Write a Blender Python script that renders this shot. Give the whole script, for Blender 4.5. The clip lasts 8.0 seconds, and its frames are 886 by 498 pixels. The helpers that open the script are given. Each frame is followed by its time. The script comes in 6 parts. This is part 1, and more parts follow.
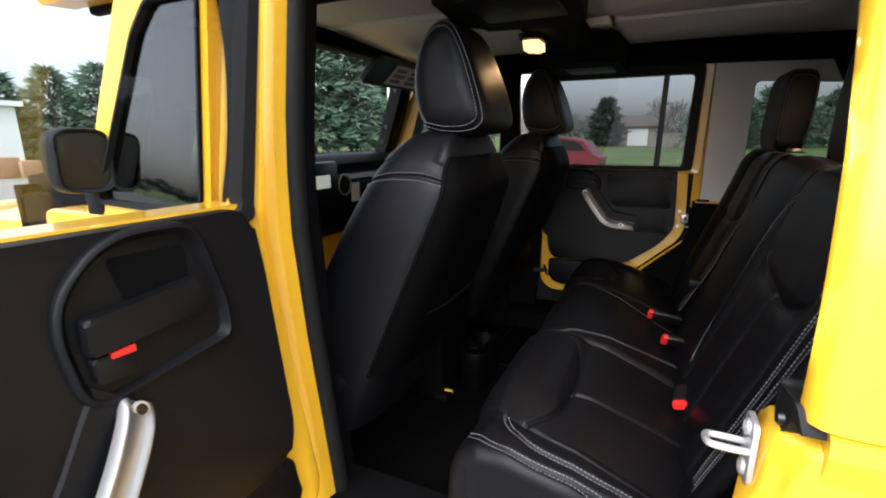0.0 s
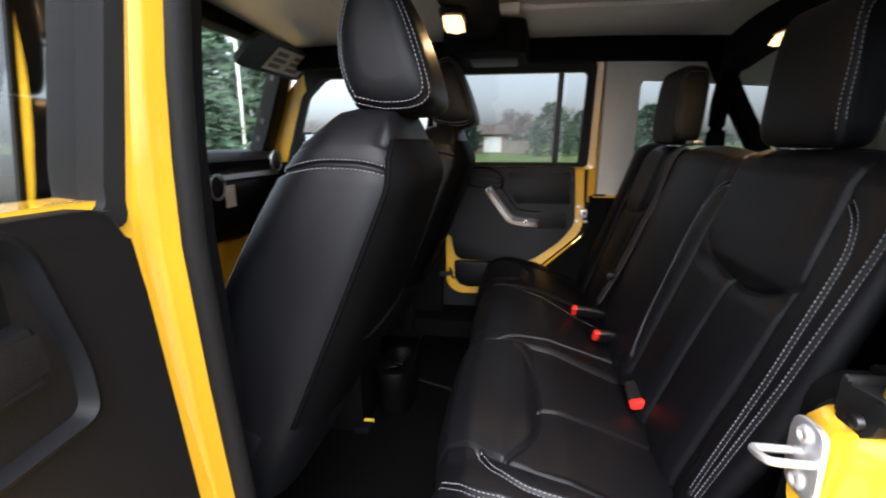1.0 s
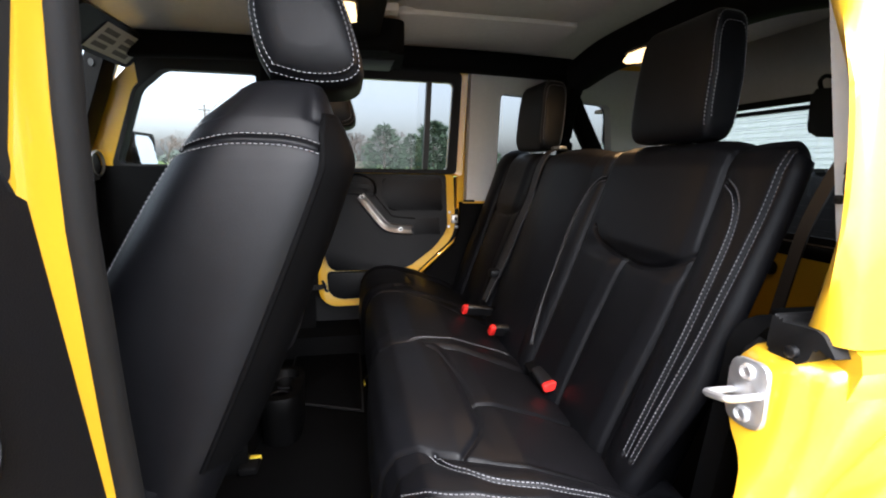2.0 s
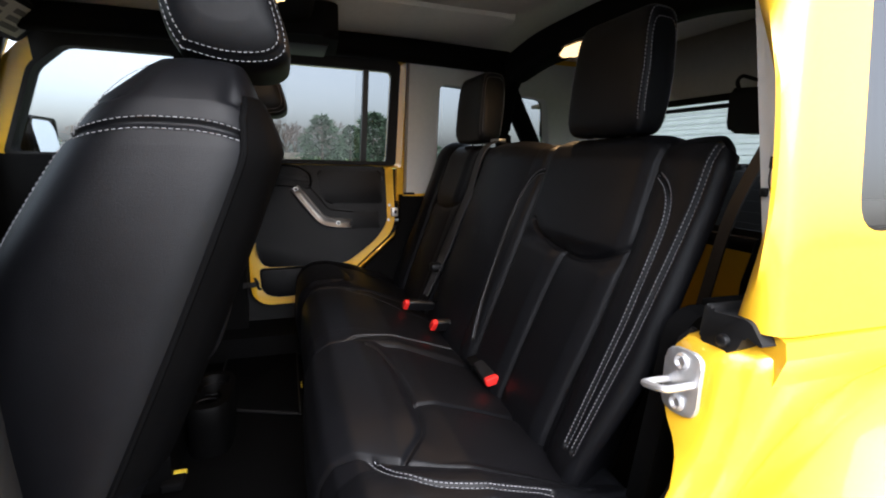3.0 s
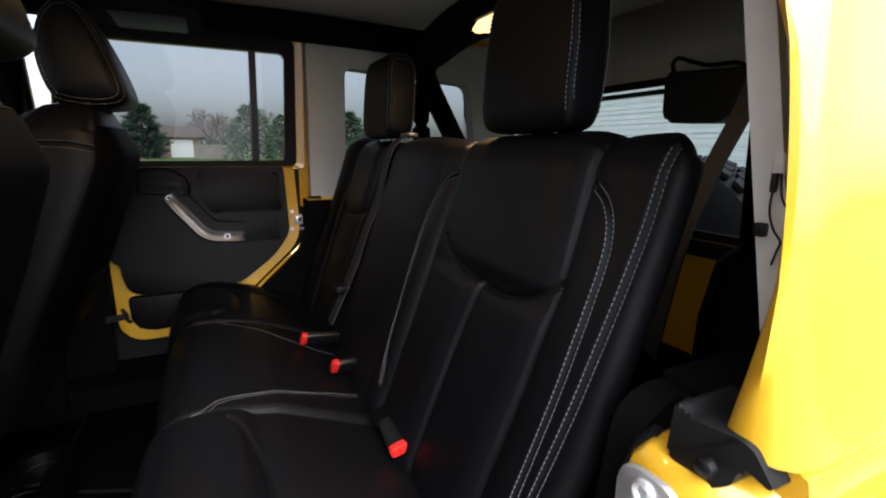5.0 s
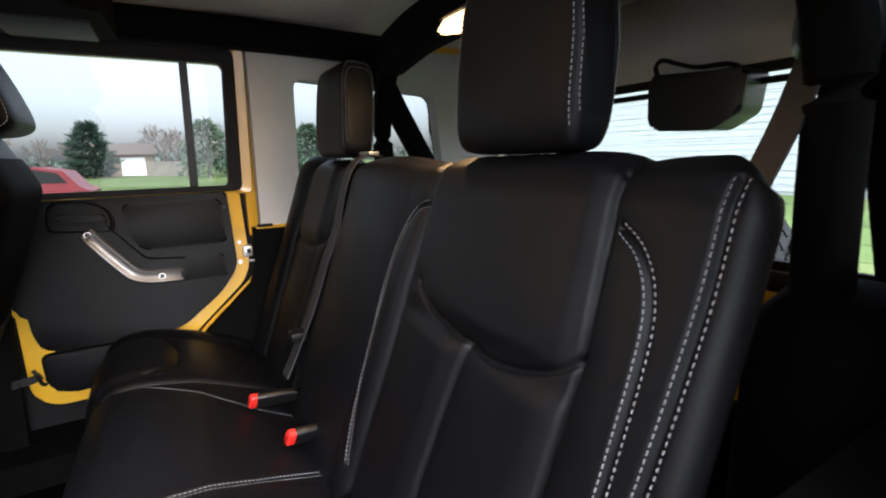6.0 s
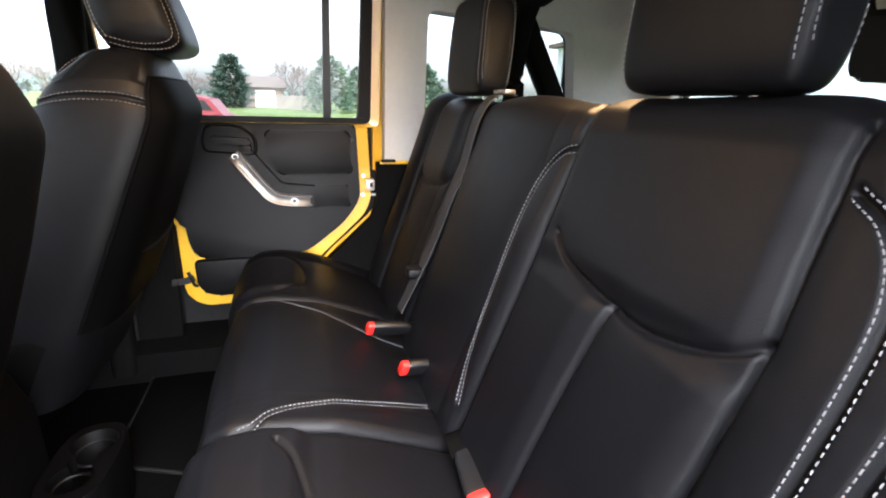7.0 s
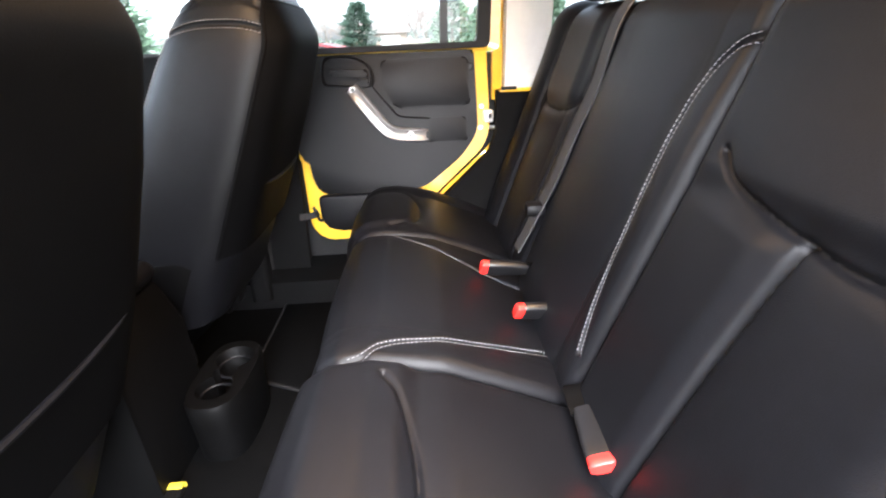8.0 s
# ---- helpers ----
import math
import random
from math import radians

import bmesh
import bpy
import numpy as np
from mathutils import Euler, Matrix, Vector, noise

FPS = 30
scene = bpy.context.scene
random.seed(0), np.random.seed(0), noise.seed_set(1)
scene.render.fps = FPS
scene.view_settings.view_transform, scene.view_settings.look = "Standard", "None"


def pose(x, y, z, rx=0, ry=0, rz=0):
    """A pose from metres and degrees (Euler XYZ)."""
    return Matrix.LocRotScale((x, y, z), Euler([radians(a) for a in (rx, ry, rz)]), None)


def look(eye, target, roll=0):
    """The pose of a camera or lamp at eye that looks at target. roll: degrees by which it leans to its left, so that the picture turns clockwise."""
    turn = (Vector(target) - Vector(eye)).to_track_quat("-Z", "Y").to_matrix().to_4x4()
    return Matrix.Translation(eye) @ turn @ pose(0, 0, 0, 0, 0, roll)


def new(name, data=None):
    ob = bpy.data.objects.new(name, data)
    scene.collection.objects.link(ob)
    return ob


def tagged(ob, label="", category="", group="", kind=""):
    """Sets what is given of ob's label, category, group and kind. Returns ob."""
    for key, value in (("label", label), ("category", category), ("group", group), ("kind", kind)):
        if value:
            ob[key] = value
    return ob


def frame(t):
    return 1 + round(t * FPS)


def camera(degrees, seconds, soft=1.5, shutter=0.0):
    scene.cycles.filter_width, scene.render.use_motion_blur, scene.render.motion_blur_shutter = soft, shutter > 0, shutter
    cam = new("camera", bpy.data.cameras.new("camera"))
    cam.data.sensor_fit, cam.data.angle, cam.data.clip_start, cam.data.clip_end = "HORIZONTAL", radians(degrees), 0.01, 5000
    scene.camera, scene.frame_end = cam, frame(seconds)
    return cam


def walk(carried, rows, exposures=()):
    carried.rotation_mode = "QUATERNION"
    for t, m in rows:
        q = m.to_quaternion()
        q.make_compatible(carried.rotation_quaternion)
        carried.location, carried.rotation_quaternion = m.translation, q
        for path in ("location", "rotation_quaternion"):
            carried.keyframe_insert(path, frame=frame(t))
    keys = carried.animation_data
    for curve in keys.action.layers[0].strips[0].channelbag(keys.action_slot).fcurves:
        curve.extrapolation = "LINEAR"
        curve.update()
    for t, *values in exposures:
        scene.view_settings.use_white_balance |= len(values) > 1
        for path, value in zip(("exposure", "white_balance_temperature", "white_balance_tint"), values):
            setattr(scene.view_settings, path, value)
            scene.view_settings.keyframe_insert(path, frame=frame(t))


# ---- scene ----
cam = camera(87.0, 8.0, soft=1.9, shutter=0.3)
PATH = [
    (0, (-1.357, 0.108, 1.365), (0.402, 0.934, 0.894), -0.35),
    (0.5, (-1.258, 0.166, 1.346), (0.532, 0.885, 0.820), 0.01),
    (1, (-1.239, 0.294, 1.321), (0.688, 0.591, 0.876), -0.03),
    (1.5, (-1.205, 0.403, 1.282), (0.752, 0.220, 0.912), -0.94),
    (2, (-1.197, 0.449, 1.261), (0.732, 0.060, 0.907), 1.02),
    (2.2, (-1.192, 0.443, 1.269), (0.725, 0.008, 0.896), 0.73),
    (3.3, (-1.159, 0.437, 1.256), (0.686, -0.236, 0.877), 1.34),
    (3.5, (-1.154, 0.439, 1.263), (0.685, -0.242, 0.869), 0.53),
    (4, (-1.128, 0.405, 1.270), (0.682, -0.340, 0.862), 0.02),
    (4.2, (-1.101, 0.373, 1.277), (0.677, -0.411, 0.802), -0.55),
    (5.3, (-0.924, 0.220, 1.286), (0.825, -0.686, 0.941), 0.92),
    (5.5, (-0.892, 0.194, 1.282), (0.843, -0.755, 0.987), 0.90),
    (6, (-0.820, 0.200, 1.310), (0.881, -0.778, 0.922), -1.41),
    (6.5, (-0.782, 0.242, 1.312), (1.013, -0.439, 0.754), -0.87),
    (7, (-0.767, 0.233, 1.296), (1.053, -0.340, 0.696), 1.75),
    (7.5, (-0.717, 0.215, 1.264), (1.130, -0.114, 0.571), -1.65),
    (8, (-0.697, 0.214, 1.247), (1.129, 0.155, 0.432), -2.55),
]
EXPOSURES = [(0.0, 1.55), (1.0, 2.2), (1.5, 2.6), (2.0, 2.4), (3.4, 1.8), (4.1, 1.55), (5.3, 1.8), (6.0, 2.8), (6.5, 3.4), (7.0, 3.75), (7.5, 4.1), (8.0, 4.55)]
EXPOSURES = [(t, stops, 6100, 12) for t, stops in EXPOSURES]
walk(cam, [(t, look(eye, target, roll)) for t, eye, target, roll in PATH], EXPOSURES)

# ---- light ----
world = bpy.data.worlds.new("overcast_sky")
scene.world = world
world.use_nodes = True
wn = world.node_tree
wn.nodes.clear()
sky = wn.nodes.new("ShaderNodeTexSky")
sky.sky_type, sky.sun_disc = "NISHITA", False
sky.sun_elevation, sky.sun_rotation = radians(48), radians(267)
sky.air_density, sky.dust_density, sky.ozone_density = 1.0, 4.0, 1.0
grey = wn.nodes.new("ShaderNodeHueSaturation")
grey.inputs["Saturation"].default_value = 0.40
back = wn.nodes.new("ShaderNodeBackground")
back.inputs["Strength"].default_value = 0.15
out = wn.nodes.new("ShaderNodeOutputWorld")
wn.links.new(sky.outputs[0], grey.inputs["Color"])
wn.links.new(grey.outputs[0], back.inputs["Color"])
wn.links.new(back.outputs[0], out.inputs["Surface"])

sun_data = bpy.data.lights.new("sun", "SUN")
sun_data.energy, sun_data.angle, sun_data.color = 1.5, radians(75), (0.96, 0.98, 1.0)
sun = new("sun", sun_data)
sun.matrix_world = look((-8, -0.4, 9), (0, 0, 0))


# ---- materials ----
def material(name, colour, rough=0.5, metal=0.0, coarse=None, fine=None, spread=0.15, bump=0.0, bump_scale=400.0, cells=False,
             coat=0.0, rough_spread=0.1, second=None, second_scale=8.0, second_at=(0.5, 0.7), specular=0.5):
    """A surface with colour varied at two scales, uneven roughness and fine relief."""
    m = bpy.data.materials.new(name)
    m.use_nodes = True
    t = m.node_tree
    p = t.nodes["Principled BSDF"]
    n = t.nodes.new
    link = t.links.new
    pos = n("ShaderNodeTexCoord").outputs["Object"]
    a, b = n("ShaderNodeTexNoise"), n("ShaderNodeTexNoise")
    a.inputs["Scale"].default_value, b.inputs["Scale"].default_value = coarse or 3.0, fine or 60.0
    a.inputs["Detail"].default_value, b.inputs["Detail"].default_value = 4.0, 3.0
    link(pos, a.inputs["Vector"])
    link(pos, b.inputs["Vector"])
    add = n("ShaderNodeMath")
    add.operation = "ADD"
    link(a.outputs[0], add.inputs[0])
    link(b.outputs[0], add.inputs[1])
    ramp = n("ShaderNodeMapRange")
    ramp.inputs["From Min"].default_value, ramp.inputs["From Max"].default_value = 0.6, 1.4
    ramp.inputs["To Min"].default_value, ramp.inputs["To Max"].default_value = 1 - spread, 1 + spread
    link(add.outputs[0], ramp.inputs["Value"])
    tint = n("ShaderNodeVectorMath")
    tint.operation = "SCALE"
    tint.inputs[0].default_value = colour[:3]
    link(ramp.outputs[0], tint.inputs["Scale"])
    last = tint.outputs[0]
    if second:
        s = n("ShaderNodeTexNoise")
        s.inputs["Scale"].default_value, s.inputs["Detail"].default_value = second_scale, 6.0
        link(pos, s.inputs["Vector"])
        cut = n("ShaderNodeMapRange")
        cut.inputs["From Min"].default_value, cut.inputs["From Max"].default_value = second_at
        link(s.outputs[0], cut.inputs["Value"])
        mix = n("ShaderNodeMix")
        mix.data_type = "RGBA"
        link(cut.outputs[0], mix.inputs["Factor"])
        link(last, mix.inputs["A"])
        mix.inputs["B"].default_value = second
        last = mix.outputs["Result"]
    link(last, p.inputs["Base Color"])
    rr = n("ShaderNodeMapRange")
    rr.inputs["To Min"].default_value, rr.inputs["To Max"].default_value = max(0.02, rough - rough_spread), min(1.0, rough + rough_spread)
    link(a.outputs[0], rr.inputs["Value"])
    link(rr.outputs[0], p.inputs["Roughness"])
    p.inputs["Metallic"].default_value = metal
    p.inputs["Specular IOR Level"].default_value = specular
    p.inputs["Coat Weight"].default_value = coat
    p.inputs["Coat Roughness"].default_value = 0.04
    if bump:
        if cells:
            g = n("ShaderNodeTexVoronoi")
            g.inputs["Scale"].default_value = bump_scale
            link(pos, g.inputs["Vector"])
            height = g.outputs["Distance"]
        else:
            g = n("ShaderNodeTexNoise")
            g.inputs["Scale"].default_value, g.inputs["Detail"].default_value = bump_scale, 3.0
            link(pos, g.inputs["Vector"])
            height = g.outputs[0]
        bm_node = n("ShaderNodeBump")
        bm_node.inputs["Strength"].default_value, bm_node.inputs["Distance"].default_value = bump, 0.6 / bump_scale
        link(height, bm_node.inputs["Height"])
        link(bm_node.outputs[0], p.inputs["Normal"])
    return m


def glass(name, tint, gloss=0.03, ior=1.6):
    """A thin pane: it lets tinted light through and mirrors more at a slant."""
    m = bpy.data.materials.new(name)
    m.use_nodes = True
    t = m.node_tree
    t.nodes.clear()
    n, link = t.nodes.new, t.links.new
    clear, shine, mix, o, fres = n("ShaderNodeBsdfTransparent"), n("ShaderNodeBsdfGlossy"), n("ShaderNodeMixShader"), n("ShaderNodeOutputMaterial"), n("ShaderNodeFresnel")
    clear.inputs["Color"].default_value = tint
    shine.inputs["Roughness"].default_value = gloss
    fres.inputs["IOR"].default_value = ior
    link(fres.outputs[0], mix.inputs["Fac"])
    link(clear.outputs[0], mix.inputs[1])
    link(shine.outputs[0], mix.inputs[2])
    link(mix.outputs[0], o.inputs["Surface"])
    return m


def glow(name, colour, strength):
    m = bpy.data.materials.new(name)
    m.use_nodes = True
    p = m.node_tree.nodes["Principled BSDF"]
    p.inputs["Base Color"].default_value = (0.3, 0.28, 0.22, 1)
    p.inputs["Emission Color"].default_value = colour
    p.inputs["Emission Strength"].default_value = strength
    return m


LEATHER = material("black_leather", (0.0036, 0.0037, 0.0047, 1), 0.44, spread=0.3, bump=0.30, bump_scale=1000, cells=True, rough_spread=0.07, specular=0.185)
# rear panels, and a darker leather that paints shade on the passenger skirt
LEATHER_BACK_SHADED = material("black_vinyl_and_shade", (0.0010, 0.0010, 0.0012, 1), 0.65, spread=0.25, bump=0.1, bump_scale=700, cells=True, specular=0.06)
PLASTIC = material("black_plastic", (0.0034, 0.0035, 0.0045, 1), 0.5, spread=0.15, bump=0.2, bump_scale=800, cells=True, specular=0.22)
PLASTIC_FINE = material("satin_black_plastic", (0.0048, 0.0048, 0.0055, 1), 0.38, spread=0.12, bump=0.08, bump_scale=600)
RUBBER = material("black_rubber", (0.008, 0.008, 0.0085, 1), 0.65, spread=0.2, bump=0.1, bump_scale=300, specular=0.25)
PADDING = material("black_foam_padding", (0.0022, 0.0022, 0.0024, 1), 0.85, spread=0.2, bump=0.2, bump_scale=300, specular=0.10)
MOULDED = material("moulded_black_plastic", (0.0012, 0.0012, 0.0013, 1), 0.55, spread=0.2, bump=0.1, bump_scale=500, specular=0.10)
CARPET = material("black_carpet", (0.0013, 0.0013, 0.0014, 1), 0.95, spread=0.4, bump=0.8, bump_scale=450, specular=0.05)
PAINT = material("yellow_car_paint", (0.86, 0.485, 0.024, 1), 0.32, coat=1.0, spread=0.03, rough_spread=0.03, bump=0.02, bump_scale=900)
SILVER = material("satin_silver_trim", (0.37, 0.367, 0.36, 1), 0.42, metal=0.7, spread=0.06, bump=0.03, bump_scale=900)
STEEL = material("zinc_steel", (0.74, 0.74, 0.75, 1), 0.42, metal=0.8, spread=0.12, bump=0.1, bump_scale=200)
THREAD = material("grey_white_thread", (0.19, 0.19, 0.2, 1), 0.8, spread=0.15)
RED = material("red_plastic", (0.65, 0.02, 0.015, 1), 0.4, spread=0.06)
BELT = material("black_webbing", (0.02, 0.02, 0.022, 1), 0.6, spread=0.2, bump=0.5, bump_scale=500)
HEADLINER = material("beige_headliner", (0.78, 0.74, 0.66, 1), 0.85, spread=0.06, bump=0.15, bump_scale=600)
LINER = material("light_grey_liner", (0.62, 0.61, 0.585, 1), 0.8, spread=0.05, bump=0.15, bump_scale=500)
TINTED = glass("tinted_glass", (0.27, 0.285, 0.29, 1))
PRIVACY = glass("privacy_glass", (0.27, 0.285, 0.29, 1), 0.03, 2.3)
LIGHT_TINT = glass("lightly_tinted_glass", (0.50, 0.53, 0.54, 1))
CLEAR = glass("clear_glass", (0.86, 0.9, 0.88, 1))
MIRROR = material("mirror_glass", (0.75, 0.77, 0.78, 1), 0.03, metal=1.0, spread=0.02, rough_spread=0.01)
PAPER = material("white_paper", (0.75, 0.74, 0.70, 1), 0.8, spread=0.04)
PRINT = material("grey_print", (0.22, 0.22, 0.22, 1), 0.8)
LENS = glow("lamp_lens", (1.0, 0.62, 0.27, 1), 0.65)
ASPHALT = material("worn_asphalt", (0.17, 0.168, 0.165, 1), 0.9, coarse=0.5, fine=30, spread=0.3, bump=0.5, bump_scale=60)
GRASS = material("spring_lawn", (0.10, 0.16, 0.035, 1), 0.95, coarse=0.15, fine=2.0, spread=0.35, bump=0.8, bump_scale=20,
                 second=(0.17, 0.18, 0.07, 1), second_scale=0.35)


# ---- mesh helpers ----
PLACE = {}


def thing(name, at=(0, 0, 0), label="", category="", group="", kind=""):
    ob = new(name)
    ob.empty_display_size = 0.1
    ob.location = at
    PLACE[ob] = Matrix.Translation(at)
    return tagged(ob, label, category, group, kind)


def finish(name, bm, mat, angle=40.0):
    bmesh.ops.recalc_face_normals(bm, faces=bm.faces)
    me = bpy.data.meshes.new(name)
    bm.to_mesh(me)
    bm.free()
    me.materials.append(mat)
    me.polygons.foreach_set("use_smooth", [True] * len(me.polygons))
    me.set_sharp_from_angle(angle=radians(angle))
    return me


def part(name, bm, mat, parent, label="", angle=40.0):
    ob = new(name, finish(name, bm, mat, angle))
    ob.parent = parent
    ob.matrix_parent_inverse = PLACE[parent].inverted()
    PLACE[ob] = Matrix.Identity(4)
    if label:
        ob["label"] = label
    return ob


def single(name, bm, mat, label, category, group="", kind="", angle=40.0):
    ob = new(name, finish(name, bm, mat, angle))
    PLACE[ob] = Matrix.Identity(4)
    return tagged(ob, label, category, group, kind)


def sheet(bm, rows, close_u=False, close_v=False):
    """Faces over a grid of points, row by row."""
    vs = [[bm.verts.new(p) for p in row] for row in rows]
    nv, nu = len(vs), len(vs[0])
    for j in range(nv if close_v else nv - 1):
        for i in range(nu if close_u else nu - 1):
            bm.faces.new((vs[j][i], vs[j][(i + 1) % nu], vs[(j + 1) % nv][(i + 1) % nu], vs[(j + 1) % nv][i]))
    return vs


def loft(bm, rings, caps=True):
    vs = sheet(bm, rings, close_u=True)
    if caps:
        bm.faces.new(vs[0][::-1])
        bm.faces.new(vs[-1])
    return bm


def box(bm, lo, hi, bevel=0.0, steps=2):
    x0, y0, z0 = lo
    x1, y1, z1 = hi
    vs = [bm.verts.new(p) for p in ((x0, y0, z0), (x1, y0, z0), (x1, y1, z0), (x0, y1, z0), (x0, y0, z1), (x1, y0, z1), (x1, y1, z1), (x0, y1, z1))]
    fs = [bm.faces.new([vs[i] for i in f]) for f in ((0, 3, 2, 1), (4, 5, 6, 7), (0, 1, 5, 4), (1, 2, 6, 5), (2, 3, 7, 6), (3, 0, 4, 7))]
    if bevel:
        es = list({e for f in fs for e in f.edges})
        bmesh.ops.bevel(bm, geom=es, offset=bevel, segments=steps, affect="EDGES", profile=0.5)
    return bm


def thicken(bm, depth):
    """Gives a sheet of faces a second layer."""
    bm.normal_update()
    bmesh.ops.solidify(bm, geom=bm.faces[:], thickness=depth)


def rounded(points, r, n=5):
    """A closed outline in 2D with its corners rounded."""
    res, m = [], len(points)
    for i in range(m):
        a, b, c = (Vector(points[k % m]) for k in (i - 1, i, i + 1))
        u, v = (a - b), (c - b)
        ri = r[i] if isinstance(r, (list, tuple)) else r
        d = min(ri, 0.45 * u.length, 0.45 * v.length)
        p, q = b + u.normalized() * d, b + v.normalized() * d
        for k in range(n + 1):
            s = k / n
            res.append(tuple((1 - s) ** 2 * p + 2 * s * (1 - s) * b + s * s * q))
    return res


def slab(bm, outline, lift, bevel=0.0, steps=2):
    """A 2D outline given thickness: lift(u, v, w) places a point, w from 0 to 1."""
    lo = [bm.verts.new(lift(u, v, 0.0)) for u, v in outline]
    hi = [bm.verts.new(lift(u, v, 1.0)) for u, v in outline]
    m = len(lo)
    for i in range(m):
        bm.faces.new((lo[i], lo[(i + 1) % m], hi[(i + 1) % m], hi[i]))
    f0, f1 = bm.faces.new(lo[::-1]), bm.faces.new(hi)
    if bevel:
        bmesh.ops.bevel(bm, geom=list(f1.edges), offset=bevel, segments=steps, affect="EDGES", profile=0.5)
    return bm


def rail(bm, path, profile, normal, closed=False):
    """A profile (side, out) swept along a path; out points along normal, which may be one vector or one for each point."""
    pts = [Vector(p) for p in path]
    m, rings = len(pts), []
    for i, p in enumerate(pts):
        a = pts[(i - 1) % m] if closed or i else p
        b = pts[(i + 1) % m] if closed or i < m - 1 else p
        n = Vector(normal[i] if isinstance(normal, list) else normal).normalized()
        d0, d1 = (p - a), (b - p)
        tan = (d0.normalized() if d0.length else Vector()) + (d1.normalized() if d1.length else Vector())
        tan.normalize()
        side = tan.cross(n).normalized()
        cosine = 1.0
        if d0.length and d1.length:
            cosine = max(0.5, tan.dot(d1.normalized()))
        rings.append([p + side * (u / cosine) + n * v for u, v in profile])
    if closed:
        sheet(bm, rings, close_u=True, close_v=True)
    else:
        loft(bm, rings)
    return bm


def tube(bm, path, r, n=10, ends=True):
    pts = [Vector(p) for p in path]
    rings, up = [], None
    for i, p in enumerate(pts):
        tan = (pts[min(i + 1, len(pts) - 1)] - pts[max(i - 1, 0)]).normalized()
        if up is None:
            up = tan.orthogonal().normalized()
        up = (up - tan * up.dot(tan)).normalized()
        w = tan.cross(up)
        ri = r[i] if isinstance(r, (list, tuple)) else r
        rings.append([p + (up * math.cos(a) + w * math.sin(a)) * ri for a in (2 * math.pi * k / n for k in range(n))])
    return loft(bm, rings, ends)


def curve(points, n=8):
    """A smooth line through points (Catmull-Rom)."""
    p = [Vector(q) for q in points]
    p = [p[0] * 2 - p[1]] + p + [p[-1] * 2 - p[-2]]
    res = []
    for i in range(1, len(p) - 2):
        a, b, c, d = p[i - 1 : i + 3]
        for k in range(n):
            t = k / n
            res.append(0.5 * (2 * b + (c - a) * t + (2 * a - 5 * b + 4 * c - d) * t * t + (3 * b - a - 3 * c + d) * t**3))
    res.append(p[-2])
    return res


def ramp_between(table, v):
    for (a, p), (b, q) in zip(table, table[1:]):
        if v <= b:
            s = max(0.0, (v - a) / (b - a))
            return p + (q - p) * s
    return table[-1][1]


def ellipse_ring(centre, ux, uy, a, b, power=2.0, n=32):
    ring = []
    for k in range(n):
        t = 2 * math.pi * k / n
        c, s = math.cos(t), math.sin(t)
        ring.append(centre + ux * (a * math.copysign(abs(c) ** (2 / power), c)) + uy * (b * math.copysign(abs(s) ** (2 / power), s)))
    return ring


def dashes(bm, pts, normals, length=0.0045, gap=0.0024, width=0.0012, high=0.0005):
    """Stitches laid along a line on a surface."""
    pts = [Vector(p) for p in pts]
    travelled, nxt, on = 0.0, 0.0, None
    samples, run = [], 0.0
    for i in range(len(pts) - 1):
        seg = pts[i + 1] - pts[i]
        l = seg.length
        if l < 1e-6:
            continue
        while nxt <= run + l:
            s = (nxt - run) / l
            samples.append((pts[i] + seg * s, seg / l, Vector(normals[i]).lerp(Vector(normals[i + 1]), s).normalized()))
            nxt += length + gap
        run += l
    for p, d, n in samples:
        w = n.cross(d).normalized() * width * 0.5
        a, b = p, p + d * length
        h = n * high
        ring0 = [a - w - h * 0.5, a + w - h * 0.5]
        vs = [bm.verts.new(q) for q in (a - w - h, a + w - h, b + w - h, b - w - h, a - w * 0.6 + h + d * 0.0009, a + w * 0.6 + h + d * 0.0009, b + w * 0.6 + h - d * 0.0009, b - w * 0.6 + h - d * 0.0009)]
        for f in ((4, 5, 6, 7), (0, 1, 5, 4), (1, 2, 6, 5), (2, 3, 7, 6), (3, 0, 4, 7)):
            bm.faces.new([vs[i] for i in f])
    return bm


# ---- car: setting of the interior ----
# x runs across the car to the passenger side, y to its bonnet, z up.
SIDE = [(0.40, 0.63), (0.52, 0.645), (0.74, 0.672), (1.0, 0.705), (1.2, 0.724), (1.35, 0.722), (1.58, 0.69), (1.75, 0.665)]


def jamb(z, out=0.0):
    """Half the width of the body at a height, at the inner lip of the doorways."""
    return ramp_between(SIDE, z) + out


def body_lift(sign, inner, outer):
    """Places (y, z) outlines on the side of the body between two offsets."""
    return lambda y, z, w: (sign * jamb(z, inner + (outer - inner) * w), y, z)


body = thing("car", (0, 0, 0.3), "bright yellow off-road car with hard top and one open rear door", "car")


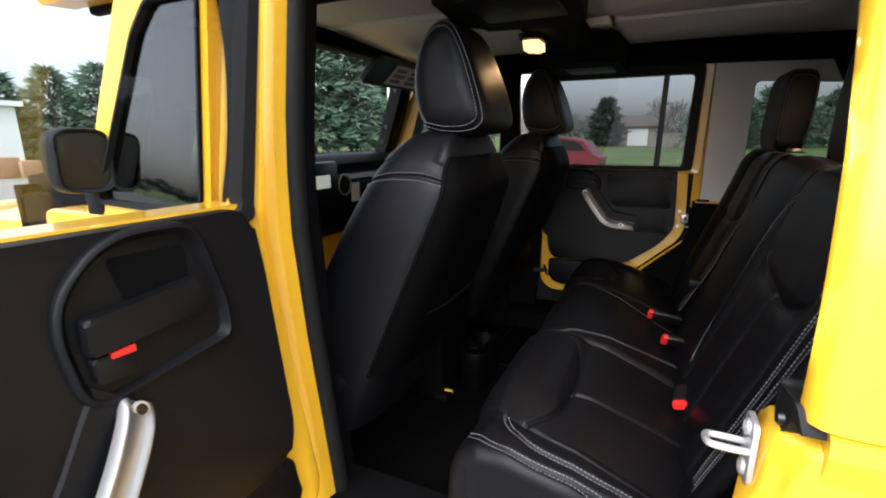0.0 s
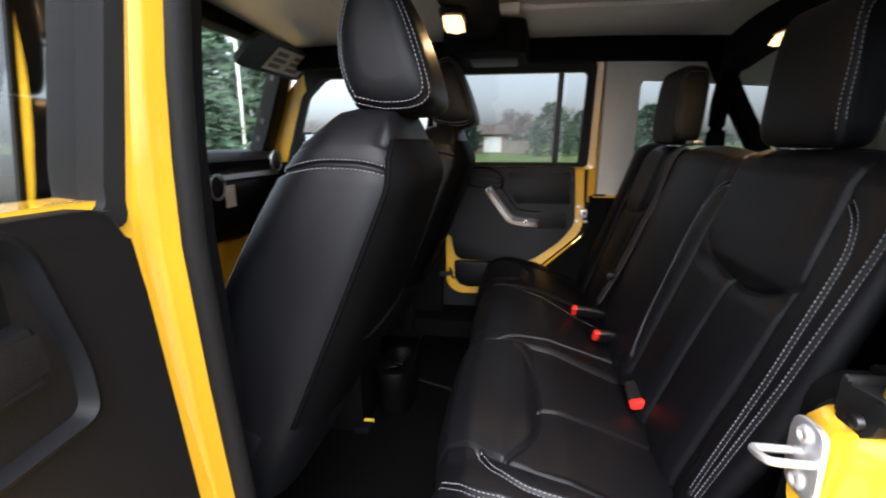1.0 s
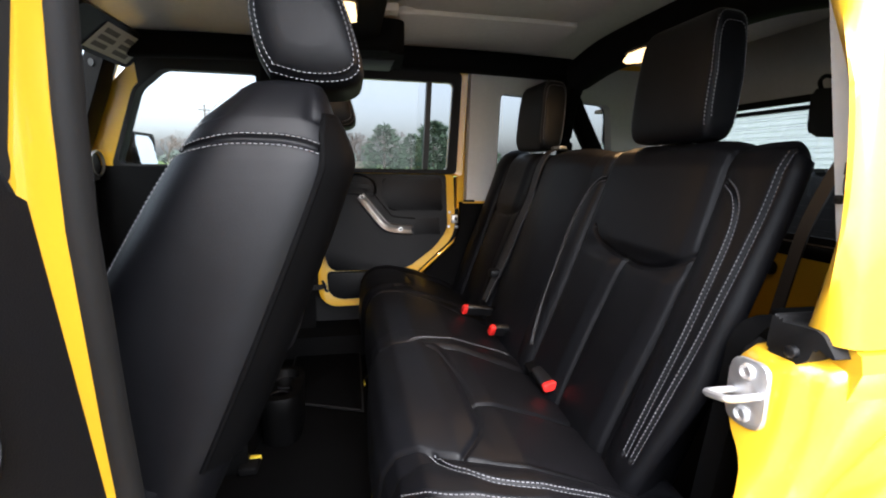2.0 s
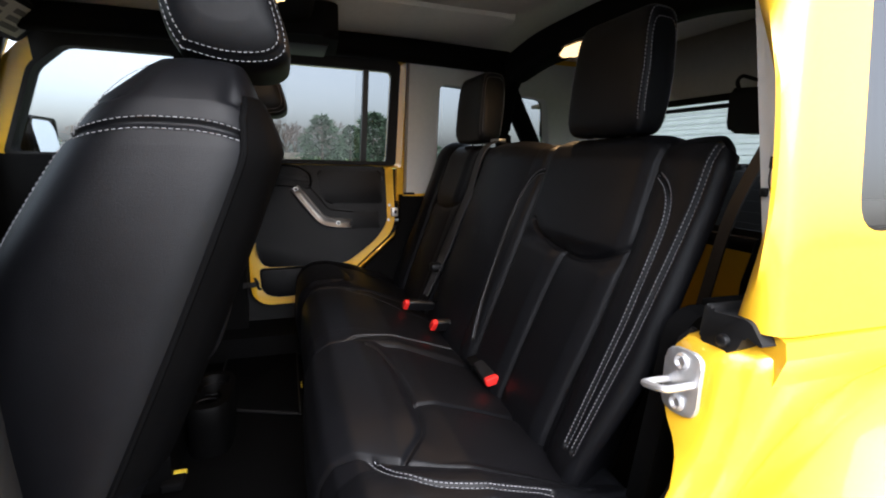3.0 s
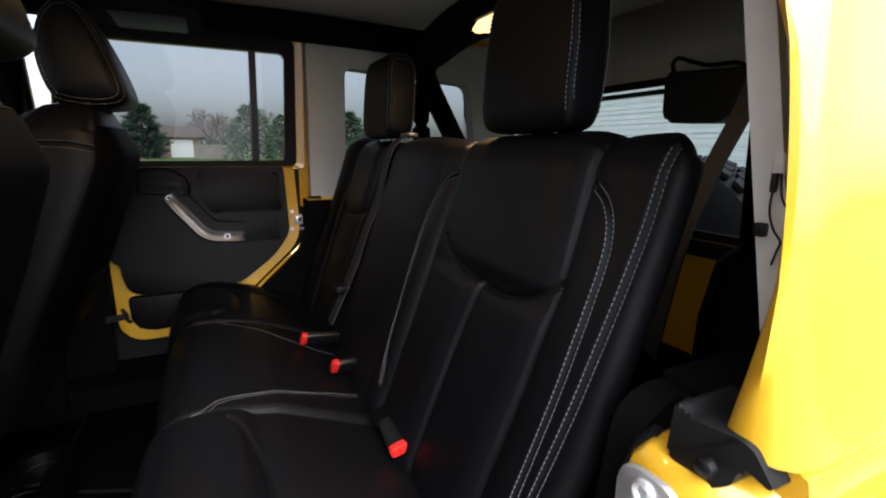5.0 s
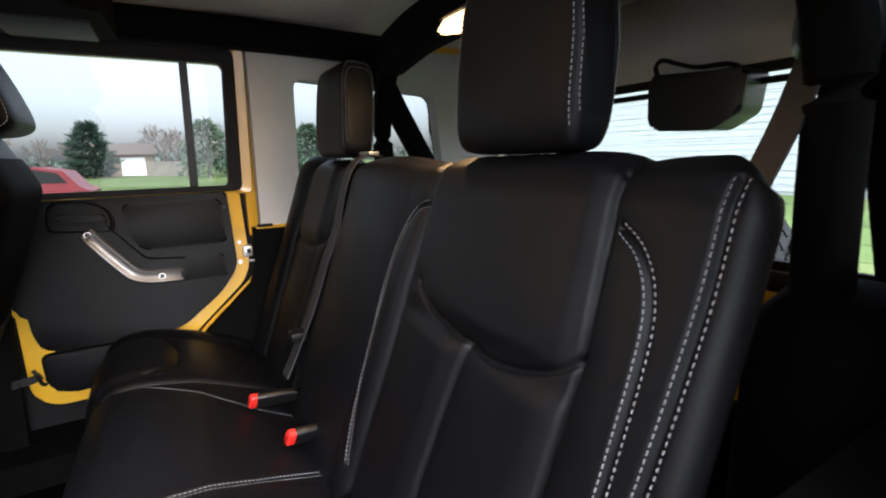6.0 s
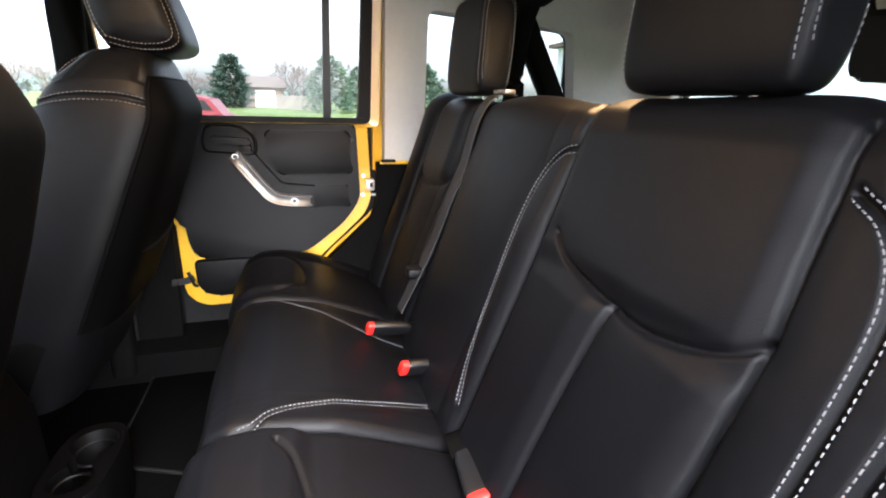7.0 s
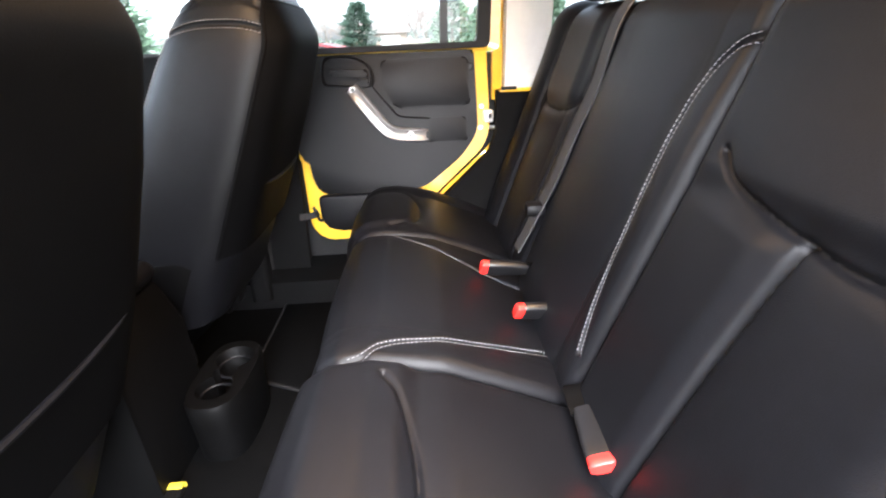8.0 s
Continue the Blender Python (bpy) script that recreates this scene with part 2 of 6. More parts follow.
# floor pan, sills, tunnel
bm = bmesh.new()
box(bm, (-0.66, -1.0, 0.47), (0.66, 1.55, 0.52), 0.005)
single("floor", bm, CARPET, "black carpeted car floor", "floor", kind="structure")
for sign in (-1, 1):
    bm = bmesh.new()
    outline = [(0.60, 0.44), (0.76, 0.44), (0.76, 0.585), (0.72, 0.60), (0.655, 0.60), (0.64, 0.57), (0.60, 0.53)]
    loft(bm, [[(sign * a, y, b) for a, b in outline] for y in (-0.05, 0.35, 0.72, 1.1, 1.5)])
    part("sill", bm, PAINT, body, angle=30)
    bm = bmesh.new()
    loft(bm, [[(sign * a, y, b) for a, b in ((0.56, 0.515), (0.655, 0.525), (0.66, 0.604), (0.735, 0.604), (0.735, 0.61), (0.64, 0.612), (0.57, 0.60))] for y in (0.02, 0.3, 0.7, 1.4)])
    part("sill_cover", bm, PADDING, body, "black plastic sill cover")

# B pillars between the doors
NEAR_B = -0.012
PILLAR_Z = [0.50, 0.62, 0.74, 0.87, 1.0, 1.1, 1.2, 1.3, 1.4, 1.5, 1.6, 1.68]
for sign in (-1, 1):
    bm = bmesh.new()
    rings = []
    for z in PILLAR_Z:
        rear = 0.83 if sign < 0 else 0.748
        prof = [(0.0, 0.715), (0.012, 0.700), (0.040, 0.706), (0.058, 0.716), (0.066, 0.735), (0.066, rear), (0.0, rear)]
        rings.append([(sign * jamb(z, o), y + (NEAR_B if sign < 0 else 0.0), z) for o, y in prof])
    loft(bm, rings)
    part("pillar", bm, PAINT, body, angle=60)
    # rubber door seal on the pillar's inner lip
    bm = bmesh.new()
    tube(bm, [(sign * (jamb(z) - (0.005 if sign > 0 else 0.0)), 0.712 if sign > 0 else 0.706 + NEAR_B, z) for z in PILLAR_Z], 0.013 if sign > 0 else 0.020, 12)
    part("door_seal", bm, RUBBER, body, "black rubber door seal")
    bm = bmesh.new()
    rings = []
    for z in PILLAR_Z:
        prof = [(-0.008, 0.725), (-0.09, 0.732), (-0.108, 0.76), (-0.108, 0.90), (-0.008, 0.90)] if sign < 0 else [(-0.008, 0.722), (-0.05, 0.726), (-0.06, 0.735), (-0.06, 0.75), (-0.008, 0.75)]
        rings.append([(sign * jamb(z, o), y + (NEAR_B if sign < 0 else 0.0), z) for o, y in prof])
    loft(bm, rings)
    part("pillar_trim", bm, PLASTIC, body, "matt black plastic pillar trim")

# rear pillars of the doorways, below and above the belt line
INNER_EDGE = [(0.53, 0.745), (0.80, 0.772), (0.85, 0.778), (0.88, 0.778), (0.908, 0.767), (0.93, 0.750), (0.945, 0.734), (0.96, 0.723), (0.985, 0.716), (1.01, 0.716), (1.035, 0.722), (1.05, 0.732), (1.06, 0.745)]
for sign in (-1, 1):
    bm = bmesh.new()
    rings = []
    low = [(0.53, 0.30), (0.60, 0.26), (0.66, 0.21), (0.74, 0.135), (0.80, 0.085), (0.86, 0.045), (0.92, 0.015), (0.97, 0.0), (1.01, -0.003), (1.035, -0.006), (1.050, -0.013), (1.060, -0.035)]
    if sign < 0:
        low = sorted(low + [(z, ramp_between(low, z)) for z in (0.83, 0.88, 0.895, 0.91, 0.93, 0.945, 0.96, 0.985)])
    for z, y in low:
        # the inner edge bows in beside the striker and draws back below it
        w = ramp_between(INNER_EDGE, z) - jamb(z)
        c, e = 0.80 - jamb(z) - 0.03 * min(1.0, max(0.0, (0.93 - z) / 0.3)), 0.831 - jamb(z)
        prof = [(w, y - 0.055), (w + 0.003, y - 0.030), (w + 0.010, y - 0.020), (max(c - 0.008, w + 0.014), y - 0.020), (max(c, w + 0.018), y - 0.024), (max(c + 0.007, w + 0.024), y - 0.034), (e - 0.014, y - 0.039), (e - 0.005, y - 0.046), (e, y - 0.058), (e, y - 0.10), (e, y - 0.32), (w, y - 0.32)]
        if sign > 0:
            prof = [(0.0, y - 0.055), (0.004, y - 0.03), (0.02, y - 0.022), (0.075, y - 0.024), (0.094, y - 0.05), (0.12, y - 0.06), (0.12, y - 0.3), (0.0, y - 0.3)]
        rings.append([(sign * jamb(z, o), yy, z) for o, yy in prof])
    loft(bm, rings)
    part("rear_pillar", bm, PAINT, body, angle=50)
    bm = bmesh.new()
    tube(bm, [(sign * ((jamb(z) if sign > 0 else ramp_between(INNER_EDGE, z) + 0.008) - 0.004), y - 0.042, z) for z, y in low[:-1]], 0.012 if sign > 0 else 0.010, 8)
    part("door_seal", bm, RUBBER, body, "black rubber door seal")

TOP_EDGE = [(1.07, 0.070), (1.15, 0.078), (1.25, 0.080), (1.35, 0.068), (1.45, 0.040), (1.55, 0.018), (1.72, 0.0)]


def smooth_between(table, v):
    """As ramp_between, with the corners eased."""
    return sum(ramp_between(table, v + d) for d in (-0.04, -0.02, 0.0, 0.02, 0.04)) / 5


def top_skin(z):
    """Half the width of the hard top's outer skin on the driver's side."""
    return 0.838 - 0.115 * max(0.0, z - 1.08)


# hard top: side frames above the belt line with quarter windows
for sign in (-1, 1):
    bm = bmesh.new()
    rings = []
    for k in range(26):
        z = (1.081 if sign < 0 else 1.075) + 0.61 * k / 25
        y = -0.045
        o = smooth_between(TOP_EDGE, z) if sign < 0 else 0.02
        prof = [(o + 0.004, y - 0.034), (o, y - 0.012), (o + 0.006, y - 0.003), (o + 0.014, y), (o + 0.022, y + 0.003), (o + 0.030, y + 0.001), (o + 0.038, y - 0.008), (o + 0.046, y - 0.022), (o + 0.052, y - 0.05), (o + 0.056, y - 0.12), (o + 0.03, y - 0.12)]
        if sign < 0:
            e, s = jamb(z, o), top_skin(z)
            line = [(e + 0.004, y - 0.034), (e, y - 0.012), (e + 0.005, y - 0.003), (e + 0.012, y), (e + 0.45 * (s - e), y + 0.002), (s - 0.012, y - 0.004), (s - 0.004, y - 0.012), (s, y - 0.024), (s + 0.001, y - 0.05), (s + 0.001, y - 0.11), (s - 0.03, y - 0.11)]
            rings.append([(-a, b, z) for a, b in line])
        else:
            rings.append([(jamb(z, a), b, z) for a, b in prof])
    loft(bm, rings)
    part("top_pillar", bm, PAINT, body, angle=50)
    # outer skin round the quarter window, as a frame with an opening
    o = 0.075
    lead_w = -0.168 if sign < 0 else -0.135
    skin_x = lambda z, off: -(top_skin(z) + off) if sign < 0 else jamb(z, 0.075 + off)
    hole = rounded([(lead_w, 1.19), (lead_w, 1.56), (-0.66, 1.53), (-0.72, 1.20)], 0.04)
    front = -0.15 if sign < 0 else 0.0
    rim = rounded([(front, 1.08), (front, 1.70), (-0.98, 1.70), (-1.02, 1.08)], 0.001)
    bm = bmesh.new()
    for inner, outer in ((-0.03, 0.0),):
        loops = []
        for line, off in ((hole, inner), (hole, outer), (rim, outer), (rim, inner)):
            loops.append([(skin_x(z, off), y, z) for y, z in line])
        sheet(bm, loops, close_u=True, close_v=True)
    part("hard_top_side", bm, PAINT, body, angle=50)
    bm = bmesh.new()
    rail(bm, [(skin_x(z, -0.006), y, z) for y, z in hole], [(-0.004, -0.012), (0.004, -0.012), (0.004, 0.003), (-0.004, 0.003)], (sign, 0, 0), closed=True)
    part("quarter_window_seal", bm, RUBBER, body, "black rubber window seal")
    bm = bmesh.new()
    bm.faces.new([bm.verts.new((skin_x(z, -0.004), y, z)) for y, z in hole])
    bmesh.ops.triangulate(bm, faces=bm.faces)
    pane = part("quarter_window", bm, TINTED if sign > 0 else PRIVACY, body, "tinted quarter window glass")
    # inner lining
    bm = bmesh.new()
    loops = []
    hole_in = rounded([(-0.155, 1.215), (-0.155, 1.55), (-0.64, 1.52), (-0.69, 1.215)] if sign > 0 else [(-0.22, 1.215), (-0.22, 1.55), (-0.64, 1.52), (-0.69, 1.215)], 0.03)
    lead = -0.082 if sign < 0 else -0.027
    rim_in = rounded([(lead, 1.115), (lead, 1.66), (-0.95, 1.66), (-0.97, 1.115)], 0.001)
    a, b = (0.062, 0.084) if sign < 0 else (-0.022, 0.03)
    for line, off in ((hole_in, b), (hole_in, a), (rim_in, a), (rim_in, b)):
        loops.append([(sign * jamb(z, off if sign > 0 else off - 0.06 + smooth_between(TOP_EDGE, z) - 0.14 * min(1.0, max(0.0, (-0.10 - y) / 0.22))), y, z) for y, z in line])
    sheet(bm, loops, close_u=True, close_v=True)
    part("hard_top_lining", bm, LINER, body, "light grey inner lining of the hard top")
    # tub side behind the door, inside and outside
    bm = bmesh.new()
    outline = [(-0.12, 0.50), (-0.12, 1.060), (-1.02, 1.075), (-1.02, 0.50)]
    slab(bm, outline, body_lift(sign, 0.0, 0.03))
    part("tub_side", bm, PAINT, body)
    bm = bmesh.new()
    slab(bm, [(-0.05, 0.52), (-0.048, 1.03), (-0.053, 1.05), (-0.066, 1.064), (-0.085, 1.07), (-0.98, 1.07), (-0.98, 0.52)] if sign < 0 else [(0.27, 0.52), (0.255, 0.63), (0.185, 0.79), (0.02, 0.94), (-0.002, 1.0), (-0.004, 1.11), (-0.98, 1.11), (-0.98, 0.52)], body_lift(sign, -0.022, 0.012))
    part("tub_trim", bm, PADDING, body, "black tub side trim")

bm = bmesh.new()
box(bm, (-0.800, -0.98, 1.062), (-0.690, -0.105, 1.080), 0.004)
part("tub_rail", bm, PADDING, body, "black rail along the top of the tub side")

# pale inner lip behind the rear edge of the driver's side doorway
bm = bmesh.new()
rings = []
for k in range(16):
    z = 0.80 + 0.52 * k / 15
    y = ramp_between([(0.80, 0.03), (0.86, -0.005), (0.92, -0.035), (1.0, -0.055), (1.32, -0.06)], z) - 0.035
    o = ramp_between([(0.80, 0.07), (0.90, 0.066), (0.95, 0.05), (1.0, 0.045), (1.1, 0.062), (1.2, 0.072), (1.32, 0.066)], z)
    rings.append([(-jamb(z, a), b, z) for a, b in ((o - 0.010, y - 0.02), (o + 0.010, y), (o + 0.02, y - 0.03), (o - 0.004, y - 0.06))])
loft(bm, rings)
lip = part("inner_lip", bm, LINER, body, "pale grey inner lip of the doorway")
for z, y in ((0.93, -0.088), (1.06, -0.10)):
    bm = bmesh.new()
    loft(bm, [ellipse_ring(Vector((-jamb(z, 0.005 + k), y, z)), Vector((0, 1, 0)), Vector((0, 0, 1)), r, r, 2.0, 14) for k, r in ((0.02, 0.009), (-0.004, 0.009), (-0.008, 0.005))])
    part("trim_clip", bm, RUBBER, lip, "black trim clip")

# outer rear quarter and flare on the driver's side
QUARTER = [(0.80, 1.082), (0.829, 1.079), (0.838, 1.075), (0.842, 1.056), (0.836, 1.034), (0.831, 1.02), (0.830, 0.90), (0.826, 0.62), (0.79, 0.62), (0.79, 1.07)]
bm = bmesh.new()
loft(bm, [[(-x, y, z) for x, z in QUARTER] for y in (-0.064, -0.3, -0.6, -1.04)])
part("rear_quarter_panel", bm, PAINT, body, angle=25)
JOINT = curve([(0.10, 0.66, 0), (0.05, 0.745, 0), (0.0, 0.84, 0), (-0.045, 0.900, 0), (-0.092, 0.950, 0), (-0.145, 0.990, 0), (-0.23, 1.022, 0), (-0.35, 1.032, 0), (-0.75, 1.030, 0), (-0.90, 1.0, 0), (-1.02, 0.92, 0)], 6)
bm = bmesh.new()
rings = []
for i, p in enumerate(JOINT):
    a, b = JOINT[max(i - 1, 0)], JOINT[min(i + 1, len(JOINT) - 1)]
    t = (b - a).normalized()
    n = Vector((-t.y, t.x, 0))
    if n.y < 0 and i > 8:
        n = -n
    if n.dot(Vector((-0.5 - p.x, 0.4 - p.y, 0))) > 0:
        n = -n
    ring = []
    for x, r in ((0.80, -0.006), (0.834, -0.002), (0.842, 0.004), (0.87, 0.0), (0.915, -0.016), (0.945, -0.032), (0.956, -0.046), (0.958, -0.075), (0.945, -0.085), (0.80, -0.07)):
        ring.append((-x, p.x + n.x * r, p.y + n.y * r))
    rings.append(ring)
loft(bm, rings)
part("fender_flare", bm, PAINT, body, angle=50)
bm = bmesh.new()
box(bm, (-0.858, -1.07, 0.93), (-0.80, -1.0, 1.10), 0.012)
part("tail_lamp", bm, RUBBER, body, "dark tail lamp housing")
# road wheels
for wx, wy in ((-0.83, -0.50), (0.83, -0.50), (-0.83, 1.57), (0.83, 1.88)):
    sg = 1 if wx > 0 else -1
    ring_at = lambda r, o, n=40: [(wx + sg * o, wy + r * math.cos(2 * math.pi * k / n), 0.405 + r * math.sin(2 * math.pi * k / n)) for k in range(n)]
    bm = bmesh.new()
    loft(bm, [ring_at(r, o) for r, o in ((0.22, -0.11), (0.33, -0.12), (0.385, -0.11), (0.40, -0.08), (0.40, 0.08), (0.385, 0.11), (0.33, 0.12), (0.22, 0.11))])
    wheel = part("wheel", bm, RUBBER, body, "black off-road tyre on a silver rim")
    bm = bmesh.new()
    loft(bm, [ring_at(r, o) for r, o in ((0.225, 0.115), (0.20, 0.07), (0.075, 0.09), (0.06, 0.115), (0.03, 0.118))])
    part("rim", bm, STEEL, wheel, "silver rim")
    for k in range(36):
        bm = bmesh.new()
        a0 = 2 * math.pi * k / 36
        lug = [(wx + o, wy + r * math.cos(a0 + da), 0.405 + r * math.sin(a0 + da)) for r in (0.395, 0.4045) for o in (-0.10, 0.10) for da in (-0.05, 0.05)]
        vs = [bm.verts.new(q) for q in lug]
        for fidx in ((0, 1, 3, 2), (4, 6, 7, 5), (0, 4, 5, 1), (2, 3, 7, 6), (0, 2, 6, 4), (1, 5, 7, 3)):
            bm.faces.new([vs[i] for i in fidx])
        part("tread_block", bm, RUBBER, wheel)

# added sheet closing the passenger doorway behind the door's edge, black for gap shade
bm = bmesh.new()
slab(bm, [(-0.12, 0.44), (-0.12, 1.21), (0.86, 1.21), (0.86, 0.44)], body_lift(1, 0.09, 0.10))
part("door_edge_shade", bm, RUBBER, body, "black sheet standing in for the shade in the door gaps")
bm = bmesh.new()
slab(bm, [(0.59, 0.50), (0.585, 0.98), (0.64, 1.02), (0.66, 1.22), (0.76, 1.22), (0.76, 0.50)], body_lift(1, -0.012, 0.012))
part("pillar_foot_trim", bm, PADDING, body, "black trim at the foot of the pillar")

# rear wall, tailgate and its window
bm = bmesh.new()
loops = []
hole = rounded([(-0.54, 1.05), (-0.50, 1.488), (0.50, 1.488), (0.54, 1.05)], 0.04)
rim = rounded([(-0.78, 0.90), (-0.68, 1.74), (0.68, 1.74), (0.78, 0.90)], 0.001)
for line, y in ((hole, -1.0), (hole, -0.97), (rim, -0.97), (rim, -1.0)):
    loops.append([(x, y, z) for x, z in line])
sheet(bm, loops, close_u=True, close_v=True)
part("rear_wall", bm, LINER, body, "light grey lining round the rear window")
bm = bmesh.new()
slab(bm, [(-0.74, 0.5), (-0.74, 0.995), (0.74, 0.995), (0.74, 0.5)], lambda x, z, w: (x, -1.0 + 0.05 * w, z), 0.01)
part("tailgate", bm, PAINT, body)
bm = bmesh.new()
slab(bm, [(-0.70, 0.52), (-0.70, 0.70), (0.70, 0.70), (0.70, 0.52)], lambda x, z, w: (x, -0.949 + 0.03 * w, z))
part("tailgate_trim", bm, PADDING, body, "black tailgate trim")
for cx_, cz_ in ((-0.22, 0.97), (0.1, 0.94)):
    bm = bmesh.new()
    loft(bm, [[(cx_ + r * math.cos(a), y, cz_ + r * 1.2 * math.sin(a)) for a in (2 * math.pi * i / 16 for i in range(16))] for y, r in ((-0.95, 0.02), (-0.93, 0.02), (-0.926, 0.014))])
    part("tailgate_plug", bm, RUBBER, body, "black rubber plug")
bm = bmesh.new()
bm.faces.new([bm.verts.new((x, -0.99, z)) for x, z in hole])
rear_glass = part("rear_window", bm, LIGHT_TINT, body, "tinted rear window with fine heating lines")
for k in range(11):
    bm = bmesh.new()
    z = 1.08 + 0.036 * k
    box(bm, (-0.47, -0.9895, z), (0.47, -0.9890, z + 0.0008))
    part("heating_line", bm, PLASTIC_FINE, rear_glass)
bm = bmesh.new()
rail(bm, [(x, -0.972, z) for x, z in hole], [(-0.012, -0.004), (0.010, -0.004), (0.010, 0.012), (-0.012, 0.012)], (0, 1, 0), closed=True)
part("rear_window_seal", bm, RUBBER, body, "black rubber window seal")
bm = bmesh.new()
tube(bm, [(-0.5, -0.945, 1.456), (0.5, -0.945, 1.456)], 0.008, 8)
part("rear_window_bar", bm, PLASTIC_FINE, body, "black bar across the rear window")

bm = bmesh.new()
box(bm, (-0.72, -0.985, 0.985), (0.72, -0.952, 1.034), 0.008)
part("tailgate_seal", bm, RUBBER, body, "black rubber seal on top of the tailgate")

# wiper motor housing at the top of the rear window, with its cable
housing = thing("wiper_motor_cover", (-0.09, -0.93, 1.4), "black plastic wiper motor cover on the rear window", "motor cover")
bm = bmesh.new()
slab(bm, rounded([(-0.008, 1.498), (-0.012, 1.385), (-0.03, 1.360), (-0.18, 1.355), (-0.240, 1.39), (-0.250, 1.480)], 0.015), lambda x, z, w: (x, -0.965 + 0.085 * w, z), 0.012, 3)
part("cover", bm, PLASTIC_FINE, housing)
bm = bmesh.new()
tube(bm, curve([(-0.01, -0.92, 1.49), (-0.005, -0.91, 1.520), (-0.03, -0.90, 1.532), (-0.07, -0.90, 1.518), (-0.12, -0.905, 1.502), (-0.20, -0.91, 1.495), (-0.245, -0.93, 1.45)]), 0.006, 6)
part("cable", bm, RUBBER, housing, "black looped cable")

# spare tyre outside the tailgate
spare = thing("spare_wheel", (0.13, -1.2, 0.86), "spare wheel with a black off-road tyre behind the tailgate", "wheel")
bm = bmesh.new()
rings = []
for r, y in ((0.22, -1.09), (0.33, -1.08), (0.385, -1.10), (0.40, -1.13), (0.40, -1.27), (0.385, -1.30), (0.33, -1.32), (0.22, -1.31)):
    rings.append([(0.13 + r * math.cos(2 * math.pi * k / 48), y, 0.86 + r * math.sin(2 * math.pi * k / 48)) for k in range(48)])
loft(bm, rings)
tyre = part("tyre", bm, RUBBER, spare)
for k in range(40):
    for row in range(3):
        bm = bmesh.new()
        a0 = 2 * math.pi * (k + 0.5 * (row % 2)) / 40
        ys = -1.125 - 0.05 * row
        ring = []
        vs = []
        for r in (0.398, 0.412):
            for da in (-0.055, 0.055):
                for dy in (-0.02, 0.02):
                    a = a0 + da + dy * 0.8
                    vs.append(bm.verts.new((0.13 + r * math.cos(a), ys + dy, 0.86 + r * math.sin(a))))
        for fidx in ((0, 1, 3, 2), (4, 6, 7, 5), (0, 4, 5, 1), (2, 3, 7, 6), (0, 2, 6, 4), (1, 5, 7, 3)):
            bm.faces.new([vs[i] for i in fidx])
        part("tread_block", bm, RUBBER, tyre)
bm = bmesh.new()
rings = [[(0.13 + r * math.cos(2 * math.pi * k / 32), y, 0.86 + r * math.sin(2 * math.pi * k / 32)) for k in range(32)] for r, y in ((0.225, -1.10), (0.2, -1.16), (0.06, -1.18), (0.05, -1.14))]
loft(bm, rings)
part("rim", bm, STEEL, spare)

# roof: headliner panels and the outer shell
bm = bmesh.new()
rows = []
for j in range(41):
    y = -0.98 + 2.28 * j / 40
    row = []
    for i in range(29):
        x = -0.72 + 1.44 * i / 28
        z = 1.735 - 0.05 * (x / 0.66) ** 4
        row.append((x, y, z))
    rows.append(row)
sheet(bm, rows)
thicken(bm, -0.03)
single("ceiling", bm, HEADLINER, "beige moulded headliner of the hard top", "ceiling", kind="structure")
# moulded ribs and raised panels of the lining
roof_lining = thing("roof_panel", (0, 0.3, 1.73), "beige moulded roof panels with raised ribs", "roof panel")
for x0, x1, y0, y1 in ((-0.60, -0.03, 0.52, 1.18), (0.03, 0.60, 0.52, 1.18), (-0.56, -0.30, -0.30, 0.30), (-0.26, 0.26, -0.30, 0.30), (0.30, 0.56, -0.30, 0.30), (-0.5, 0.5, -0.92, -0.52)):
    bm = bmesh.new()
    slab(bm, rounded([(x0, y0), (x1, y0), (x1, y1), (x0, y1)], 0.05), lambda x, y, w: (x, y, 1.732 - 0.05 * (x / 0.66) ** 4 - 0.022 * w), 0.012, 3)
    part("raised_panel", bm, HEADLINER, roof_lining)
bm = bmesh.new()
box(bm, (-0.58, 0.40, 1.69), (0.58, 0.47, 1.73), 0.012)
part("panel_joint", bm, HEADLINER, roof_lining)
for x in (-0.28, 0.28):
    bm = bmesh.new()
    slab(bm, rounded([(x - 0.05, 0.30), (x + 0.05, 0.30), (x + 0.03, 0.40), (x - 0.03, 0.40)], 0.012), lambda a, y, w: (a, y, 1.712 - 0.02 * w), 0.006)
    part("roof_latch", bm, HEADLINER, roof_lining)
bm = bmesh.new()
rows = [[(-0.72 + 1.44 * i / 12, y, 1.80 - 0.06 * ((i - 6) / 6) ** 4) for i in range(13)] for y in (-1.02, -0.5, 0.0, 0.5, 1.0, 1.34)]
sheet(bm, rows)
thicken(bm, -0.02)
part("roof_skin", bm, PAINT, body)

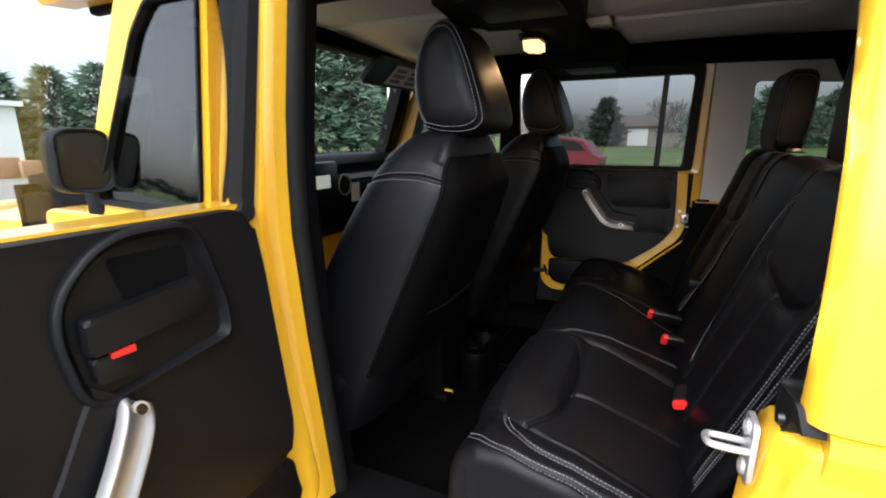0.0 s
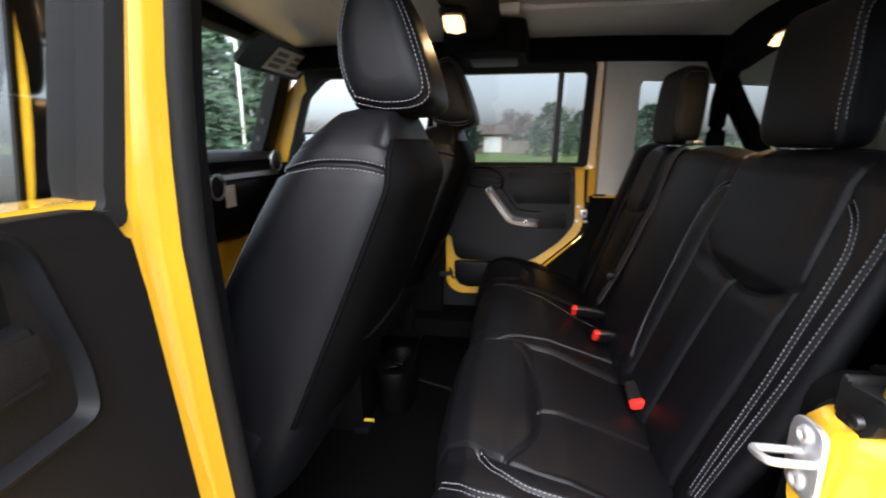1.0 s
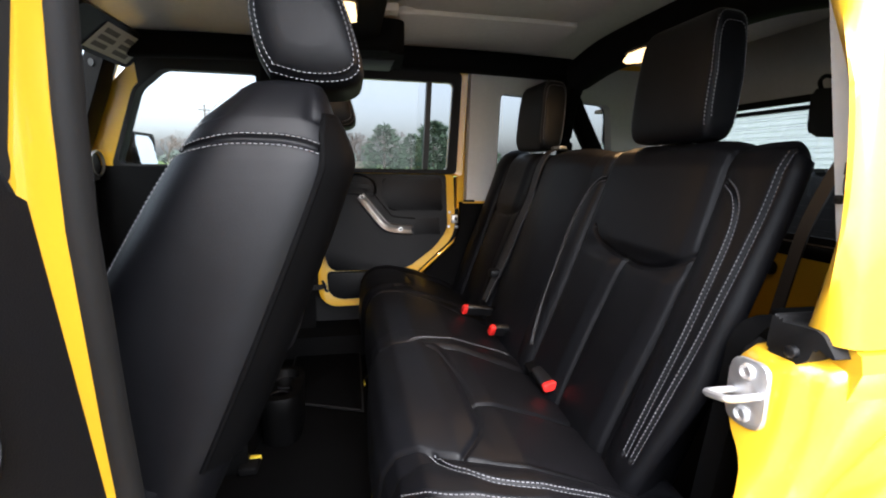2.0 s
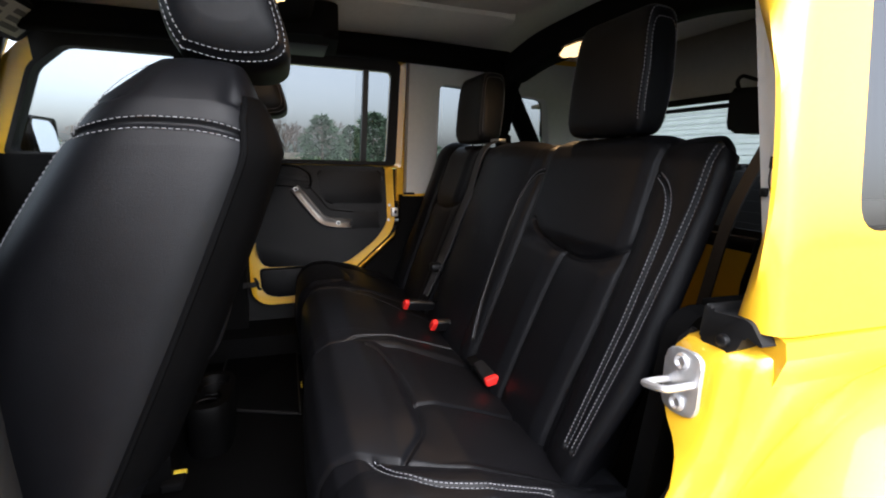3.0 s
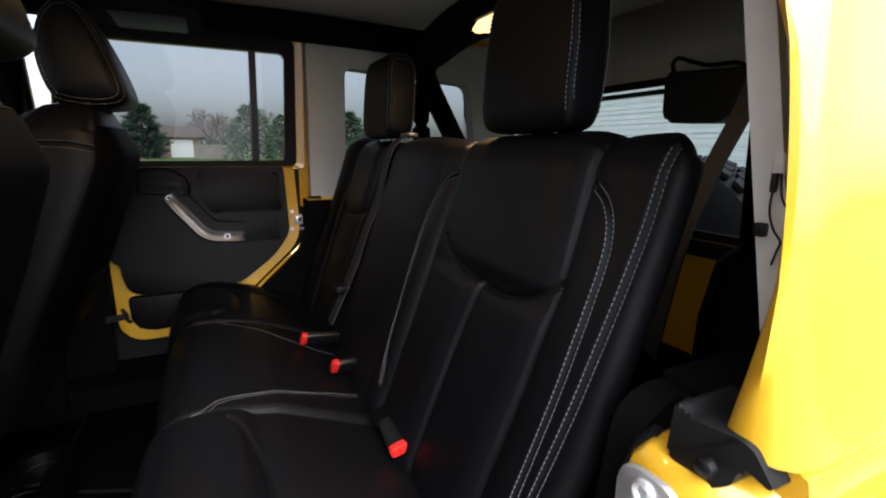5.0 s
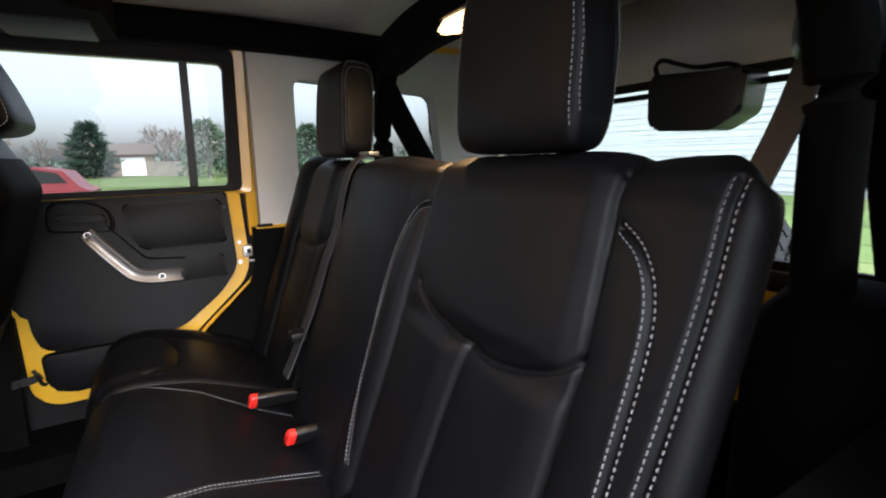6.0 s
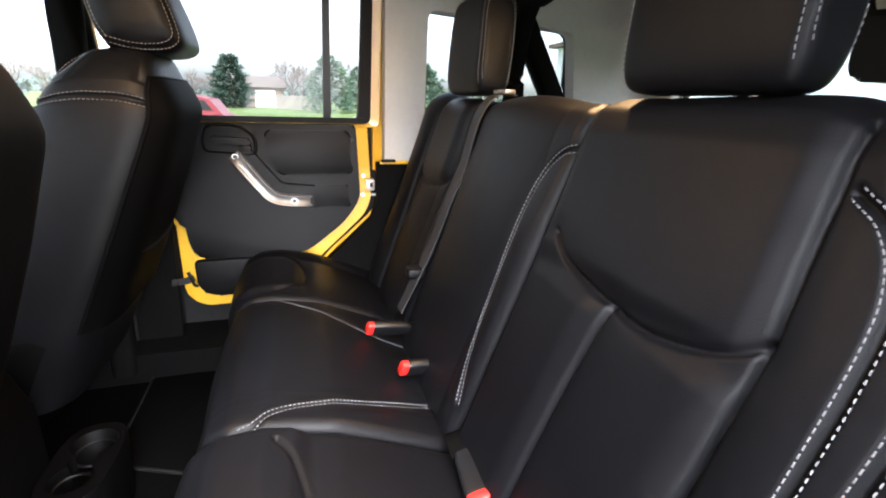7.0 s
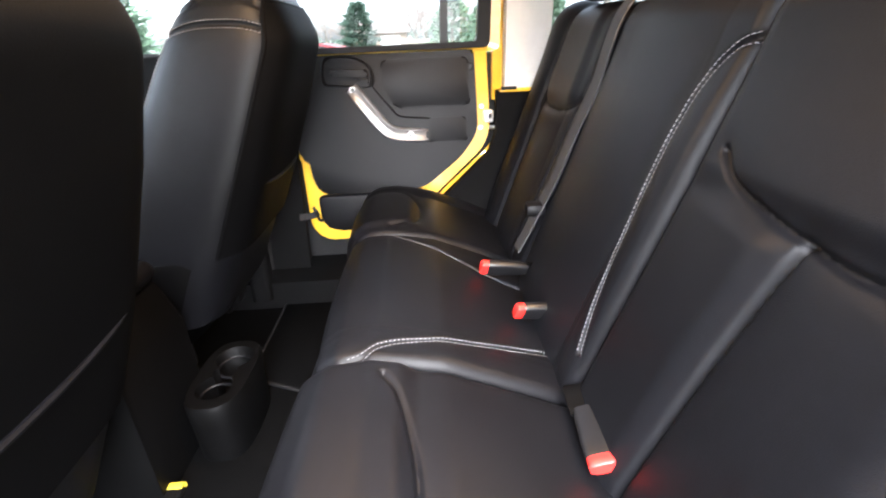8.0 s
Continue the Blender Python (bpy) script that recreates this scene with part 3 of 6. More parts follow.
# roof rails over the doors, front bulkhead and kick panels close the shell
for sign in (-1, 1):
    bm = bmesh.new()
    loft(bm, [[(sign * a, y, b) for a, b in ((0.668, 1.645), (0.735, 1.64), (0.752, 1.66), (0.75, 1.72), (0.72, 1.775), (0.668, 1.775))] for y in (-1.02, -0.3, 0.5, 1.34)])
    part("roof_rail", bm, PAINT, body, angle=30)
    bm = bmesh.new()
    box(bm, (min(sign * 0.640, sign * 0.666), -0.03, 1.63), (max(sign * 0.640, sign * 0.666), 1.30, 1.70), 0.008)
    part("rail_trim", bm, PADDING, body, "black padded trim along the roof edge")
    bm = bmesh.new()
    y0 = 1.22 if sign < 0 else 1.40
    box(bm, (min(sign * 0.66, sign * 0.74), y0, 0.50), (max(sign * 0.66, sign * 0.74), 1.60, 1.23), 0.01)
    part("kick_panel", bm, PADDING, body, "black kick panel")
bm = bmesh.new()
box(bm, (-0.74, 1.57, 0.44), (0.74, 1.61, 1.25), 0.004)
part("bulkhead", bm, PADDING, body, "black front bulkhead")

# padded sport bar
bar = thing("sport_bar", (0, 0.2, 1.6), "black padded sport bar under the roof", "roll bar")


def padded(path, w, h, name="padding"):
    bm = bmesh.new()
    pts = curve(path, 6)
    rings = []
    for i, p in enumerate(pts):
        tan = (pts[min(i + 1, len(pts) - 1)] - pts[max(i - 1, 0)]).normalized()
        side = tan.cross(Vector((0, 0, 1)))
        side = side.normalized() if side.length > 0.05 else Vector((1, 0, 0))
        up = side.cross(tan).normalized()
        rings.append(ellipse_ring(p, side, up, w, h, 3.0, 20))
    loft(bm, rings)
    return part(name, bm, PADDING, bar)


for sign in (-1, 1):
    padded([(sign * 0.60, -0.40, 1.635), (sign * 0.605, 0.0, 1.645), (sign * 0.605, 0.4, 1.645), (sign * 0.60, 0.8, 1.645), (sign * 0.575, 1.18, 1.63)], 0.045, 0.04)
    padded([(sign * 0.40, -0.40, 1.615), (sign * 0.50, -0.40, 1.58), (sign * 0.565, -0.40, 1.50), (sign * 0.59, -0.40, 1.40), (sign * 0.595, -0.405, 1.25), (sign * 0.60, -0.41, 1.10)], 0.027, 0.030)
    inward = 0.60 if sign > 0 else 0.610
    padded([(sign * inward, -0.38, 1.61), (sign * inward, -0.435, 1.50), (sign * inward, -0.525, 1.34), (sign * inward, -0.64, 1.14)], 0.034, 0.034)
    leg = 0.80 if sign < 0 else 0.725
    padded([(sign * 0.605, leg - 0.02, 1.64), (sign * 0.62, leg, 1.4), (sign * 0.60, leg, 1.0), (sign * 0.58, leg, 0.55)], 0.045 if sign < 0 else 0.032, 0.045 if sign < 0 else 0.032)
padded([(-0.50, -0.40, 1.60), (-0.3, -0.40, 1.628), (0, -0.40, 1.632), (0.3, -0.40, 1.628), (0.50, -0.40, 1.60)], 0.05, 0.055, "cross_bar")
for sign in (-1, 1):
    bm = bmesh.new()
    loft(bm, [ellipse_ring(Vector((sign * 0.615, -0.44, z)), Vector((1, 0, 0)), Vector((0, 1, 0)), w, d, 4.0, 24) for z, w, d in ((0.522, 0.075, 0.12), (1.05, 0.072, 0.11), (1.13, 0.066, 0.09), (1.155, 0.05, 0.06))])
    part("bar_foot_cover", bm, PADDING, bar, "black moulded cover at the foot of the bar")
padded([(-0.60, 0.42, 1.645), (-0.3, 0.42, 1.66), (0.3, 0.42, 1.66), (0.60, 0.42, 1.645)], 0.07, 0.045, "sound_bar")
for sign in (-1, 1):
    bm = bmesh.new()
    slab(bm, rounded([(sign * 0.26, 0.28), (sign * 0.58, 0.26), (sign * 0.60, 0.50), (sign * 0.30, 0.54)], 0.05), lambda x, y, w: (x, y, 1.68 - 0.09 * w), 0.03, 4)
    part("speaker_pod", bm, PADDING, bar)
    bm = bmesh.new()
    box(bm, (sign * 0.47 - 0.09, 0.30, 1.586), (sign * 0.47 + 0.09, 0.46, 1.594), 0.004)
    part("speaker_grille", bm, PLASTIC, bar)


def dome_lamp(name, at, watts, tilt):
    lamp = thing(name, at, "small lit dome lamp with a warm lens on the padded bar", "lamp", "dome lamps")
    x, y, z = at
    bm = bmesh.new()
    slab(bm, rounded([(x - 0.055, y - 0.028), (x + 0.055, y - 0.028), (x + 0.055, y + 0.028), (x - 0.055, y + 0.028)], 0.02), lambda a, b, w: (a, b + tilt * 0.02 * w, z + 0.018 - 0.014 * w), 0.004)
    part("lamp_base", bm, PLASTIC, lamp)
    bm = bmesh.new()
    slab(bm, rounded([(x - 0.042, y - 0.022), (x + 0.042, y - 0.022), (x + 0.042, y + 0.022), (x - 0.042, y + 0.022)], 0.015), lambda a, b, w: (a, b + tilt * (0.02 + 0.015 * w), z + 0.003 - 0.022 * w), 0.009, 3)
    part("lens", bm, LENS, lamp, "warm glowing lens")
    data = bpy.data.lights.new(name + "_bulb", "AREA")
    data.shape, data.size, data.energy, data.color = "DISK", 0.05, watts, (1.0, 0.60, 0.27)
    bulb = new(name + "_bulb", data)
    bulb.matrix_world = look((x, y + tilt * 0.05, z - 0.026), (x, y + tilt * 0.42, z - 0.55))
    return lamp


dome_lamp("dome_lamp", (-0.085, -0.295, 1.545), 0.36, 1.0)
dome_lamp("dome_lamp", (-0.055, 0.455, 1.60), 0.30, -0.2)


# ---- rear seat ----
class Pad:
    """An upholstered block: a (y, z) profile from the front's foot over the top to the back, swept across x, with seams and swells."""

    def __init__(self, left, right, profile, radius, swell=None, seams=(), cols=120, step=0.006, depth=0.0068, width=0.0042):
        pts = np.array(profile)
        lens = np.r_[0, np.cumsum(np.hypot(*np.diff(pts, axis=0).T))]
        n = int(lens[-1] / step)
        self.s = np.linspace(0, lens[-1], n)
        self.py, self.pz = np.interp(self.s, lens, pts[:, 0]), np.interp(self.s, lens, pts[:, 1])
        for _ in range(6):
            self.py[1:-1] = (self.py[:-2] + 2 * self.py[1:-1] + self.py[2:]) / 4
            self.pz[1:-1] = (self.pz[:-2] + 2 * self.pz[1:-1] + self.pz[2:]) / 4
        ty, tz = np.gradient(self.py), np.gradient(self.pz)
        l = np.hypot(ty, tz)
        self.ny, self.nz = tz / l, -ty / l
        self.left, self.right, self.radius, self.swell, self.cols, self.depth, self.width = left, right, radius, swell, cols, depth, width
        self.seams = [np.array(c) for c in seams]

    def lift(self, x, s):
        x0, x1 = self.left(s), self.right(s)
        e = np.minimum(x - x0, x1 - x).clip(0)
        r = self.radius
        d = np.where(e < r, np.sqrt(np.maximum(r * r - (r - np.minimum(e, r)) ** 2, 0)) - r, 0.0)
        if self.swell is not None:
            d = d + self.swell(x, s)
        for c in self.seams:
            near = np.full(np.broadcast(x, s).shape, 9.0)
            for (a, b), (p, q) in zip(c, c[1:]):
                l2 = (p - a) ** 2 + (q - b) ** 2 + 1e-12
                k = (((x - a) * (p - a) + (s - b) * (q - b)) / l2).clip(0, 1)
                near = np.minimum(near, np.hypot(x - a - k * (p - a), s - b - k * (q - b)))
            d = d - self.depth * np.exp(-((near / self.width) ** 2)) - self.depth * 0.35 * np.exp(-((near / (self.width * 5.0)) ** 2))
        return d

    def point(self, x, s):
        d = self.lift(x, s)
        y, z = np.interp(s, self.s, self.py), np.interp(s, self.s, self.pz)
        ny, nz = np.interp(s, self.s, self.ny), np.interp(s, self.s, self.nz)
        return np.stack([x + 0 * s, y + ny * d, z + nz * d], -1)

    def mesh(self):
        u = np.linspace(0, 1, self.cols)
        u = np.r_[0, 0.002, 0.006, 0.012, 0.02, u[(u > 0.025) & (u < 0.975)], 0.98, 0.988, 0.994, 0.998, 1]
        S, U = np.meshgrid(self.s, u, indexing="ij")
        X = self.left(S) + (self.right(S) - self.left(S)) * U
        P = self.point(X, S)
        bm = bmesh.new()
        vs = sheet(bm, P.tolist())
        for col in (0, -1):
            bm.faces.new([row[col] for row in vs])
        bm.faces.new(vs[0][::-1] + vs[-1])
        return bm

    def stitch(self, bm, line, **how):
        """Stitches along a line of (x, s)."""
        c = np.array(line)
        lens = np.r_[0, np.cumsum(np.hypot(*np.diff(c, axis=0).T))]
        k = np.linspace(0, lens[-1], max(4, int(lens[-1] / 0.004)))
        x, s = np.interp(k, lens, c[:, 0]), np.interp(k, lens, c[:, 1])
        p, px, ps = self.point(x, s), self.point(x + 0.003, s), self.point(x, s + 0.003)
        n = np.cross(px - p, ps - p)
        n /= np.linalg.norm(n, axis=1)[:, None]
        ref = np.stack([0 * s, np.interp(s, self.s, self.ny), np.interp(s, self.s, self.nz)], -1)
        n *= np.sign((n * ref).sum(1))[:, None]
        dashes(bm, (p + n * 0.0004).tolist(), n.tolist(), **how)
        return bm

    def s_at(self, value, axis):
        """Where the profile's front or top passes a height (axis z) or a depth (axis y)."""
        arr = self.pz if axis == "z" else self.py
        top = int(np.argmax(self.pz)) if axis == "z" else len(arr)
        start = 0 if axis == "z" else int(np.argmax(self.py))
        a, s = arr[start:top], self.s[start:top]
        return float(np.interp(value, a, s)) if a[-1] > a[0] else float(np.interp(-value, -a, s))


def shifted(line, dx):
    """A line beside another one."""
    c = np.array(line, float)
    t = np.gradient(c, axis=0)
    t /= np.linalg.norm(t, axis=1)[:, None]
    return (c + np.stack([t[:, 1], -t[:, 0]], 1) * dx).tolist()


BACK = [(0.070, 0.66), (0.036, 0.70), (0.015, 0.78), (-0.029, 0.90), (-0.067, 1.0), (-0.103, 1.10), (-0.138, 1.20), (-0.158, 1.265), (-0.174, 1.290),
        (-0.205, 1.302), (-0.235, 1.298), (-0.262, 1.278), (-0.270, 1.24), (-0.255, 1.1), (-0.20, 0.9), (-0.12, 0.70), (-0.08, 0.66)]
TOP = [(0.36, 0.60), (0.395, 0.64), (0.405, 0.72), (0.400, 0.79), (0.385, 0.825), (0.355, 0.845), (0.30, 0.850), (0.2, 0.830), (0.1, 0.788), (0.02, 0.752), (-0.06, 0.735), (-0.09, 0.72), (-0.09, 0.62)]

rear_seat = thing("rear_seat", (0, 0.1, 0.52), "black leather split rear bench seat with pale contrast stitching", "car seat")

probe = Pad(lambda s: 0 * s - 1, lambda s: 0 * s + 1, BACK, 0.02)
zs = lambda z: probe.s_at(z, "z")
flat = lambda v: (lambda s: 0 * s + v)


def hump(x, a, b, high):
    """A soft swell between two lines."""
    k = ((x - a) / (b - a)).clip(0, 1)
    return high * np.sin(np.pi * k) ** 0.8


def crown(x, a, b, high):
    """A swell that falls off steeply at its edge towards the doorway (a) and slowly towards b."""
    k = ((x - a) / (b - a)).clip(0, 1)
    rise = (k / 0.22).clip(0, 1)
    return high * np.sin(np.pi / 2 * rise) * (1 - k) ** 0.9


def step_in(v, a, b):
    k = ((v - a) / (b - a)).clip(0, 1)
    return k * k * (3 - 2 * k)


def line(points, n=10):
    return [(p.x, p.y) for p in curve([(x, s, 0) for x, s in points], n)]


# near section
S_TOP = float(probe.s[int(np.argmax(probe.pz))])
near_outer = lambda s: -0.655 + 0.04 * step_in(-s, -zs(0.98), -zs(0.72)) + 0.11 * step_in(s, S_TOP - 0.07, S_TOP + 0.11)
shield = line([(-0.528, zs(1.12)), (-0.505, zs(1.102)), (-0.46, zs(1.086)), (-0.41, zs(1.078)), (-0.355, zs(1.082)), (-0.30, zs(1.090)), (-0.245, zs(1.103)), (-0.212, zs(1.127))])
seam_b = line([(-0.518, zs(1.292)), (-0.524, zs(1.2)), (-0.530, zs(1.12)), (-0.527, zs(1.0)), (-0.516, zs(0.86)), (-0.51, zs(0.74))])
seam_c = line([(-0.357, zs(1.082)), (-0.345, zs(0.98)), (-0.338, zs(0.83)), (-0.335, zs(0.74))])
arc_out = line([(-0.534, zs(1.243)), (-0.562, zs(1.225)), (-0.582, zs(1.195)), (-0.592, zs(1.15)), (-0.594, zs(1.05)), (-0.588, zs(0.93)), (-0.578, zs(0.80))])
edge_out = line([(-0.626, zs(1.288)), (-0.628, zs(1.2)), (-0.626, zs(1.1)), (-0.620, zs(1.0)), (-0.610, zs(0.9)), (-0.598, zs(0.80))])


SEAM_ORDER = np.argsort([p[1] for p in seam_b])
SEAM_S, SEAM_X = np.array(seam_b)[SEAM_ORDER, 1], np.array(seam_b)[SEAM_ORDER, 0]
MID_ORDER = np.argsort([p[1] for p in seam_c])
MID_S, MID_X = np.array(seam_c)[MID_ORDER, 1], np.array(seam_c)[MID_ORDER, 0]


def near_swell(x, s):
    xb, xc = np.interp(s, SEAM_S, SEAM_X), np.interp(s, MID_S, MID_X)
    z_low = step_in(-s, -zs(1.098), -zs(1.06))
    d = hump(x, -0.662, -0.53, 0.013) * (0.35 + 0.65 * step_in(-s, -zs(1.27), -zs(1.05)))
    d = d + crown(x, xb, xc, 0.012) * z_low + crown(x, xc, -0.165, 0.012) * z_low
    d = d + (0.005 * step_in(x, xb, xb + 0.03) + crown(x, xb, -0.165, 0.007)) * step_in(s, zs(1.080), zs(1.115)) * step_in(-x, 0.165, 0.20)
    return d


pad = Pad(near_outer, flat(-0.168), BACK, 0.022, near_swell, [shield, seam_b, seam_c, arc_out, edge_out], 270, 0.0023)
part("seat_back", pad.mesh(), LEATHER, rear_seat, angle=70)
def rows_of_stitches(pad, lines, parent):
    for ln in lines:
        part("seam", pad.stitch(bmesh.new(), ln), THREAD, parent, "row of pale grey stitches")["kind"] = "stuff"


rows_of_stitches(pad, [shifted(ln, d) for ln in (arc_out, edge_out) for d in (0.0055, -0.0055)], rear_seat)

# middle section
arc_mid = line([(-0.160, zs(1.240)), (-0.132, zs(1.226)), (-0.108, zs(1.195)), (-0.094, zs(1.14)), (-0.092, zs(1.07)), (-0.100, zs(0.98)), (-0.117, zs(0.90)), (-0.142, zs(0.82))])


def mid_swell(x, s):
    return hump(x, -0.165, -0.09, 0.007) * step_in(-s, -zs(1.25), -zs(1.1)) + hump(x, -0.10, 0.215, 0.012)


pad = Pad(flat(-0.164), flat(0.220), BACK, 0.02, mid_swell, [arc_mid], 220, 0.003)
part("seat_back", pad.mesh(), LEATHER, rear_seat, angle=70)
rows_of_stitches(pad, [shifted(arc_mid, d) for d in (0.0055, -0.0055)], rear_seat)

# far section
far_shield = line([(0.283, zs(1.16)), (0.292, zs(1.128)), (0.33, zs(1.104)), (0.40, zs(1.090)), (0.47, zs(1.090)), (0.52, zs(1.10)), (0.545, zs(1.13))])
far_in = line([(0.280, zs(1.292)), (0.282, zs(1.2)), (0.283, zs(1.16)), (0.305, zs(1.0)), (0.315, zs(0.86)), (0.32, zs(0.74))])
far_out = line([(0.535, zs(1.292)), (0.542, zs(1.2)), (0.545, zs(1.13)), (0.54, zs(1.0)), (0.53, zs(0.74))])


def far_swell(x, s):
    z_low = step_in(-s, -zs(1.14), -zs(1.06))
    return hump(x, 0.53, 0.675, 0.024) + hump(x, 0.34, 0.53, 0.010) * z_low + 0.008 * step_in(s, zs(1.09), zs(1.13)) * step_in(x, 0.31, 0.35) * step_in(-x, -0.55, -0.51)


pad = Pad(flat(0.224), lambda s: 0.67 - 0.05 * step_in(-s, -zs(0.98), -zs(0.72)), BACK, 0.022, far_swell, [far_shield, far_in, far_out], 140, 0.006)
part("seat_back", pad.mesh(), LEATHER, rear_seat, angle=70)

# cushions
probe_top = Pad(flat(-1), flat(1), TOP, 0.02)
ys = lambda y: probe_top.s_at(y, "y")
fs = lambda z: float(np.interp(z, probe_top.pz[: len(probe_top.pz) // 3], probe_top.s[: len(probe_top.s) // 3]))
front_a = line([(-0.648, ys(0.386)), (-0.668, ys(0.366)), (-0.686, ys(0.338)), (-0.697, ys(0.29)), (-0.700, ys(0.22)), (-0.697, ys(0.12))])
side_seam = line([(-0.544, fs(0.70)), (-0.548, fs(0.76)), (-0.558, fs(0.808)), (-0.574, ys(0.36)), (-0.607, ys(0.295)), (-0.625, ys(0.20)), (-0.632, ys(0.08)), (-0.63, ys(0.0))])
near_lip = line([(-0.588, ys(0.338)), (-0.614, ys(0.325)), (-0.638, ys(0.308)), (-0.660, ys(0.275)), (-0.668, ys(0.235)), (-0.671, ys(0.18)), (-0.667, ys(0.10))])
bowl = line([(-0.205, ys(0.285)), (-0.245, ys(0.262)), (-0.348, ys(0.240)), (-0.463, ys(0.239)), (-0.54, ys(0.252)), (-0.605, ys(0.294))])
bowl_run = line([(-0.447, ys(0.240)), (-0.44, ys(0.18)), (-0.428, ys(0.10)), (-0.42, ys(0.02)), (-0.42, ys(-0.04))])


def near_top_swell(x, s):
    d = hump(x, -0.725, -0.61, 0.008) * (1.0 + 1.2 * step_in(s, ys(0.27), ys(0.08))) + hump(x, -0.62, -0.17, 0.006)
    return d + 0.012 * step_in(-s, -ys(0.235), -ys(0.27)) * step_in(x, -0.62, -0.5)


pad = Pad(lambda s: -0.718 + 0.05 * step_in(s, ys(0.20), ys(0.04)), flat(-0.168), TOP, 0.024, near_top_swell, [near_lip, side_seam, bowl, bowl_run, front_a], 260, 0.0023)
part("seat_cushion", pad.mesh(), LEATHER, rear_seat, angle=70)
rows_of_stitches(pad, [shifted(ln, d) for ln in (near_lip, front_a) for d in (0.005, -0.005)], rear_seat)

mid_arc = line([(-0.158, ys(0.338)), (-0.152, ys(0.318)), (-0.132, ys(0.294)), (-0.114, ys(0.255)), (-0.092, ys(0.166)), (-0.066, ys(0.063)), (-0.040, ys(-0.04))])
mid_far = line([(0.325, ys(0.365)), (0.30, ys(0.31)), (0.27, ys(0.25)), (0.215, ys(0.16)), (0.17, ys(0.08)), (0.155, ys(-0.04))])


def mid_top_swell(x, s):
    return hump(x, -0.165, -0.08, 0.003) + hump(x, -0.10, 0.3, 0.008) - 0.01 * step_in(-s, -ys(0.05), -ys(0.4)) * 0


pad = Pad(flat(-0.164), flat(0.31), TOP, 0.02, mid_top_swell, [mid_arc, mid_far], 220, 0.003)
part("seat_cushion", pad.mesh(), LEATHER, rear_seat, angle=70)
rows_of_stitches(pad, [shifted(mid_arc, 0.005), shifted(mid_arc, -0.005), shifted(mid_far, 0.004)], rear_seat)

far_bowl = line([(0.345, ys(0.30)), (0.37, ys(0.255)), (0.42, ys(0.235)), (0.50, ys(0.235)), (0.56, ys(0.26)), (0.60, ys(0.31))])


def far_top_swell(x, s):
    return hump(x, 0.6, 0.675, 0.012) + hump(x, 0.31, 0.6, 0.006) + 0.012 * step_in(-s, -ys(0.23), -ys(0.27)) * step_in(x, 0.33, 0.36) * step_in(-x, -0.62, -0.58)


pad = Pad(flat(0.313), flat(0.67), TOP, 0.022, far_top_swell, [far_bowl], 120, 0.006)
part("seat_cushion", pad.mesh(), LEATHER, rear_seat, angle=70)
# hinge frames and feet of the bench
for x in (-0.60, -0.17, 0.28, 0.60):
    bm = bmesh.new()
    box(bm, (x - 0.02, 0.0, 0.52), (x + 0.02, 0.32, 0.62), 0.006)
    part("seat_foot", bm, PLASTIC_FINE, rear_seat, "black seat frame foot")
bm = bmesh.new()
loft(bm, [ellipse_ring(Vector((-0.602, y, 0.60)), Vector((1, 0, 0)), Vector((0, 0, 1)), a, a * 0.7, 2.5, 14) for y, a in ((0.33, 0.012), (0.345, 0.016), (0.40, 0.016), (0.41, 0.010))])
part("release_strap", bm, material("yellow_strap", (0.7, 0.52, 0.04, 1), 0.7, spread=0.2), rear_seat, "yellow release strap end")


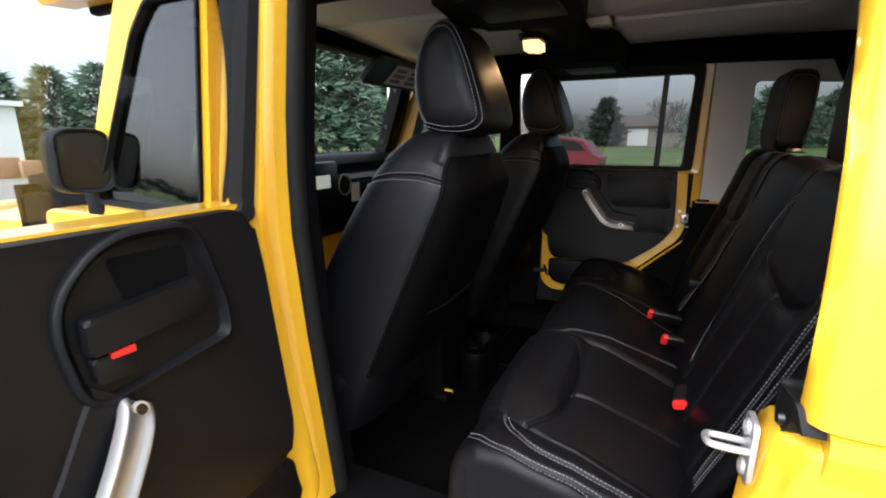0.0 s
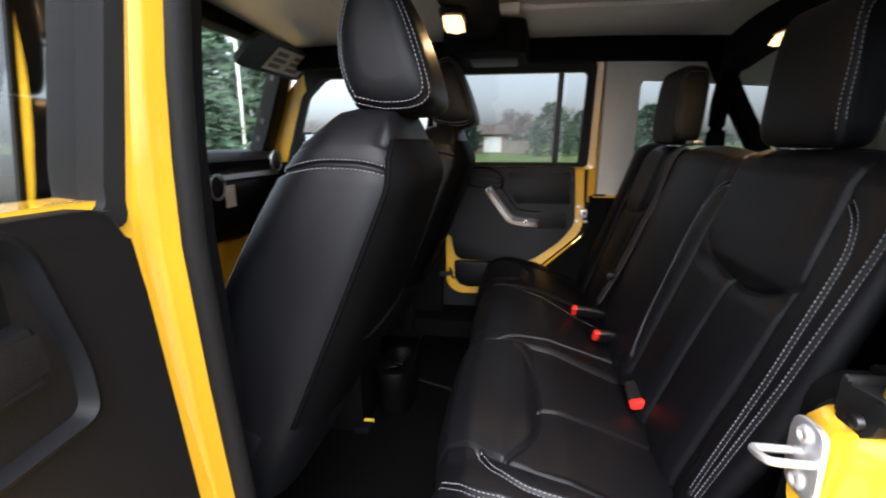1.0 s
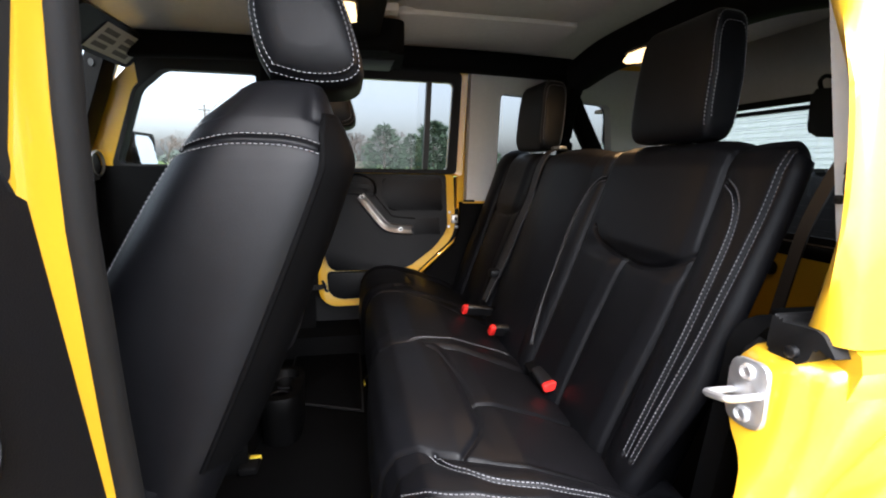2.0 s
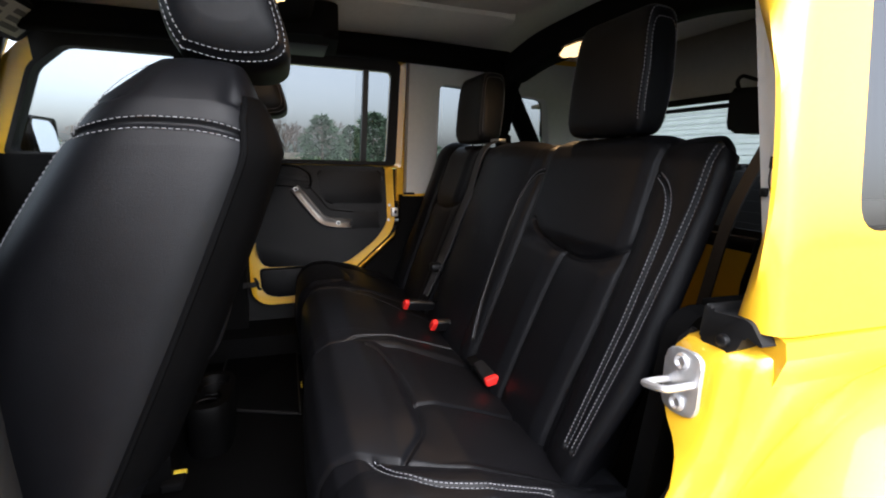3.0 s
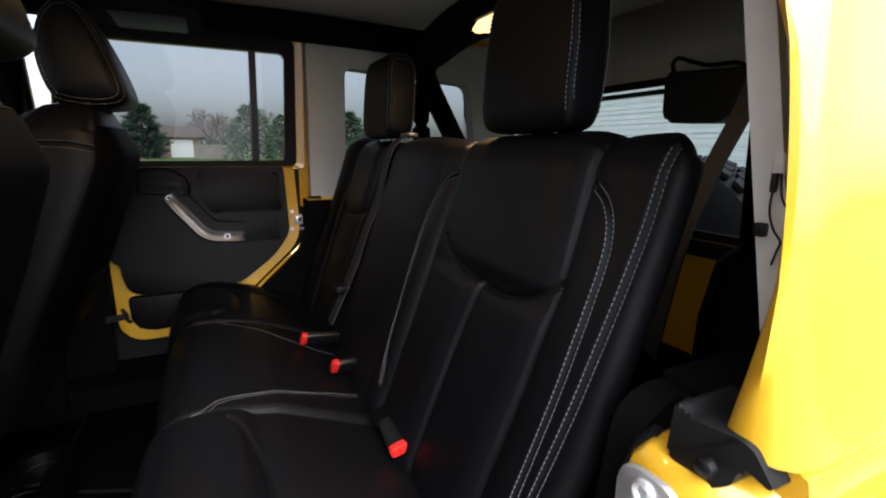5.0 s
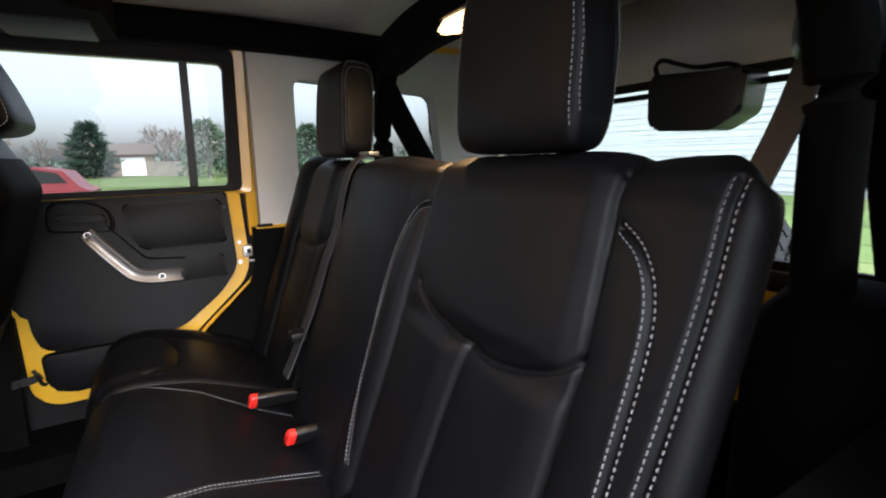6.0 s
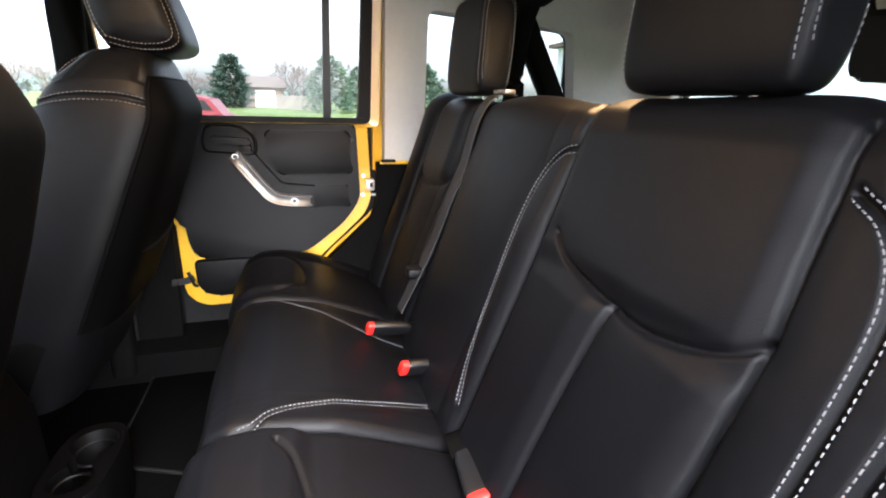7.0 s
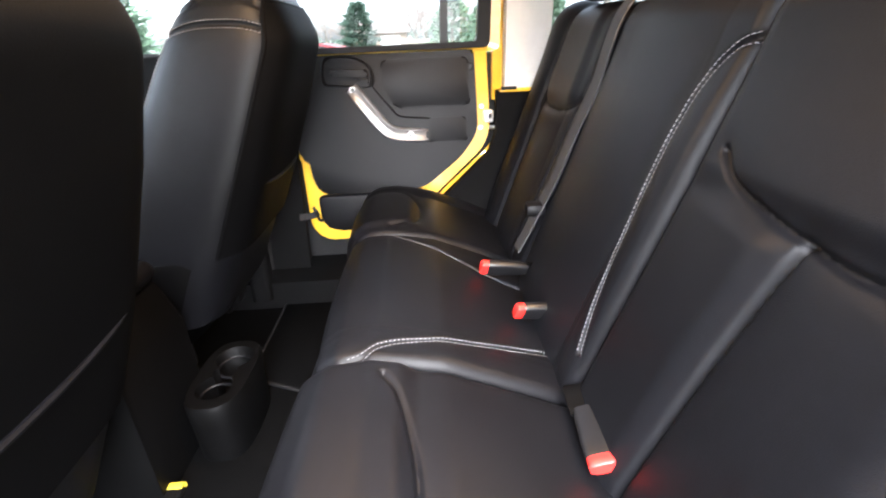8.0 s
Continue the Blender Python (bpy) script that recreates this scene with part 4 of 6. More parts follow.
def headrest(parent, centre, half, tilt, power=3.6, band=0.62, stitched=True):
    """A rounded headrest with two seams down its faces, and its posts."""
    cx, cy, cz = centre
    hx, hy, hz = half
    turn = Matrix.Rotation(tilt, 4, "X")
    rows = []
    nv, nu = 72, 48
    ring_pts = []
    for j in range(nv):
        a = 2 * math.pi * j / nv
        c, s = math.cos(a), math.sin(a)
        ring_pts.append((math.copysign(abs(c) ** (2 / power), c), math.copysign(abs(s) ** (2 / (power + 0.6)), s)))

    def at(u, j):
        """u from -1 to 1 across; j round the section."""
        u = max(-0.999, min(0.999, u))
        k = (1 - abs(u) ** 12) ** (1 / 6)
        y, z = ring_pts[j % nv]
        groove = 0.0
        for b in (-band, band):
            groove += 0.03 * math.exp(-(((u - b) / 0.035) ** 2))
        taper = 1.0 - 0.10 * max(0.0, z) * abs(u)
        p = Vector((u * hx * taper, y * hy * (k - groove), z * hz * (0.86 * k + 0.14 - groove * 0.4)))
        return Vector((cx, cy, cz)) + turn @ p

    us = sorted([0.992 * math.sin(math.pi * (i / nu - 0.5)) for i in range(nu + 1)] + [band - 0.05, band, band + 0.035, -band - 0.035, -band, -band + 0.05])
    bm = bmesh.new()
    vs = sheet(bm, [[at(u, j) for j in range(nv)] for u in us], close_u=True)
    bm.faces.new(vs[0][::-1])
    bm.faces.new(vs[-1])
    head = part("headrest", bm, LEATHER, parent, angle=80)
    if stitched:
        for b in (-band, band):
            for off in (-0.032, 0.032):
                line_pts, normals = [], []
                for j in range(nv + 1):
                    j = j - nv // 4
                    if ring_pts[j % nv][1] < -0.86:
                        continue
                    p = at(b + off, j)
                    q = at(b + off, j + 1)
                    r = at(b + off + 0.02, j)
                    nrm = (q - p).cross(r - p)
                    if nrm.dot(p - Vector(centre)) < 0:
                        nrm = -nrm
                    nrm.normalize()
                    line_pts.append(p + nrm * 0.0006)
                    normals.append(nrm)
                part("seam", dashes(bmesh.new(), line_pts, normals), THREAD, head, "row of pale grey stitches")["kind"] = "stuff"
    for dx in (-0.07, 0.07):
        bm = bmesh.new()
        tube(bm, [(cx + dx * hx / 0.16, cy, cz - hz - 0.06), (cx + dx * hx / 0.16, cy, cz - hz + 0.02)], 0.007, 10)
        part("headrest_post", bm, STEEL, head, "steel headrest post")
    return head


headrest(rear_seat, (-0.338, -0.206, 1.427), (0.120, 0.036, 0.116), radians(4), 4.2, 0.952)
headrest(rear_seat, (0.395, -0.210, 1.427), (0.125, 0.042, 0.114), radians(4), 4.2, 0.94)


# seat belts of the rear seat
def buckle(at, label, lean, turn=0.0):
    b = thing("seat_belt_buckle", at, label, "seat belt buckle", "rear seat belt buckles")
    d = Vector(lean).normalized()
    side = d.cross(Vector((0, 0, 1))).normalized()
    side = Matrix.Rotation(turn, 3, d) @ side
    up = side.cross(d).normalized()
    p = Vector(at)
    bm = bmesh.new()
    loft(bm, [ellipse_ring(p - d * k, side, up, 0.018 * w, 0.010 * w, 4.0, 20) for k, w in ((0.085, 0.75), (0.07, 0.9), (0.03, 1.0), (0.006, 1.0), (0.002, 0.93))])
    part("buckle_body", bm, PLASTIC_FINE, b)
    bm = bmesh.new()
    loft(bm, [ellipse_ring(p + d * k, side, up, 0.0172 * w, 0.0094 * w, 4.0, 20) for k, w in ((-0.004, 0.95), (0.004, 1.0), (0.010, 0.96), (0.0125, 0.75))])
    part("release_button", bm, RED, b, "red release button")
    bm = bmesh.new()
    pts = curve([p - d * 0.08, p - d * 0.13, p - d * 0.16 - Vector((0, 0.01, 0.02))], 5)
    rail(bm, pts, [(-0.019, -0.0015), (0.019, -0.0015), (0.019, 0.0015), (-0.019, 0.0015)], up)
    part("webbing", bm, MOULDED, b)
    return b


buckle((-0.306, 0.026, 0.789), "black seat belt buckle with red button in the seat fold", (-0.95, 0.08, 0.02), 0.3)
buckle((0.004, 0.058, 0.806), "black seat belt buckle with red button lying on the middle cushion", (-0.12, 0.9, 0.12), 1.1)
buckle((0.152, 0.100, 0.822), "black seat belt buckle with red button lying on the far cushion", (-0.05, 0.9, 0.12), 1.1)

belt = thing("seat_belt", (0.23, -0.2, 1.3), "black webbing seat belt lying down the seat back", "seat belt")
bm = bmesh.new()
pts = [(0.225, -0.232, 1.318), (0.225, -0.195, 1.318), (0.226, -0.165, 1.30), (0.230, -0.141, 1.25), (0.232, -0.116, 1.15), (0.230, -0.086, 1.08), (0.226, -0.047, 0.98), (0.222, -0.008, 0.90), (0.218, 0.028, 0.83)]
pts = curve(pts, 6)
norms = []
for i, p in enumerate(pts):
    tan = (pts[min(i + 1, len(pts) - 1)] - pts[max(i - 1, 0)]).normalized()
    norms.append(Vector((1, 0, 0)).cross(tan) * -1)
rail(bm, pts, [(-0.021, 0.002), (0.021, 0.002), (0.021, 0.005), (-0.021, 0.005)], norms)
part("webbing", bm, BELT, belt)
bm = bmesh.new()
box(bm, (0.205, -0.032, 0.905), (0.245, 0.008, 0.93), 0.008)
part("belt_stop", bm, PLASTIC, belt)
bm = bmesh.new()
box(bm, (0.192, -0.222, 1.316), (0.258, -0.195, 1.326), 0.004)
part("belt_guide", bm, SILVER, belt, "pale belt guide")

shoulder = thing("seat_belt", (-0.6, -0.4, 1.5), "black shoulder belt running down from the padded bar", "seat belt")
bm = bmesh.new()
rail(bm, curve([(-0.572, -0.40, 1.42), (-0.556, -0.385, 1.34), (-0.535, -0.36, 1.25), (-0.52, -0.335, 1.15), (-0.51, -0.31, 0.98)], 6), [(-0.023, -0.0015), (0.023, -0.0015), (0.023, 0.0015), (-0.023, 0.0015)], (0.45, 0.9, 0.1))
part("webbing", bm, BELT, shoulder)
bm = bmesh.new()
loft(bm, [ellipse_ring(Vector((-0.578, -0.455 + k, 1.435)), Vector((1, 0, 0)), Vector((0, 0, 1)), a, a * 1.1, 3.0, 20) for k, a in ((-0.02, 0.03), (0.0, 0.038), (0.05, 0.036), (0.062, 0.026))])
part("belt_anchor", bm, PLASTIC_FINE, shoulder, "black plastic belt anchor cover")


# ---- front seats ----
HEAD_SIDE = [(0.052, 0.004), (0.068, 0.035), (0.078, 0.085), (0.076, 0.135), (0.062, 0.180), (0.038, 0.210), (0.012, 0.216), (-0.010, 0.203),
             (-0.030, 0.170), (-0.050, 0.125), (-0.068, 0.075), (-0.080, 0.030), (-0.076, 0.008), (-0.050, -0.004), (0.0, -0.006)]


def bucket_headrest(parent, foot):
    """A headrest with an egg-shaped side, thick at its foot and leaning ahead at the top, with stitched seams round both sides."""
    half = 0.118
    ring = curve([(y, z, 0) for y, z in HEAD_SIDE + HEAD_SIDE[:1]], 5)[:-1]
    my, mz = sum(p.x for p in ring) / len(ring), sum(p.y for p in ring) / len(ring)
    foot = Vector(foot)

    def at(u, j):
        e = abs(u)
        k = (1 - e**6) ** (1 / 4)
        k -= 0.022 * math.exp(-(((e - 0.87) / 0.03) ** 2))
        p = ring[j % len(ring)]
        return foot + Vector((u * half * (1.0 - 0.10 * max(0.0, p.y - 0.08) / 0.13), my + (p.x - my) * k, mz + (p.y - mz) * (0.15 + 0.85 * k)))

    us = sorted([0.995 * math.sin(math.pi * (i / 44 - 0.5)) for i in range(45)] + [sg * v for sg in (-1, 1) for v in (0.82, 0.845, 0.87, 0.895, 0.92)])
    bm = bmesh.new()
    vs = sheet(bm, [[at(u, j) for j in range(len(ring))] for u in us], close_u=True)
    bm.faces.new(vs[0][::-1])
    bm.faces.new(vs[-1])
    head = part("headrest", bm, LEATHER, parent, angle=80)
    centre = foot + Vector((0, my, mz))
    for b in (-0.87, 0.87):
        for off in (-0.042, 0.042):
            pts, normals = [], []
            for j in range(len(ring) + 1):
                p, q, r = at(b + off, j), at(b + off, j + 1), at(b + off + 0.01, j)
                nrm = (q - p).cross(r - p)
                if nrm.dot(p - centre) < 0:
                    nrm = -nrm
                nrm.normalize()
                pts.append(p + nrm * 0.0006)
                normals.append(nrm)
            part("seam", dashes(bmesh.new(), pts, normals), THREAD, head, "row of pale grey stitches")["kind"] = "stuff"
    for dx in (-0.05, 0.05):
        bm = bmesh.new()
        tube(bm, [foot + Vector((dx, 0.0, -0.05)), foot + Vector((dx, 0.0, 0.03))], 0.007, 10)
        part("headrest_post", bm, STEEL, head, "steel headrest post")
    return head


def front_seat(sign, label, dy=0.0):
    """A bucket seat; sign is the side of the car."""
    seat = thing("front_seat", (sign * 0.39, 0.75, 0.52), label, "car seat", "front seats")
    cx = sign * 0.39
    lean = 0.46
    # backrest: sections up a leaning axis
    table_w = [(0.70, 0.215), (0.85, 0.225), (1.0, 0.222), (1.15, 0.205), (1.26, 0.185), (1.31, 0.168), (1.345, 0.145), (1.368, 0.115), (1.378, 0.07)]
    table_d = [(0.70, 0.13), (0.85, 0.13), (1.0, 0.125), (1.15, 0.115), (1.26, 0.104), (1.31, 0.092), (1.345, 0.075), (1.368, 0.052), (1.378, 0.028)]

    def eased(table, z):
        r = 0.045 * min(1.0, max(0.0, (1.345 - z) / 0.06))
        return sum(ramp_between(table, z + r * k) for k in (-1.0, -0.5, 0.0, 0.5, 1.0)) / 5

    def axis(z):
        return Vector((cx, 0.585 + dy + (1.26 - z) * lean, z))

    def seam_z(s):
        return 1.290 - 0.026 * abs(s) ** 1.2

    def deeper(z):
        k = min(1.0, max(0.0, (1.35 - z) / 0.11))
        return 0.03 * k * k * (3 - 2 * k)

    def skin(a, z, out=0.0):
        c, s = math.cos(a), math.sin(a)
        w, d = eased(table_w, z), eased(table_d, z)
        groove = 0.006 * math.exp(-(((z - seam_z(s)) / 0.004) ** 2)) + 0.004 * math.exp(-(((z - seam_z(s) - 0.036) / 0.003) ** 2))
        for b in (0.9, math.pi - 0.9):
            groove += 0.004 * math.exp(-(((a - b) / 0.03) ** 2))
        if s < 0:
            d += deeper(z)
        w, d = w - groove + out, d - groove + out
        p = 3.4 if s > 0 else 5.0
        return axis(z) + Vector((w * math.copysign(abs(c) ** (2 / p), c), d * math.copysign(abs(s) ** (2 / p), s), 0.0))

    heights = [0.70 + 0.0075 * k for k in range(74)] + [1.236 + 0.0025 * k for k in range(34)] + [1.252, 1.256, 1.259, 1.262, 1.265, 1.268, 1.272, 1.36, 1.364, 1.368, 1.372, 1.375, 1.378]
    heights = sorted(set(round(h, 4) for h in heights if h <= 1.378))
    n = 96
    bm = bmesh.new()
    loft(bm, [[skin(2 * math.pi * k / n, z) for k in range(n)] for z in heights])
    back = part("backrest", bm, LEATHER, seat, angle=70)
    def row(points):
        pts, norms = [], []
        for a, z in points:
            p, q = skin(a, z), skin(a, z, 0.01)
            pts.append(skin(a, z, 0.0008))
            norms.append((q - p).normalized())
        part("seam", dashes(bmesh.new(), pts, norms), THREAD, back, "row of pale grey stitches")["kind"] = "stuff"

    for dz in (-0.0065, 0.0065):
        row([(a, seam_z(math.sin(a)) + dz) for a in np.linspace(-0.85, math.pi + 0.85, 160)])
    for b in (0.9, math.pi - 0.9):
        for off in (-0.05, 0.05):
            row([(b + off, z) for z in np.arange(0.80, 1.36, 0.01)])
    # dark panel on the rear of the backrest, with its piping
    bm = bmesh.new()
    rows = []
    edge = []
    for z in np.arange(0.86, 1.335, 0.0125):
        k = 0.93 if z < 1.30 else 0.93 - (z - 1.30) * 1.6
        w = ramp_between(table_w, z) * k
        d = ramp_between(table_d, z) + deeper(z)
        rows.append([axis(z) + Vector((w * u, -d * (1 - abs(u * k) ** 5.0) ** (1 / 5.0) - 0.003 - 0.012 * (1 - u**8) * min(1.0, max(0.0, (1.335 - z) / 0.06)), 0.0)) for u in np.linspace(-1, 1, 25)])
    sheet(bm, rows)
    thicken(bm, 0.02)
    part("back_panel", bm, LEATHER_BACK_SHADED, seat, "matt black rear panel", angle=50)
    bm = bmesh.new()
    rim = [r[0] for r in rows] + [rows[-1][i] for i in range(1, 25)] + [r[-1] for r in rows[::-1][1:]]
    tube(bm, [p + Vector((0, 0.004, 0)) for p in rim], 0.0045, 8)
    part("piping", bm, LEATHER_BACK_SHADED, seat)
    bm = bmesh.new()
    zz = 0.985
    tube(bm, [axis(zz) + Vector((u * 0.185, -(ramp_between(table_d, zz) + 0.03) * (1 - abs(u * 0.84) ** 5.0) ** (1 / 5.0) - 0.004 - 0.012 * (1 - u**8), 0.02 * u * u)) for u in np.linspace(-1, 1, 25)], 0.0045, 8)
    part("pocket_edge", bm, LEATHER, seat)
    # skirt below the backrest; the passenger's has footwell shade put into its colour
    bm = bmesh.new()
    loft(bm, [ellipse_ring(axis(z) + Vector((0, 0.01, 0)), Vector((1, 0, 0)), Vector((0, 1, 0)), w, d, 4.0, 48) for z, w, d in ((0.62, 0.20, 0.115), (0.64, 0.215, 0.13), (0.74, 0.226, 0.142), (0.845, 0.232, 0.146), (0.86, 0.226, 0.138))])
    part("skirt", bm, LEATHER if sign < 0 else LEATHER_BACK_SHADED, seat, angle=60)
    # cushion
    bm = bmesh.new()
    loft(bm, [ellipse_ring(Vector((cx, 1.0, z)), Vector((1, 0, 0)), Vector((0, 1, 0)), w, d, 4.5, 56) for z, w, d in ((0.66, 0.235, 0.26), (0.70, 0.245, 0.275), (0.80, 0.25, 0.28), (0.85, 0.245, 0.275), (0.875, 0.23, 0.255), (0.885, 0.19, 0.21))])
    part("cushion", bm, LEATHER, seat, angle=60)
    # base and rails
    for dx in (-0.17, 0.17):
        bm = bmesh.new()
        box(bm, (cx + dx - 0.022, 0.82, 0.521), (cx + dx + 0.022, 1.22, 0.56), 0.006)
        part("seat_rail", bm, PLASTIC_FINE, seat)
        bm = bmesh.new()
        box(bm, (cx + dx - 0.03, 0.78, 0.56), (cx + dx + 0.03, 1.18, 0.68), 0.01)
        part("seat_bracket", bm, PLASTIC_FINE, seat)
    bucket_headrest(seat, (cx, 0.505 + dy, 1.372))
    return seat


front_seat(-1, "black leather driver's seat with pale contrast stitching")
front_seat(1, "black leather passenger seat with pale contrast stitching", 0.0)

# centre console with rear cup holders
console = thing("centre_console", (0, 0.8, 0.52), "black plastic centre console between the front seats", "console")
bm = bmesh.new()
loft(bm, [[(sx * w, y, z) for sx, z in ((-1, 0.521), (1, 0.521), (1.0, h - 0.03), (0.85, h), (-0.85, h), (-1.0, h - 0.03))] for y, w, h in ((0.70, 0.105, 0.80), (0.73, 0.115, 0.86), (1.05, 0.115, 0.88), (1.10, 0.115, 0.80), (1.35, 0.12, 0.84))])
part("console_body", bm, MOULDED, console, angle=35)
bm = bmesh.new()
box(bm, (-0.11, 0.72, 0.862), (0.11, 1.06, 0.905), 0.02, 3)
part("armrest_lid", bm, LEATHER, console, "black leather armrest lid")

holder = thing("cup_holder", (0.085, 0.64, 0.52), "black plastic rear cup holder with two round wells", "cup holder")
HX, HY, HZ = 0.085, 0.640, 0.655
bm = bmesh.new()
wells = [((HX + 0.045, HY - 0.003), 0.037), ((HX - 0.043, HY + 0.003), 0.033)]
keyhole = []
n = 48
for k in range(n):
    a = 2 * math.pi * k / n
    d = Vector((math.cos(a), math.sin(a)))
    best = 0.0
    for c, r in wells:
        rel = Vector(c) - Vector((HX, HY))
        b = d.dot(rel)
        disc = b * b - rel.length_squared + r * r
        if disc > 0:
            best = max(best, b + math.sqrt(disc))
    keyhole.append((HX + d.x * max(best, 0.022), HY + d.y * max(best, 0.022)))
ring_out = []
for k in range(n):
    a = 2 * math.pi * k / n
    d = Vector((math.cos(a), math.sin(a)))
    sx, sy = 0.110, 0.056
    p = 3.0
    rr = (abs(d.x / sx) ** p + abs(d.y / sy) ** p) ** (-1 / p)
    ring_out.append((HX + d.x * rr, HY + d.y * rr))
grow = lambda pts, f: [(HX + (x - HX) * f, HY + (y - HY) * f) for x, y in pts]
loops = [[(x, y, 0.521) for x, y in grow(ring_out, 0.93)], [(x, y, HZ - 0.05) for x, y in grow(ring_out, 0.97)],
         [(x, y, HZ - 0.008) for x, y in ring_out], [(x, y, HZ) for x, y in grow(ring_out, 0.965)],
         [(x, y, HZ) for x, y in grow(keyhole, 1.06)], [(x, y, HZ - 0.006) for x, y in keyhole], [(x, y, HZ - 0.075) for x, y in grow(keyhole, 0.9)]]
loft(bm, loops)
part("holder_body", bm, MOULDED, holder, angle=50)
for c, r in wells:
    bm = bmesh.new()
    tube(bm, [(c[0] + r * 0.98 * math.cos(a), c[1] + r * 0.98 * math.sin(a), HZ - 0.022) for a in np.linspace(0, 2 * math.pi, 33)], 0.003, 6)
    part("well_ring", bm, PLASTIC, holder)


# ---- doors ----
DOOR = rounded([(0.02, 1.225), (0.012, 1.0), (0.035, 0.945), (0.20, 0.80), (0.255, 0.715), (0.30, 0.692), (0.525, 0.686), (0.575, 0.72), (0.582, 0.95), (0.64, 1.0), (0.68, 1.225)], [0.005, 0.03, 0.03, 0.06, 0.05, 0.05, 0.07, 0.05, 0.02, 0.02, 0.005], 4)
PANEL = rounded([(0.058, 1.222), (0.05, 1.0), (0.10, 0.93), (0.215, 0.845), (0.30, 0.835), (0.528, 0.838), (0.547, 0.885), (0.555, 0.96), (0.61, 1.0), (0.645, 1.222)], [0.01, 0.03, 0.04, 0.03, 0.03, 0.02, 0.02, 0.03, 0.03, 0.02], 4)
LOW = rounded([(0.235, 0.829), (0.275, 0.728), (0.500, 0.718), (0.538, 0.745), (0.545, 0.829)], 0.02, 3)
DOOR_OPEN = rounded([(0.02, 1.225), (0.012, 1.0), (0.035, 0.945), (0.20, 0.80), (0.255, 0.715), (0.30, 0.692), (0.60, 0.686), (0.652, 0.72), (0.672, 1.0), (0.68, 1.225)], [0.005, 0.03, 0.03, 0.06, 0.05, 0.05, 0.05, 0.05, 0.05, 0.005], 4)
PANEL_OPEN = rounded([(0.058, 1.222), (0.05, 1.0), (0.10, 0.93), (0.215, 0.845), (0.30, 0.835), (0.590, 0.838), (0.618, 0.89), (0.650, 1.16), (0.645, 1.222)], [0.01, 0.03, 0.04, 0.03, 0.03, 0.02, 0.03, 0.03, 0.03], 4)
LOW_OPEN = rounded([(0.235, 0.829), (0.275, 0.728), (0.565, 0.718), (0.600, 0.745), (0.610, 0.829)], 0.02, 3)
GLASS = rounded([(0.045, 1.238), (0.032, 1.585), (0.622, 1.585), (0.654, 1.238)], 0.02, 4)
FRAME = rounded([(-0.018, 1.215), (-0.024, 1.625), (0.635, 1.625), (0.685, 1.215)], 0.02, 4)


